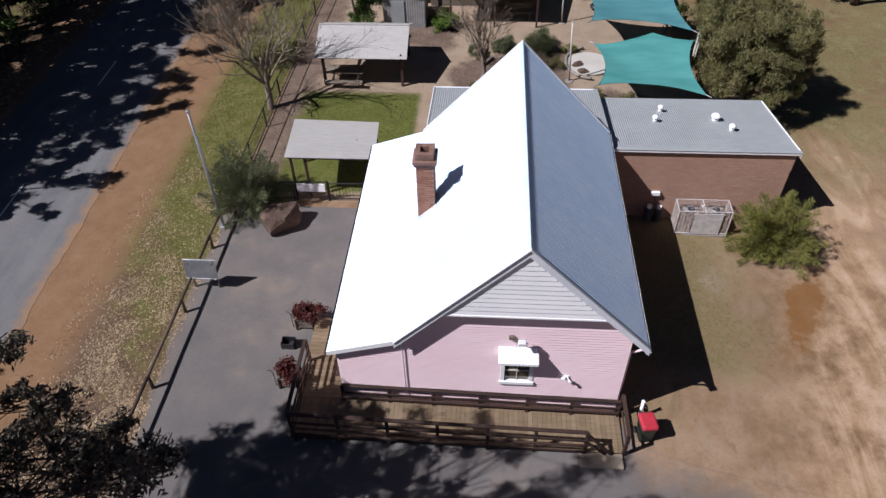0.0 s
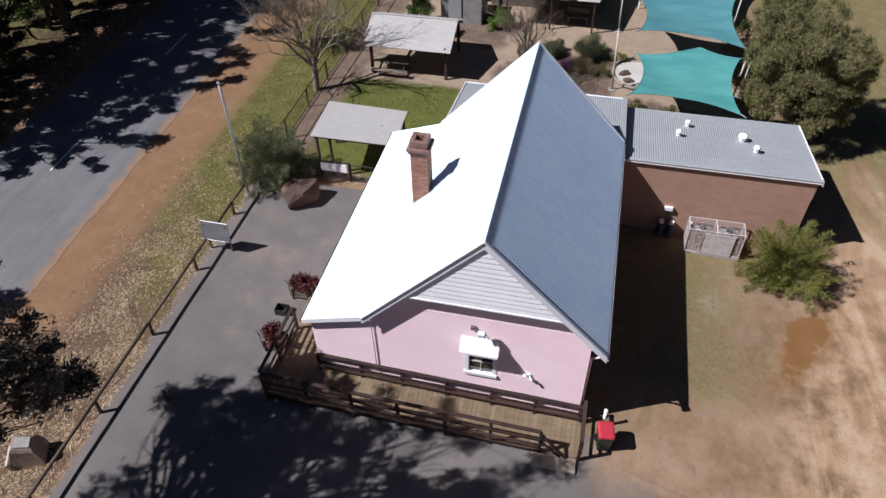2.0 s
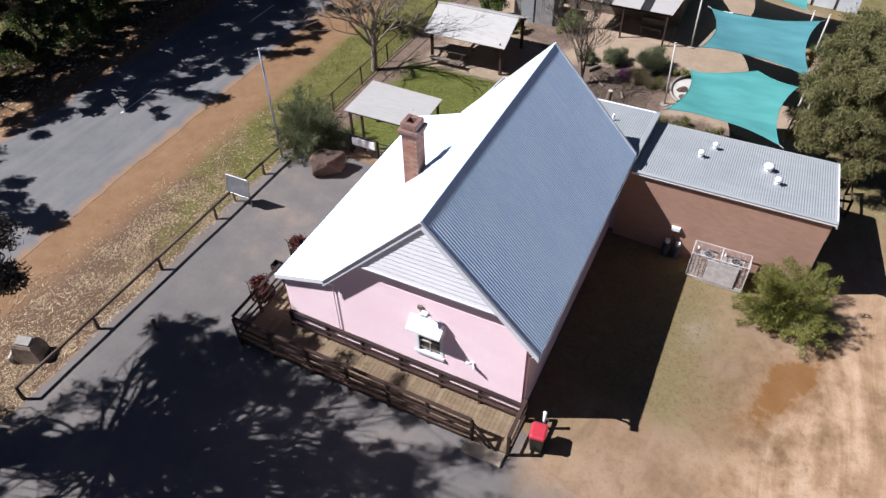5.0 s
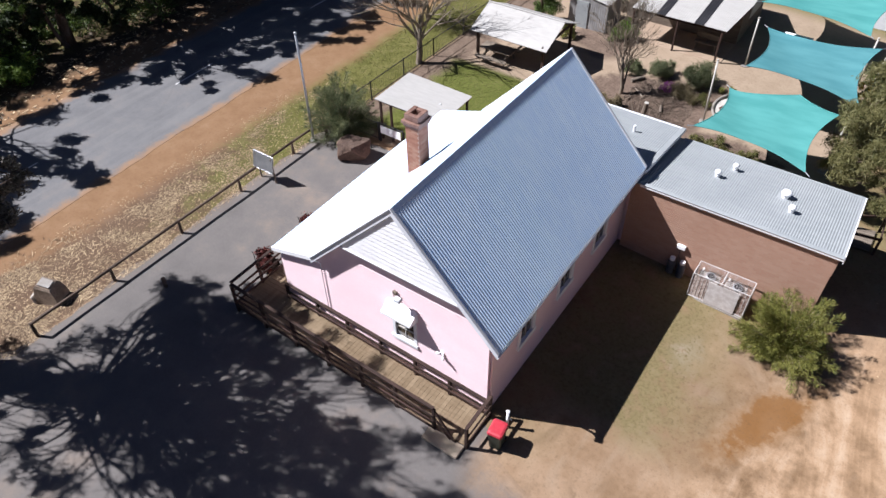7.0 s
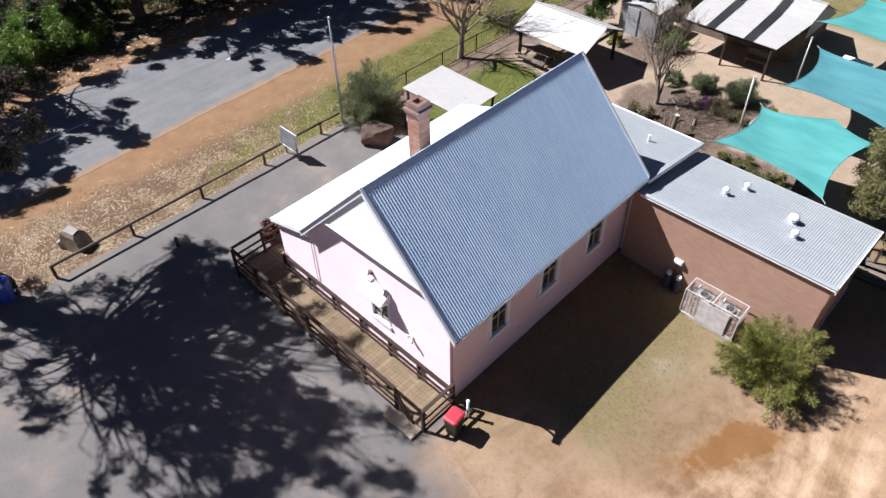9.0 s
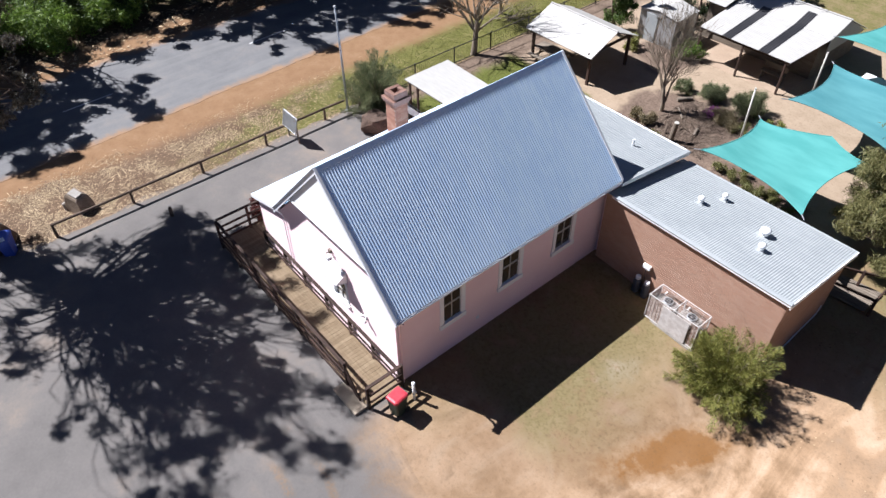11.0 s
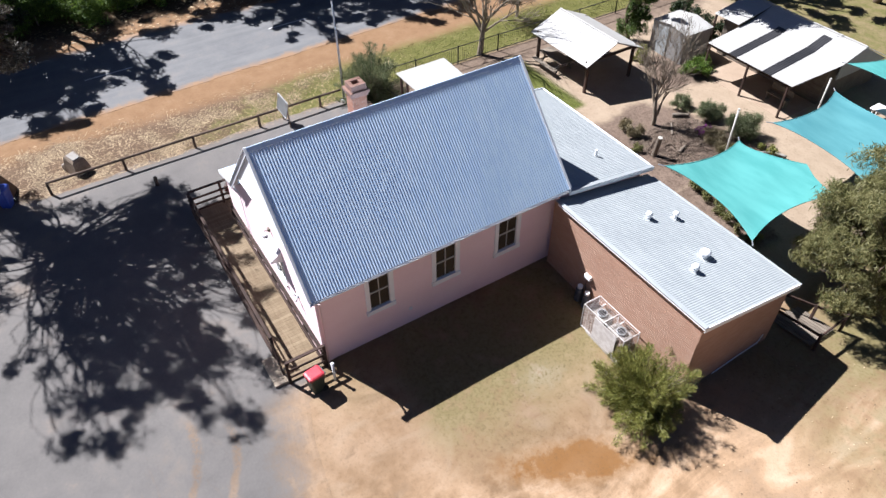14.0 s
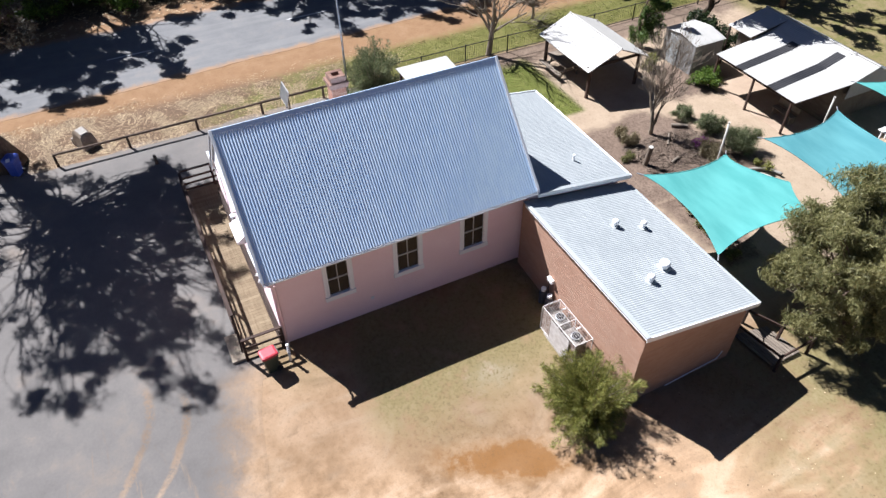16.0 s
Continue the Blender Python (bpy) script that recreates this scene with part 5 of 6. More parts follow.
def leaves(name, parent, rng, centres, radii, n, length, width, material, **kw):
    v, q = leaf_cloud(rng, centres, radii, n, length, width, **kw)
    o = root_of(parent)
    me = np_mesh(name, v - np.array(o), q)
    ob = part(name, me, material, parent)
    ob["kind"] = "stuff"
    return ob


def planter(x, y, seed):
    z = gz(x, y) + 0.016
    s = thing("planter", (x, y, z), "weathered timber planter tub with dark red foliage", "planter", "planters by the school")
    hw = 0.27
    for i in range(4):
        a = z + 0.10 + i * 0.09
        part("plank", MB().cbox(x - hw, x + hw, y - hw, y - hw + 0.03, a, a + 0.083, 0.004), M_GREYWOOD, s)
        part("plank", MB().cbox(x - hw, x + hw, y + hw - 0.03, y + hw, a, a + 0.083, 0.004), M_GREYWOOD, s)
        part("plank", MB().cbox(x - hw, x - hw + 0.03, y - hw + 0.03, y + hw - 0.03, a, a + 0.083, 0.004), M_GREYWOOD, s)
        part("plank", MB().cbox(x + hw - 0.03, x + hw, y - hw + 0.03, y + hw - 0.03, a, a + 0.083, 0.004), M_GREYWOOD, s)
    for sx in (-1, 1):
        for sy in (-1, 1):
            part("leg", MB().beam((x + sx * hw, y + sy * hw, z), (x + sx * hw, y + sy * hw, z + 0.48), 0.06, 0.06), M_DARKWOOD, s)
    part("soil", MB().cbox(x - hw + 0.03, x + hw - 0.03, y - hw + 0.03, y + hw - 0.03, z + 0.12, z + 0.40, 0.01), M_ROCK, s)
    rg = np.random.default_rng(seed)
    cs = [(x + rg.normal() * 0.16, y + rg.normal() * 0.16, z + 0.62 + rg.uniform(-0.12, 0.15)) for _ in range(9)]
    leaves("foliage", s, rg, cs, [0.24] * 9, 2600, 0.11, 0.045, M_REDLEAF, droop=-0.1)
    st = MB()
    for c in cs:
        st.tube([(x, y, z + 0.38), c], [0.012, 0.005], 5)
    part("stems", st, M_BAREBARK, s)
    # bent iron crook beside the tub
    part("crook", MB().tube([(x - 0.42, y - 0.16, z), (x - 0.42, y - 0.16, z + 0.62), (x - 0.50, y - 0.13, z + 0.72), (x - 0.60, y - 0.10, z + 0.66)], 0.014, 6), M_BLACK, s)


planter(-5.75, 14.45, 3)
planter(-5.78, 12.15, 4)
c = thing("crate", (-6.15, 13.5, 0.016), "black plastic crate on the bitumen", "crate")
part("body", MB().cbox(-6.36, -5.94, 13.35, 13.68, 0.02, 0.05, 0.008), M_BLACK, c)
for a in ((-6.36, -5.94, 13.35, 13.37), (-6.36, -5.94, 13.66, 13.68), (-6.36, -6.34, 13.37, 13.66), (-5.96, -5.94, 13.37, 13.66)):
    part("side", MB().cbox(*a, 0.05, 0.28, 0.004), M_BLACK, c)


# ---- air-conditioning cage and gas bottles at the annex ----
def build_ac():
    x0, x1, y0, y1, z0, z1 = 7.08, 8.98, 19.60, 20.28, gz(8.2, 20), 0.90
    s = thing("plant_cage", (8.2, 20.0, z0), "white steel security cage round the air-conditioning units", "cage")
    for x in (x0, (x0 + x1) / 2, x1):
        for y in (y0, y1):
            part("upright", MB().beam((x, y, z0 - 0.03), (x, y, z1), 0.03, 0.03), M_CAGE, s)
        part("cross_bar", MB().beam((x, y0, z1), (x, y1, z1), 0.027, 0.027), M_CAGE, s)
    for y in (y0, y1):
        for z in (z1, z0 + 0.1):
            part("long_bar", MB().beam((x0, y, z), (x1, y, z), 0.027, 0.027), M_CAGE, s)
    wires = MB()
    for i in range(1, 16):
        x = x0 + (x1 - x0) * i / 16
        if not 7.62 < x < 8.62:
            wires.tube([(x, y0, z0 + 0.1), (x, y0, z1)], 0.006, 4)
    for i in range(1, 9):
        y = y0 + (y1 - y0) * i / 9
        for x in (x0, x1):
            wires.tube([(x, y, z0 + 0.1), (x, y, z1)], 0.006, 4)
    for i in range(1, 8):
        y = y0 + (y1 - y0) * i / 8
        wires.tube([(x0, y, z1 + 0.005), (x1, y, z1 + 0.005)], 0.0045, 4)
    for i in range(1, 9):
        x = x0 + (x1 - x0) * i / 9
        wires.tube([(x, y0, z1 + 0.012), (x, y1, z1 + 0.012)], 0.0025, 4)
    part("wire_mesh", wires, M_CAGE, s, kind="stuff")
    part("mesh_panel", MB().cbox(x0 + 0.03, 7.63, y0 + 0.01, y0 + 0.022, z0 + 0.1, z1 - 0.05, 0.003), M_RUST, s, "rust-mottled mesh panel")
    part("mesh_panel", MB().cbox(8.70, x1 - 0.03, y0 + 0.01, y0 + 0.022, z0 + 0.1, z1 - 0.05, 0.003), M_RUST, s, "rust-mottled mesh panel")
    part("mesh_panel", MB().cbox(x0 + 0.005, x0 + 0.015, y0 + 0.03, y1 - 0.03, z0 + 0.1, z1 - 0.05, 0.003), M_RUST, s, "rust-mottled mesh panel")
    part("front_sheet", MB().cbox(7.65, 8.68, y0 - 0.04, y0 - 0.025, z0 + 0.08, z1 - 0.08, 0.006), M_CAGE, s, "white sheet-metal panel")
    part("slab", MB().cbox(x0 - 0.05, x1 + 0.05, y0 - 0.05, y1 + 0.05, z0 - 0.08, z0 + 0.05, 0.01), M_CONCRETE, s)
    for x in (7.53, 8.45):
        u = thing("air_conditioner", (x, 20.05, z0 + 0.05), "white outdoor air-conditioning unit with a round top fan", "air conditioner", "air conditioners")
        part("case", MB().cbox(x - 0.36, x + 0.36, 19.72, 20.22, z0 + 0.05, 0.62, 0.02), M_ACCASE, u)
        part("fan_ring", MB().lathe((x + 0.06, 19.97, 0.62), [(0.15, 0), (0.17, 0.04), (0.17, 0.10), (0.148, 0.10)], 20), M_STEEL, u, smooth=True)
        part("fan_well", MB().lathe((x + 0.06, 19.97, 0.66), [(0.145, 0), (0.14, 0.064)], 20), M_BLACK, u, "dark fan opening")
        for k in range(5):
            a = 2 * math.pi * k / 5
            part("blade", MB().beam((x + 0.06, 19.97, 0.732), (x + 0.06 + 0.12 * math.cos(a), 19.97 + 0.12 * math.sin(a), 0.736), 0.05, 0.008), M_BLACK, u)
        part("pipe", MB().tube([(x - 0.3, 20.2, 0.3), (x - 0.3, 20.3, 0.5), (x - 0.3, 20.46, 0.5)], 0.03, 8), M_WHITE, u)
    for i, x in enumerate((6.15, 6.52)):
        z = gz(x, 20.4)
        g = thing("gas_bottle", (x, 20.26, z), "gas cylinder against the brick wall, coloured dark for the shade there", "gas cylinder", "gas cylinders")
        # dark colour stands for the shadow over the cylinder; the collar stays white
        part("cylinder", MB().lathe((x, 20.26, z), [(0.12, 0), (0.14, 0.03), (0.14, 0.50), (0.12, 0.57), (0.06, 0.62)], 18), M_SHADE_CYLINDER, g, smooth=True)
        part("collar", MB().lathe((x, 20.26, z + 0.60), [(0.09, 0), (0.09, 0.12), (0.075, 0.12)], 14), M_WHITE, g, smooth=True)
        part("valve", MB().tube([(x, 20.26, z + 0.61), (x, 20.26, z + 0.71)], 0.02, 8), M_STEEL, g)
    r = thing("regulator_box", (6.3, 20.60, 1.0), "small white regulator box on the brick wall", "meter box")
    part("box", MB().cbox(6.15, 6.45, 20.33, 20.445, 0.98, 1.14, 0.012), M_WHITE, r)
    part("hose", MB().tube([(6.3, 20.38, 0.98), (6.3, 20.32, 0.7), (6.52, 20.28, 0.35)], 0.012, 6), M_BLACK, r)


build_ac()


# ---- rail fence, sign, lamp pole, stones ----
def build_rail_fence():
    s = thing("rail_fence", (-9.97, 11.6, 0), "low dark log rail fence along the verge", "fence")
    ys = [5.62, 8.66, 11.70, 14.76, 17.84]
    for y in ys:
        part("post", MB().tube([(-9.97, y, -0.1), (-9.97, y, 0.30), (-9.96, y, 0.585)], [0.062, 0.058, 0.055], 10), M_LOGWOOD, s, smooth=True)
    for a, b in zip(ys, ys[1:]):
        mid = (a + b) / 2
        part("rail", MB().tube([(-9.97, a - 0.04, 0.615), (-9.965, mid, 0.605), (-9.96, b + 0.04, 0.61)], [0.058, 0.055, 0.056], 10), M_LOGWOOD, s, smooth=True)
    part("rail", MB().tube([(-9.97, 17.84, 0.61), (-9.95, 18.95, 0.60)], 0.055, 10), M_LOGWOOD, s, smooth=True)
    for x, y in ((-8.22, 9.50), (-9.55, 19.55)):
        b = thing("bollard", (x, y, 0), "short round timber bollard", "bollard", "bollards")
        part("stub", MB().tube([(x, y, -0.1), (x, y, 0.44)], [0.075, 0.07], 12), M_LOGWOOD, b, smooth=True)
        part("cap", MB().tube([(x, y, 0.44), (x, y, 0.46)], [0.07, 0.05], 12), M_LOGWOOD, b)


build_rail_fence()

s = thing("sign_board", (-9.55, 15.86, 0), "grey information board on two short posts", "sign")
mt = Matrix.Translation((-9.56, 15.85, 0.98)) @ Matrix.Rotation(radians(-14), 4, "X")
part("panel", MB().cbox(-0.53, 0.53, -0.02, 0.02, -0.36, 0.36, 0.01, mt), M_BOARD, s, "weathered grey face of the panel")
for a, b, c, d in ((-0.545, 0.545, 0.36, 0.378), (-0.545, 0.545, -0.375, -0.36), (-0.545, -0.53, -0.36, 0.36), (0.53, 0.545, -0.36, 0.36)):
    part("panel_frame", MB().cbox(a, b, -0.026, 0.026, c, d, 0.005, mt), M_STEEL, s)
for x in (-9.98, -9.14):
    part("post", MB().beam((x, 15.93, -0.05), (x, 15.90, 1.25), 0.06, 0.06), M_GREYWOOD, s)

s = thing("lamp_pole", (-9.93, 19.08, 0), "tall thin galvanised lamp pole", "lamp pole")
part("pole", MB().tube([(-9.93, 19.08, -0.1), (-9.92, 19.07, 2.6), (-9.88, 19.02, 5.12)], [0.058, 0.05, 0.042], 12), M_STEEL, s, smooth=True)
part("lamp_head", MB().lathe((-9.88, 19.02, 5.10), [(0.045, 0), (0.065, 0.02), (0.06, 0.08), (0.03, 0.10)], 14), M_STEEL, s, smooth=True)
part("base_plate", MB().cbox(-10.05, -9.81, 18.96, 19.20, -0.02, 0.035, 0.008), M_STEEL, s)


def rock_mesh(centre, size, seed, sub=4, rough=0.22, lean=(0, 0), flat_top=9.0):
    bm = bmesh.new()
    bmesh.ops.create_icosphere(bm, subdivisions=sub, radius=1.0)
    rg = random.Random(seed)
    cuts = [(Vector((rg.uniform(-1, 1), rg.uniform(-1, 1), rg.uniform(-0.3, 1))).normalized(), rg.uniform(0.55, 0.85)) for _ in range(9)]
    for v in bm.verts:
        p = v.co.copy()
        for n, d in cuts:
            e = p.dot(n) - d
            if e > 0:
                p -= n * e * 0.9
        p.z = min(p.z, flat_top)
        p *= 1 + rough * 0.5 * noise.noise(p * 2.2 + Vector((seed, 0, 0))) + rough * 0.15 * noise.noise(p * 7 + Vector((seed, 3, 0)))
        h = p.z + 0.55
        v.co = Vector(((p.x + lean[0] * h) * size[0], (p.y + lean[1] * h) * size[1], max(-0.15, h * size[2])))
    me = bpy.data.meshes.new("rock")
    bm.to_mesh(me)
    bm.free()
    return me


def rock(name, x, y, size, seed, material, label, yaw=0.0, sub=4, lean=(0, 0), flat_top=9.0):
    me = rock_mesh((0, 0, 0), size, seed, sub, 0.22, lean, flat_top)
    ob = new(name, me)
    ob.location, ob.rotation_euler = (x, y, gz(x, y)), (0, 0, yaw)
    me.materials.append(material)
    return tagged(ob, label, "rock", "boulders")


rock("boulder", -7.86, 19.12, (0.86, 0.82, 0.84), 7, M_ROCK, "large brown granite boulder on the bitumen", 0.5, 5, (0.18, -0.16), 0.42)

# memorial stone with a sloping plate
s = thing("memorial_stone", (-11.07, 6.93, 0), "pale rough memorial stone with a sloping plaque", "monument")
mm = Matrix.Translation((-11.07, 6.93, 0)) @ Matrix.Rotation(radians(28), 4, "Z") @ Matrix.Diagonal((0.72, 0.76, 0.95, 1))
blk = [[mm @ Vector(p) for p in ring] for ring in (
    [(-0.62, -0.44, -0.1), (0.55, -0.50, -0.1), (0.60, 0.46, -0.1), (-0.58, 0.50, -0.1)],
    [(-0.56, -0.40, 0.35), (0.52, -0.44, 0.35), (0.56, 0.42, 0.36), (-0.54, 0.44, 0.36)],
    [(-0.40, -0.36, 0.80), (0.40, -0.40, 0.62), (0.44, 0.36, 0.64), (-0.38, 0.38, 0.82)],
    [(-0.30, -0.30, 0.88), (0.34, -0.33, 0.70), (0.36, 0.28, 0.72), (-0.28, 0.30, 0.90)])]
part("block", MB().tube_rings(blk), M_STONE, s)
part("plaque", MB().cbox(-0.28, 0.26, -0.24, 0.22, -0.012, 0.03, 0.01, mm @ Matrix.Translation((0.03, -0.01, 0.815)) @ Matrix.Rotation(radians(15.5), 4, "Y")), M_ROCK2, s, "pale metal plaque")
part("edge_stone", MB().cbox(-0.72, -0.58, -0.45, 0.45, -0.05, 0.5, 0.05, mm @ Matrix.Rotation(radians(-12), 4, "Y")), M_ROCK2, s, "pale dressed edge stone")


# ---- dark bar fences of the school garden ----
def bar_fence(pts, h, gap=0.13, label="dark steel bar fence along the garden", post_every=2.4, group="garden fences"):
    a0 = pts[0]
    s = thing("garden_fence", (a0[0], a0[1], gz(*a0)), label, "fence", group)
    for (ax, ay), (bx, by) in zip(pts, pts[1:]):
        L = math.hypot(bx - ax, by - ay)
        n = max(1, round(L / post_every))
        for i in range(n + 1):
            t = i / n
            x, y = ax + (bx - ax) * t, ay + (by - ay) * t
            part("post", MB().beam((x, y, gz(x, y) - 0.05), (x, y, gz(x, y) + h + 0.06), 0.055, 0.055), M_BLACK, s)
        for i in range(n):
            p, q = [(ax + (bx - ax) * t / n, ay + (by - ay) * t / n) for t in (i, i + 1)]
            for z in (h, 0.10):
                part("rail", MB().beam((*p, gz(*p) + z), (*q, gz(*q) + z), 0.035, 0.04), M_BLACK, s)
            bars = MB()
            m = int(L / n / gap)
            for k in range(1, m):
                x, y = p[0] + (q[0] - p[0]) * k / m, p[1] + (q[1] - p[1]) * k / m
                bars.tube([(x, y, gz(x, y) + 0.1), (x, y, gz(x, y) + h)], 0.0065, 4)
            part("bars", bars, M_BLACK, s, kind="stuff")
    return s


bar_fence([(-9.9, 20.6), (-9.85, 28.2), (-9.75, 36.5), (-9.6, 46.0)], 0.95)
bar_fence([(-9.9, 20.6), (-7.5, 20.72)], 0.9, label="dark bar fence beside the garden gate")
bar_fence([(-6.1, 20.74), (-4.1, 20.8)], 0.85, label="dark steel bar gate section by the shelter")
s = thing("notice_panel", (-6.8, 20.72, 0), "white notice panel on a dark gate", "sign")
part("panel", MB().cbox(-7.32, -6.22, 20.64, 20.67, 0.50, 0.88, 0.008), M_WHITE, s)
for x in (-7.4, -6.14):
    part("post", MB().beam((x, 20.72, -0.05), (x, 20.72, 1.0), 0.06, 0.06), M_BLACK, s)
part("rail", MB().beam((-7.4, 20.72, 0.92), (-6.14, 20.72, 0.92), 0.04, 0.05), M_BLACK, s)

# low timber barrier from the annex corner to the tree
s = thing("timber_barrier", (11.0, 26.2, -0.38), "rough low timber barrier of dark rails and decking", "barrier")
for p, q in (((10.0, 26.1), (11.1, 26.6)), ((11.1, 26.6), (11.95, 27.1)), ((11.95, 27.1), (12.0, 25.6)), ((10.2, 25.3), (12.0, 25.6))):
    part("rail", MB().beam((*p, 0.32), (*q, 0.32), 0.05, 0.10), M_DARKWOOD, s)
for x, y in ((10.0, 26.1), (11.1, 26.6), (11.95, 27.1), (12.0, 25.6), (10.2, 25.3)):
    part("post", MB().beam((x, y, -0.5), (x, y, 0.42), 0.09, 0.09), M_DARKWOOD, s)
for i in range(11):
    y = 25.45 + i * 0.12
    part("board", MB().beam((10.3 + i * 0.02, y, -0.31), (11.85, y + 0.18, -0.31), 0.105, 0.03), M_GREYWOOD, s)


# ---- trees and shrubs ----
def bent(a, b, rng, n=5, amp=0.12):
    a, b = np.array(a, float), np.array(b, float)
    L = np.linalg.norm(b - a)
    pts = [a + (b - a) * i / n for i in range(n + 1)]
    off = rng.normal(size=3) * L * amp
    return [tuple(p + off * math.sin(math.pi * i / n) + rng.normal(size=3) * L * 0.015 * (0 < i < n)) for i, p in enumerate(pts)]


def leafy_tree(name, base, top, clumps, radii, n, leaf, material, bark, label, r0=0.3, seed=1, flat=0.75, droop=0.35, sub=3, category="tree", group="", fork=0.35, limb=0.36):
    """A trunk from base to top, limbs to every clump of leaves, and the crown's leaves."""
    rng = np.random.default_rng(seed)
    s = thing(name, base, label, category, group)
    base, top = np.array(base, float), np.array(top, float)
    tp = bent(base, top, rng, 7, 0.05)
    rr = [r0 * (1.35 - 0.35 * min(1, i * 1.2)) * (1 - 0.62 * i / 7) for i in range(8)]
    rr[0] = r0 * 1.35
    part("trunk", MB().tube([tuple(base - [0, 0, 0.15])] + tp[1:], rr, 12), bark, s, smooth=True)
    limbs = MB()
    ends, er = [], []
    for c, r in zip(clumps, radii):
        c = np.array(c, float)
        t = rng.uniform(fork, 1.0)
        i = min(6, int(t * 7))
        st = np.array(tp[i])
        pts = bent(st, c, rng, 5, 0.10)
        w = r0 * limb * (1 - 0.5 * t)
        limbs.tube(pts, [w * (1 - 0.75 * k / 5) for k in range(6)], 6)
        for _ in range(sub):
            d = rng.normal(size=3)
            d /= np.linalg.norm(d)
            e = c + d * r * np.array([1, 1, flat]) * rng.uniform(0.35, 0.8)
            limbs.tube(bent(pts[3], e, rng, 3, 0.12), [w * 0.35, w * 0.28, w * 0.18, w * 0.08], 4)
            ends.append(e)
            er.append(r * rng.uniform(0.42, 0.72))
    part("branching", limbs, bark, s)
    leaves("crown", s, rng, ends, er, n, leaf[0], leaf[1], material, droop=droop, flat=flat)
    return s


def scatter(rng, n, centre, rad, zlo, zhi):
    out = []
    while len(out) < n:
        p = rng.uniform(-1, 1, 2)
        if p @ p <= 1:
            out.append((centre[0] + p[0] * rad[0], centre[1] + p[1] * rad[1], rng.uniform(zlo, zhi)))
    return out


rng = np.random.default_rng(21)
gum = scatter(rng, 96, (-11.3, 2.4), (4.9, 4.1), 9.8, 14.2)
low = [(-5.0, 4.6, 8.5), (-5.5, 5.2, 8.5), (-5.1, 5.3, 7.95), (-6.2, 5.1, 8.3), (-5.7, 4.6, 8.6), (-6.6, 5.55, 8.0), (-7.1, 5.65, 8.1), (-6.9, 4.9, 8.6), (-8.0, 6.75, 8.4), (-5.4, 3.6, 8.5), (-6.5, 4.1, 8.6), (-7.6, 4.4, 8.8), (-8.4, 5.6, 8.7), (-9.6, 5.4, 9.2), (-7.6, 2.8, 9.0), (-8.8, 3.6, 9.4)]
gum += scatter(rng, 42, (-14.2, 0.9), (3.2, 2.6), 6.8, 10.5) + scatter(rng, 32, (-13.6, 4.9), (2.8, 1.8), 9.5, 12.5) + scatter(rng, 26, (-8.9, 0.3), (1.8, 2.2), 13.2, 15.2)
low += [(-5.3, 4.95, 7.8), (-5.9, 5.3, 7.6), (-6.4, 5.5, 7.3), (-5.9, 4.9, 7.6), (-8.2, 6.4, 6.7), (-7.6, 6.7, 7.0), (-8.6, 6.9, 6.9), (-9.3, 6.5, 7.2)]
gum += low
gum += scatter(rng, 24, (-13.8, 6.05), (1.5, 0.85), 8.6, 9.6) + scatter(rng, 24, (-11.4, 7.6), (1.4, 0.5), 8.5, 9.5) + [(-6.7, 3.2, 14.0), (-6.4, 3.0, 14.1), (-6.9, 2.9, 13.9)]
leafy_tree("gum_tree", (-11.1, 3.7, 0), (-10.9, 2.9, 9.6), gum, list(rng.uniform(0.34, 0.72, 96)) + list(rng.uniform(0.34, 0.68, 100)) + [0.45] * 24 + list(rng.uniform(0.36, 0.62, 51)), 118000, (0.15, 0.045), M_GUMLEAF, M_BARK,
           "large spreading gum tree shading the forecourt", 0.62, 5, 0.7, 0.5, 4, fork=0.72, limb=0.16)

# woodland across the road: tall trees, and lower ones along the edge
rng = np.random.default_rng(33)
for i in range(47):
    tall = i < 21 or i > 37
    y = -10 + (i * 3.6 if i < 21 else (i - 21) * 4.4 + 1.5) + rng.uniform(-1.2, 1.2)
    if i > 37:
        y = -3.5 + (i - 38) * 3.4 if i < 42 else 23.5 + (i - 42) * 3.6
    x = -25.9 - rng.uniform(0, 1.8) - (4.2 if i % 2 and i < 21 else 0) if tall else -26.0 - rng.uniform(0, 1.6)
    gap = tall and 5.6 < y < 14.5
    if gap:
        x = -27.3 if i % 2 else -30.5
    h = rng.uniform(8.6, 11.0) + 3.0 * smooth(18, 28, y) + (3.0 if i % 2 and not gap else 0) * smooth(-28, -29, x) if tall else rng.uniform(5.0, 8.0)
    if (gap and x < -30) or (not tall and 7.0 < y < 12.5):
        continue
    m = 17 if gap else 44 if tall else 22
    cl = scatter(rng, m, (x + (0.8 if tall else 0), y), (3.5, 3.2) if tall else (1.8, 2.4), h * (0.3 if tall else 0.12), h)
    leafy_tree("roadside_tree", (x, y, 0), (x + rng.uniform(-0.6, 0.9), y + rng.uniform(-0.6, 0.6), h * 0.8), cl, list(rng.uniform(0.55, 1.0, m) * (1 if tall else 0.8)), 8000 if gap else 17000 if tall else 13000, (0.30, 0.11) if tall else (0.26, 0.09),
               M_WOODLEAF, M_BARK, "tall dark roadside tree casting shade on the road" if tall else "lower leafy tree at the edge of the roadside wood", 0.26 if tall else 0.12, 100 + i, 0.75, 0.35, 2, group="roadside trees")
cl = scatter(rng, 30, (-24.9, 3.9), (2.4, 2.0), 6.0, 10.5)
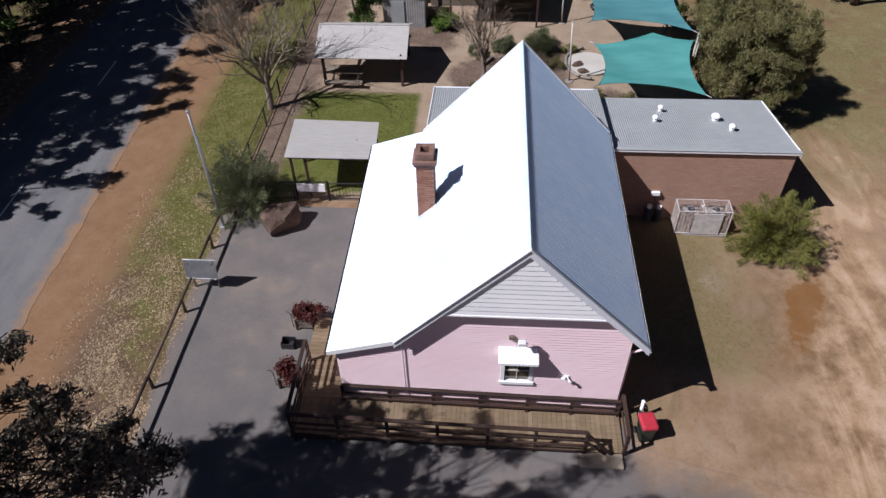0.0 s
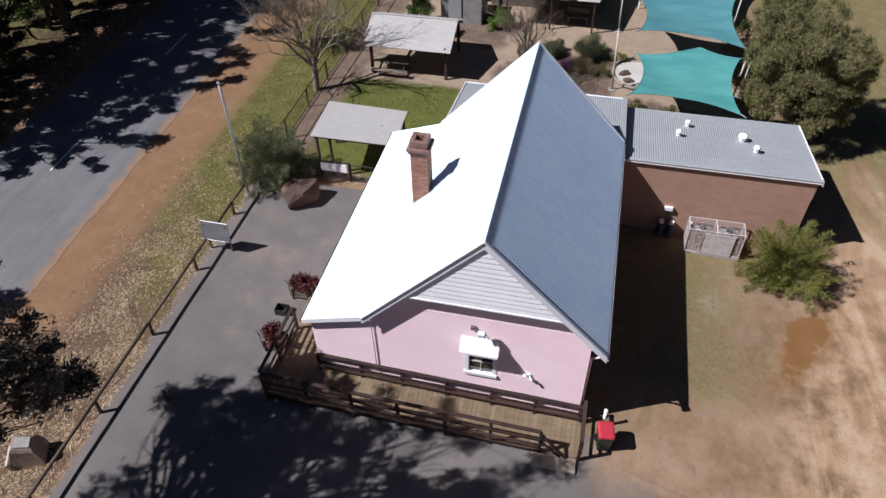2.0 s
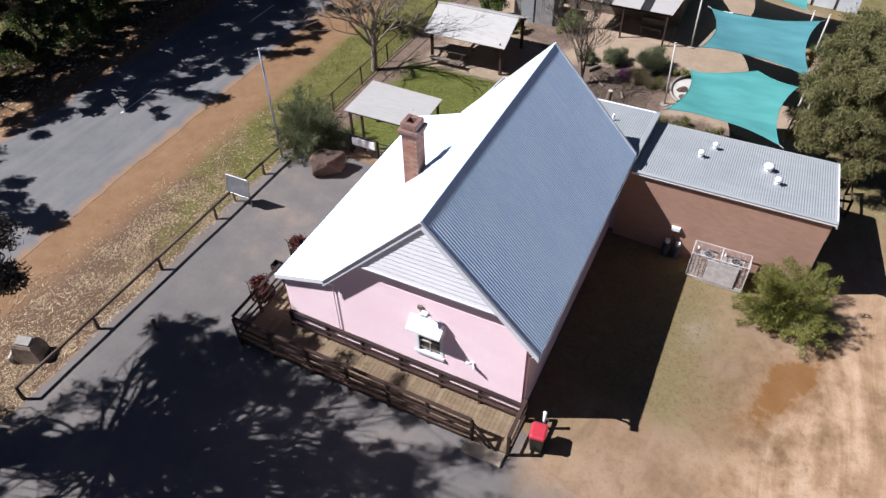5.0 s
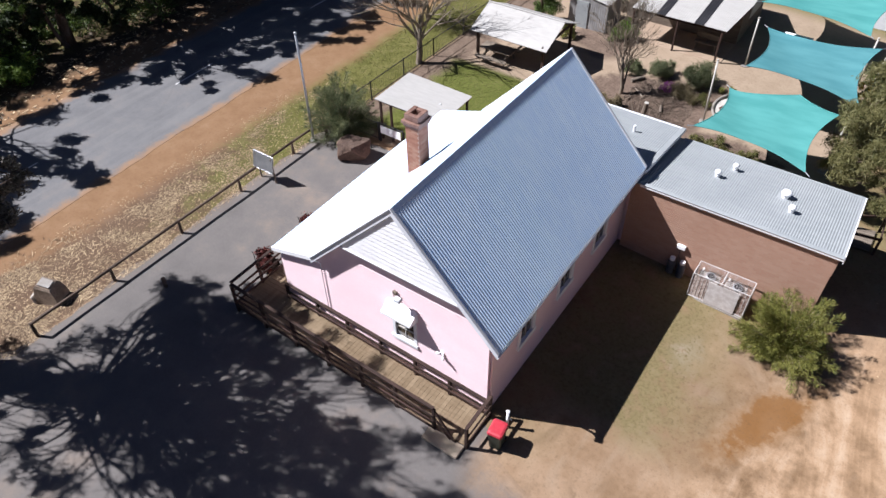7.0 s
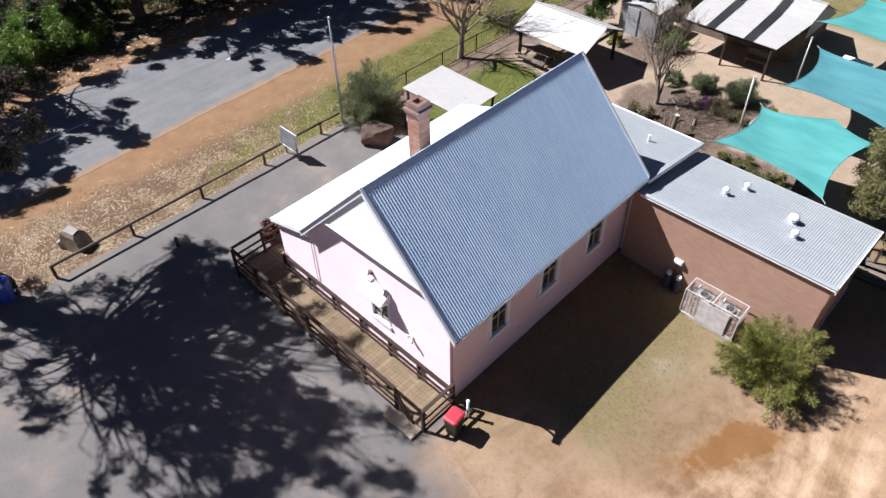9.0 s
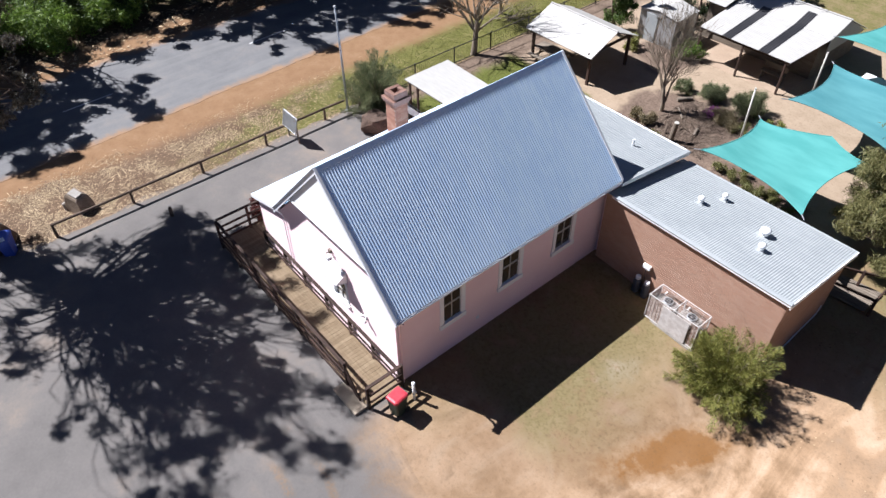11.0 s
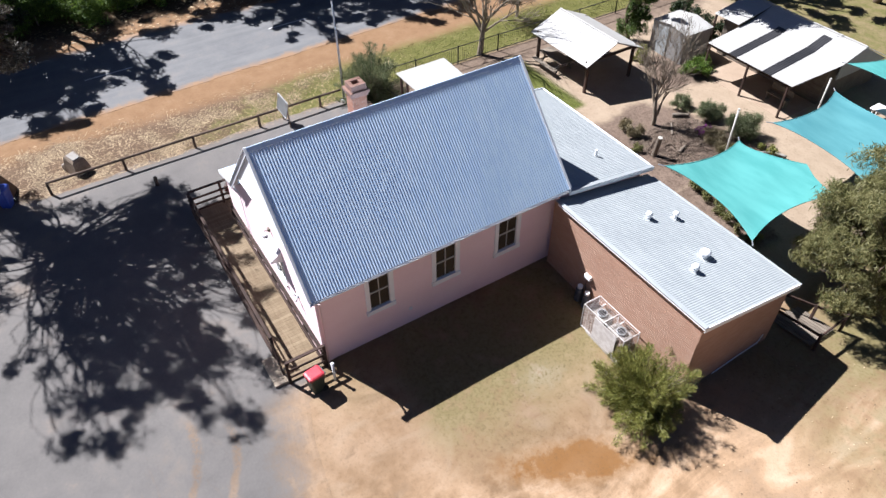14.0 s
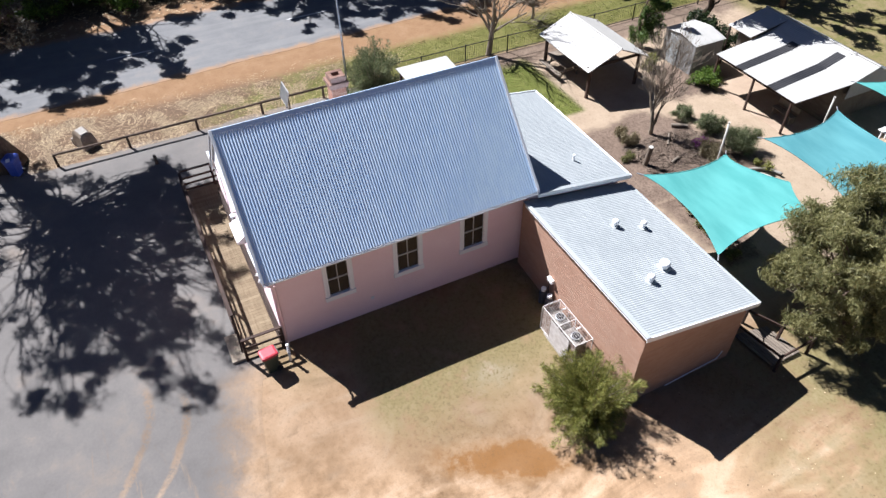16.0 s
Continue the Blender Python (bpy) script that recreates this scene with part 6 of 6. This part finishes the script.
leafy_tree("roadside_tree", (-26.6, 3.4, 0), (-25.6, 3.8, 8.2), cl, list(rng.uniform(0.5, 0.95, 30)), 13000, (0.28, 0.10), M_WOODLEAF, M_BARK, "tall roadside tree leaning out over the bitumen", 0.24, 160, 0.75, 0.35, 2, group="roadside trees")
for i in range(135):
    y = -6 + (i * 0.74 if i < 90 else (i - 90) * 0.5 + 4) + rng.uniform(-0.7, 0.7)
    x = -25.6 - rng.uniform(0, 8.5)
    r = rng.uniform(0.6, 1.25)
    s = thing("undergrowth_shrub", (x, y, gz(x, y)), "dense green undergrowth shrub beneath the trees", "shrub", "undergrowth shrubs")
    cs = [(x + rng.normal() * r * 0.45, y + rng.normal() * r * 0.45, r * rng.uniform(0.35, 0.95)) for _ in range(7)]
    leaves("foliage", s, rng, cs, [r * 0.55] * 7, 900, 0.20, 0.06, M_GREENLEAF if i % 3 else M_WOODLEAF, droop=-0.2)
    st = MB()
    for c in cs:
        st.tube([(x, y, gz(x, y) - 0.05), c], [0.03, 0.008], 5)
    part("stem", st, M_BAREBARK, s, kind="stuff")

for i in range(30):
    x, y = -25.2 - rng.uniform(0, 4.2), 2.5 + i * 0.42 + rng.uniform(-0.6, 0.6)
    r = rng.uniform(0.8, 1.3)
    s = thing("strap_leaf_clump", (x, y, gz(x, y)), "bright green arching strap-leaved clump at the wood's edge", "shrub", "strap-leaved clumps")
    cs = [(x + rng.normal() * r * 0.5, y + rng.normal() * r * 0.5, r * rng.uniform(0.5, 1.15)) for _ in range(9)]
    leaves("foliage", s, rng, cs, [r * 0.6] * 9, 1300, 0.42, 0.05, M_STRAP, droop=-0.5)
    part("stem", MB().tube([(x, y, gz(x, y) - 0.05), (x, y, r * 0.6)], [0.06, 0.03], 6), M_BAREBARK, s, kind="stuff")


def bare_tree(name, base, height, spread, seed, label, r0, levels=5, kids=(4, 3, 3, 3, 2), first=0.3):
    """A leafless tree: a trunk that forks again and again into fine twigs."""
    rng = np.random.default_rng(seed)
    s = thing(name, base, label, "tree")
    trunk, boughs, twigs = MB(), MB(), MB()
    def grow(p, d, L, r, lev):
        p = np.array(p)
        n = 4
        pts, rad = [tuple(p)], [r]
        q, dd = p.copy(), d.copy()
        for i in range(n):
            dd = dd + rng.normal(size=3) * 0.10 + np.array([0, 0, 0.05])
            dd /= np.linalg.norm(dd)
            q = q + dd * L / n
            pts.append(tuple(q))
            rad.append(r * (1 - 0.46 * (i + 1) / n))
        (trunk if lev == 0 else boughs if lev < 3 else twigs).tube(pts, rad, 10 if lev == 0 else 6 if lev < 2 else 4 if lev == 2 else 3, cap=False)
        if lev >= levels:
            return
        for k in range(kids[min(lev, len(kids) - 1)] + (lev == 0)):
            t = rng.uniform(0.35, 1.0) if lev else rng.uniform(first / 0.42 * 0.42, 1.0)
            st = np.array(pts[min(n, max(1, int(round(t * n))))])
            a = rng.normal(size=3)
            a -= dd * (a @ dd)
            a /= np.linalg.norm(a)
            nd = dd * 0.80 + a * spread * rng.uniform(0.5, 1.0)
            nd[2] += 0.10
            nd /= np.linalg.norm(nd)
            grow(st, nd, L * rng.uniform(0.62, 0.88), max(0.0065, rad[-1] * rng.uniform(0.66, 0.9)), lev + 1)
    grow(np.array(base, float) - [0, 0, 0.1], np.array([0.03, 0.02, 1.0]), height * 0.36, r0, 0)
    part("trunk", trunk, M_BAREBARK, s, smooth=True)
    part("bough", boughs, M_BAREBARK, s, kind="stuff")
    part("twig_work", twigs, M_BAREBARK, s, kind="stuff")
    return s


bare_tree("bare_tree", (-10.05, 27.15, 0), 7.2, 0.9, 11, "leafless spreading deciduous tree beside the garden fence", 0.17, 4, (7, 4, 4, 4), 0.2)
bare_tree("small_bare_tree", (-0.27, 30.2, 0), 4.9, 0.52, 14, "slender leafless young tree in the garden bed", 0.11, 6, (8, 3, 3, 3, 2, 2), 0.25)
bare_tree("bare_tree", (-12.6, 31.5, 0), 4.4, 0.75, 17, "low leafless reddish tree on the road verge", 0.10, 6, (7, 4, 4, 3, 3, 2), 0.15)
bare_tree("bare_tree", (-13.3, 38.0, 0), 5.0, 0.7, 19, "leafless tree on the grass verge", 0.12, 6, (5, 3, 3, 3, 2, 2))


def shrub(name, x, y, r, h, n, leaf, material, label, seed, m=12, droop=0.0, flat=1.0, stems=M_BAREBARK, group="garden shrubs"):
    rg = np.random.default_rng(seed)
    z = gz(x, y)
    s = thing(name, (x, y, z), label, "shrub", group)
    cs, rs = [], []
    for k in range(m):
        a, d = rg.uniform(0, 2 * math.pi), r * math.sqrt(rg.uniform(0, 0.62))
        cs.append((x + d * math.cos(a), y + d * math.sin(a), z + h * rg.uniform(0.28, 0.86) * (1 - 0.45 * (d / r) ** 2)))
        rs.append(r * rg.uniform(0.28, 0.42))
    leaves("foliage", s, rg, cs, rs, n, leaf[0], leaf[1], material, droop=droop, flat=flat)
    st = MB()
    for c in cs:
        st.tube(bent((x + rg.normal() * 0.05, y + rg.normal() * 0.05, z - 0.05), c, rg, 3, 0.1), [0.028 * r, 0.022 * r, 0.015 * r, 0.006], 5)
    part("stem", st, stems, s, kind="stuff")
    return s


# bottlebrush beside the cage and the big tree at the corner of the annex
def feathery(name, x, y, r, h, n, leaf, material, label, seed, branches=70, group="", sweep=0.25, low=0.0):
    """A shrub of many thin boughs that arch out from the base, with fine leaves along each."""
    rg = np.random.default_rng(seed)
    z = gz(x, y)
    s = thing(name, (x, y, z), label, "shrub", group)
    base = np.array([x, y, z])
    st = MB()
    B, T = [], []
    for k in range(branches):
        a, el = rg.uniform(0, 2 * math.pi), math.asin(min(1, rg.uniform(low, 1.0)))
        q = rg.uniform(0.62, 1.08) if k % 3 else rg.uniform(0.35, 0.7)
        tip = base + np.array([math.cos(a) * math.cos(el) * r, math.sin(a) * math.cos(el) * r, 0.15 + math.sin(el) * h]) * q
        ctl = base + (tip - base) * 0.5 + np.array([0, 0, h * 0.16]) + rg.normal(size=3) * r * 0.05
        tt = np.linspace(0, 1, 7)[:, None]
        c = (1 - tt) ** 2 * base + 2 * tt * (1 - tt) * ctl + tt ** 2 * tip
        st.tube([tuple(p) for p in c[:6]], [0.022, 0.02, 0.016, 0.012, 0.008, 0.004], 4, cap=False)
        B.append(c)
    B = np.array(B)
    k = rg.integers(0, branches, n)
    t = 0.30 + 0.72 * rg.random(n) ** 0.7
    f = np.clip(t, 0, 0.9999) * 6
    i = f.astype(int)
    u = (f - i)[:, None]
    p = B[k, i] * (1 - u) + B[k, i + 1] * u
    d = B[k, i + 1] - B[k, i]
    d /= np.linalg.norm(d, axis=1, keepdims=True)
    side = rg.normal(size=(n, 3))
    side -= d * np.sum(side * d, 1, keepdims=True)
    side /= np.linalg.norm(side, axis=1, keepdims=True)
    L = leaf[0] * rg.uniform(0.6, 1.4, (n, 1))
    W = leaf[1] * rg.uniform(0.7, 1.3, (n, 1))
    off = rg.random((n, 1)) ** 1.6 * sweep * (1.15 - t[:, None]) * r
    p = p + side * off
    g = d * 0.8 + side * rg.uniform(0.2, 0.9, (n, 1))
    g /= np.linalg.norm(g, axis=1, keepdims=True)
    b = np.cross(g, rg.normal(size=(n, 3)))
    b /= np.linalg.norm(b, axis=1, keepdims=True)
    v = np.stack([p, p + g * L * 0.4 + b * W / 2, p + g * L, p + g * L * 0.4 - b * W / 2], 1)
    v[:, :, 2] = np.maximum(v[:, :, 2], z + 0.03)
    part("foliage", np_mesh("foliage", v.reshape(-1, 3) - base, np.arange(n * 4).reshape(-1, 4)), material, s)["kind"] = "stuff"
    part("stem", st, M_BAREBARK, s, kind="stuff")
    return s


feathery("bottlebrush_bush", 10.55, 19.12, 1.72, 2.25, 56000, (0.13, 0.014), M_BUSHLEAF, "bushy olive-green bottlebrush beside the brick annex", 41, 170, sweep=0.35)
rng = np.random.default_rng(55)
et = scatter(rng, 92, (11.55, 28.4), (2.15, 2.0), 1.35, 4.7)
leafy_tree("peppermint_tree", (12.0, 28.6, -0.42), (11.8, 28.5, 3.2), et, list(rng.uniform(0.7, 1.15, 92) * 0.8), 130000, (0.23, 0.024), M_PEPPERLEAF, M_BARK,
           "dense drooping peppermint tree behind the annex", 0.2, 57, 0.85, 1.1, 3)
et = scatter(rng, 44, (11.4, 33.4), (1.3, 1.9), 0.9, 3.6)
leafy_tree("peppermint_tree", (11.5, 33.4, -0.42), (11.5, 33.3, 2.6), et, list(rng.uniform(0.7, 1.1, 44) * 0.75), 50000, (0.23, 0.024), M_PEPPERLEAF, M_BARK,
           "dense drooping peppermint tree by the play area", 0.2, 58, 0.85, 0.75, 3)
shrub("wattle_shrub", 10.0, 36.2, 0.8, 1.9, 2200, (0.12, 0.03), M_GREENLEAF, "green wattle shrub with yellow blossom", 61)
w = shrub("wattle_blossom", 9.35, 35.5, 0.45, 2.1, 1500, (0.06, 0.05), M_YELLOW, "wattle branch covered in yellow blossom", 62, 6)
feathery("feathery_shrub", -9.15, 20.25, 1.75, 2.6, 44000, (0.15, 0.015), M_GREYLEAF, "feathery dark green shrub beside the lamp pole", 63, 150, "garden shrubs", 0.35)
shrub("rosemary_shrub", 2.6, 32.95, 0.92, 1.0, 30000, (0.07, 0.013), M_GREYLEAF, "rounded grey-green shrub in the garden bed", 64, 22, -0.5)
shrub("rosemary_shrub", 0.75, 32.75, 0.68, 0.75, 24000, (0.07, 0.013), M_GREYLEAF, "rounded olive-green shrub in the garden bed", 65, 20, -0.5)
shrub("rosemary_shrub", -0.55, 32.3, 0.55, 0.6, 12000, (0.06, 0.013), M_GREYLEAF, "small grey-green shrub by the path", 66, 14, -0.5)
shrub("lavender_shrub", 1.5, 31.6, 0.5, 0.45, 1100, (0.05, 0.025), M_PURPLE, "low shrub with bright purple flowers", 67, 9, -0.3)
shrub("straw_tussock", 2.4, 31.3, 0.7, 0.7, 3200, (0.36, 0.012), M_DRYBLADE, "dry straw-coloured grass tussock", 68, 8, -0.9)
shrub("straw_tussock", -0.3, 28.9, 0.62, 0.55, 3000, (0.34, 0.012), M_DRYBLADE, "low straw and green grass tussock", 69, 8, -0.9)
shrub("straw_tussock", 0.9, 28.0, 0.4, 0.4, 800, (0.28, 0.012), M_BLADE, "low straw and green grass tussock", 70, 6, -0.9)
shrub("straw_tussock", 3.3, 31.2, 0.5, 0.55, 900, (0.30, 0.012), M_BLADE, "dry straw-coloured grass tussock", 71, 7, -0.9)
shrub("leafy_shrub", -2.4, 35.3, 0.85, 0.85, 5200, (0.12, 0.04), M_STRAP, "leafy mid-green shrub before the shed", 72, 12, -0.1)
shrub("leafy_shrub", -4.9, 34.0, 0.6, 0.8, 1400, (0.13, 0.045), M_BUSHLEAF, "straggly olive shrub beside the shed", 73, 9, -0.1)
shrub("leafy_shrub", 4.0, 32.9, 0.45, 0.5, 900, (0.10, 0.03), M_BUSHLEAF, "small olive shrub beside the sandpit", 74, 7, -0.1)
for i, (x, y) in enumerate(((4.2, 28.3), (4.9, 28.15), (5.6, 28.1), (6.2, 28.05), (6.8, 28.0), (7.3, 27.9), (5.2, 28.6), (6.5, 28.5))):
    shrub("edge_tussock", x, y, 0.42, 0.45, 700, (0.26, 0.014), M_BLADE, "green and yellow grass clump behind the annex", 80 + i, 6, -0.8)
# shrubs added to darken the ground behind the shed, where shade lies
for i, (x, y, r, h) in enumerate(((-5.3, 38.3, 1.0, 1.7), (-4.2, 38.9, 0.9, 1.5), (-6.4, 38.0, 0.9, 1.9))):
    shrub("dark_shrub", x, y, r, h, 4200, (0.15, 0.05), M_WOODLEAF, "dark shrub added to stand for the shadowy ground behind the shed", 130 + i, 12, -0.1)
# conifer by the shed and shade tree over the rear building
rng = np.random.default_rng(91)
cf = [(-6.75 + rng.normal() * 0.28, 34.9 + rng.normal() * 0.28, z) for z in np.linspace(0.6, 3.9, 18)]
leafy_tree("narrow_evergreen", (-6.75, 34.9, -0.1), (-6.75, 34.9, 3.6), cf, [0.66 - 0.02 * i for i in range(18)], 17000, (0.13, 0.04), M_GREENLEAF, M_BARK, "narrow upright green tree beside the shed", 0.10, 92, 1.1, -0.4, 2)
dk = scatter(rng, 24, (-5.7, 37.9), (1.7, 1.3), 6.2, 8.2) + scatter(rng, 22, (-3.7, 39.2), (2.0, 0.8), 6.3, 8.0)
leafy_tree("shade_tree", (-6.9, 38.6, -0.1), (-5.6, 38.4, 5.8), dk, list(rng.uniform(0.55, 0.9, 46)), 30000, (0.2, 0.07), M_WOODLEAF, M_BARK, "dark leafy tree shading the rear building", 0.22, 93, 0.75, 0.3, 3)
for i, (x, y, h) in enumerate(((-7.2, 45.6, 6.5), (-2.5, 50.5, 6.5), (4.5, 53.5, 7.5), (10.5, 51.0, 6.0), (-12.0, 44.5, 7.0), (-12.5, 50.5, 7.0), (16.5, 46.0, 6.5), (20.5, 39.5, 5.5))):
    cl = scatter(rng, 14, (x, y), (2.4, 2.4), h * 0.35, h)
    leafy_tree("paddock_tree", (x, y, -0.1), (x + 0.3, y, h * 0.75), cl, list(rng.uniform(0.8, 1.2, 14)), 9000, (0.26, 0.09), M_WOODLEAF, M_BARK, "dark leafy tree beyond the play area", 0.2, 200 + i, 0.75, 0.3, 2, group="paddock trees")


# ---- sandpit, logs, play things ----
s = thing("sandpit", (4.9, 31.6, 0), "curved pale concrete sandpit edge with sand", "sandpit")
ring = [(4.95 + 1.15 * math.cos(a), 31.7 + 1.5 * math.sin(a), 0.06) for a in [math.pi * 0.55 + math.pi * 0.95 * i / 26 for i in range(27)]]
part("kerb", MB().tube(ring, 0.07, 8), M_CONCRETE, s, smooth=True)
part("sand", MB().lathe((4.95, 31.7, -0.05), [(1.1, 0.0), (1.1, 0.075)], 28), M_CREAM, s, "pale sand")
rock("garden_rock", 4.35, 31.5, (0.28, 0.22, 0.18), 21, M_ROCK, "dark stone in the sandpit", 0.3, 3)
rock("garden_rock", 4.6, 30.9, (0.24, 0.30, 0.16), 22, M_ROCK, "dark stone in the sandpit", 1.3, 3)
for i, (x, y, a, L, r) in enumerate(((-0.05, 31.7, 1.0, 0.75, 0.10), (0.5, 30.6, 2.4, 0.9, 0.05), (1.9, 29.8, 1.9, 0.6, 0.07))):
    d = Vector((math.cos(a), math.sin(a), 0)) * L / 2
    c = Vector((x, y, gz(x, y) + r * 0.8))
    solid("log", MB().tube([c - d, c + Vector((0, 0, 0.02)), c + d], [r, r * 0.95, r * 0.85], 9), M_GREYWOOD, (x, y, gz(x, y)), "weathered log lying in the mulch bed", "log", "garden logs")
s = thing("timber_stump", (1.5, 28.5, 0), "pale sawn upright timber stump", "stump")
part("trunk", MB().tube([(1.5, 28.5, -0.08), (1.58, 28.54, 0.95)], [0.12, 0.11], 10), M_GREYWOOD, s)
part("sawn_top", MB().tube([(1.58, 28.54, 0.95), (1.582, 28.54, 0.965)], [0.108, 0.10], 10), M_CREAM, s)
s = thing("leaning_paling", (-2.95, 22.4, 0), "rusty upright paling at the corner of the wing", "paling")
part("plank", MB().beam((-2.9, 22.3, -0.05), (-3.05, 22.35, 0.85), 0.16, 0.03), M_GREYWOOD, s)
s = thing("play_table", (5.4, 39.2, 0), "white play table beneath the far sail", "table")
part("tabletop", MB().cbox(4.7, 6.1, 38.9, 39.6, 0.5, 0.56, 0.02), M_WHITE, s)
for x in (4.8, 5.95):
    for y in (39.0, 39.45):
        part("leg", MB().cbox(x, x + 0.06, y, y + 0.06, -0.1, 0.5, 0.01), M_WHITE, s)
s = thing("tyre_swing", (5.9, 37.9, 0.3), "black tyre lying by the play table", "tyre")
part("tyre", MB().tube([(5.9 + 0.28 * math.cos(2 * math.pi * i / 20), 37.9 + 0.28 * math.sin(2 * math.pi * i / 20), 0.08) for i in range(21)], 0.10, 8, cap=False), M_BLACK, s, smooth=True)
# back boundary: pale panel fence and dark paling fence
s = thing("boundary_fence", (5.0, 44.5, 0), "pale panel fence behind the play area", "fence")
for i in range(6):
    x = 4.0 + i * 1.25
    part("panel", MB().cbox(x, x + 1.2, 44.4, 44.44, gz(x, 44) - 0.05, gz(x, 44) + 1.25, 0.01), M_TRIM, s)
    part("post", MB().cbox(x - 0.03, x + 0.03, 44.36, 44.48, gz(x, 44) - 0.1, gz(x, 44) + 1.35, 0.01), M_DARKWOOD, s)
s = thing("paling_fence", (0, 57, 0), "brown timber paling fence at the far boundary", "fence")
for i in range(150):
    x = -9.4 + i * 0.16
    part("paling", MB().box(x, x + 0.15, 56.0, 56.025, gz(x, 56) - 0.05, gz(x, 56) + 1.5 + 0.04 * math.sin(i * 2.3)), M_DARKWOOD, s)
for z in (0.35, 1.2):
    part("rail", MB().beam((-9.4, 56.06, z), (14.6, 56.06, z - 0.3), 0.05, 0.08), M_DARKWOOD, s)


# ---- loose cover: leaf litter, grass, gravel ----
def litter(name, n, seed, xr, yr, size, material, label, keep=None, lift=0.008, tilt=0.08):
    rg = np.random.default_rng(seed)
    x, y = rg.uniform(*xr, n), rg.uniform(*yr, n)
    if keep is not None:
        k = keep(x, y, rg)
        x, y = x[k], y[k]
    n = len(x)
    z = np.array([gz(a, b) for a, b in zip(x, y)]) + lift
    a = rg.uniform(0, 2 * math.pi, n)
    L, W = size[0] * rg.uniform(0.5, 1.5, n), size[1] * rg.uniform(0.6, 1.4, n)
    d = np.stack([np.cos(a), np.sin(a), rg.normal(size=n) * tilt], 1) * (L / 2)[:, None]
    e = np.stack([-np.sin(a), np.cos(a), rg.normal(size=n) * tilt], 1) * (W / 2)[:, None]
    p = np.stack([x, y, z + np.abs(d[:, 2]) + np.abs(e[:, 2])], 1)
    v = np.stack([p - d, p + e, p + d, p - e], 1).reshape(-1, 3)
    me = np_mesh(name, v, np.arange(n * 4).reshape(-1, 4))
    return solid(name, me, material, (0, 0, 0), label, category="ground cover", kind="stuff")


litter("leaf_litter", 120000, 1, (-13.9, -9.85), (2.5, 24.0), (0.085, 0.022), M_STRAW, "pale dry bark strips and gum leaves on the verge",
       lambda x, y, g: (g.random(len(x)) < np.clip(1.2 - (y - 7) / 16, 0.10, 1) * np.array([0.15 + 0.85 * smooth(-0.15, 0.35, noise.noise((a * 0.8, b * 0.8, 5))) for a, b in zip(x, y)])) & ((x > -12.9 - 0.9 * np.clip((9 - y) / 3, 0, 1)) | (g.random(len(x)) < 0.15)))
litter("leaf_litter", 900, 2, (-14.2, -9.0), (2.0, 9.5), (0.26, 0.03), M_STRAW, "long pale bark strips under the gum tree", lambda x, y, g: (x < -10.0) & (g.random(len(x)) < np.clip((x + 16.5) / 4, 0.05, 1)))
litter("fallen_leaves", 2500, 3, (-25.8, -22.4), (0, 45), (0.24, 0.09), M_STRAW, "fallen leaves along the far road edge")
# dark sticks added to imitate the bare tree's twig shadow on the bed
litter("fallen_sticks", 150, 6, (0.1, 2.3), (28.4, 31.2), (0.75, 0.05), M_MULCH, "dark sticks standing in for the bare tree's shadow on the bed", tilt=0.12)
litter("garden_mulch", 5200, 4, (0.0, 3.2), (28.3, 32.4), (0.14, 0.045), M_MULCH, "bark mulch in the garden bed", lambda x, y, g: (y - 0.35 * x < 32.0) & (g.random(len(x)) < 0.6))


def grass(name, n, seed, xr, yr, h, material, label, keep=None):
    rg = np.random.default_rng(seed)
    x, y = rg.uniform(*xr, n), rg.uniform(*yr, n)
    if keep is not None:
        k = keep(x, y, rg)
        x, y = x[k], y[k]
    n = len(x)
    z = np.array([gz(a, b) for a, b in zip(x, y)])
    a = rg.uniform(0, 2 * math.pi, n)
    H = h * rg.uniform(0.5, 1.4, n)
    w = 0.018 * rg.uniform(0.7, 1.6, n)
    p = np.stack([x, y, z], 1)
    e = np.stack([np.cos(a), np.sin(a), np.zeros(n)], 1)
    lean = np.stack([rg.normal(size=n) * 0.5, rg.normal(size=n) * 0.5, np.ones(n)], 1) * H[:, None]
    v = np.stack([p - e * w[:, None], p + e * w[:, None], p + lean + e * w[:, None] * 0.2, p + lean - e * w[:, None] * 0.2], 1).reshape(-1, 3)
    return solid(name, np_mesh(name, v, np.arange(n * 4).reshape(-1, 4)), material, (0, 0, 0), label, category="grass", kind="stuff")


grass("verge_grass", 16000, 11, (-13.0, -9.8), (13, 46), 0.025, M_BLADE, "short green and yellow grass on the verge", lambda x, y, g: g.random(len(x)) < np.clip((y - 12) / 12, 0.05, 1))
grass("lawn", 12000, 12, (-8.8, -3.2), (21.1, 28.7), 0.02, M_BLADE, "short mown garden lawn")
litter("pale_pebbles", 450, 5, (9.5, 17.0), (19.0, 28.5), (0.05, 0.035), M_STRAW, "scattered pale stones on the dry ground", lambda x, y, g: (x > 11.2) & (g.random(len(x)) < 0.7))
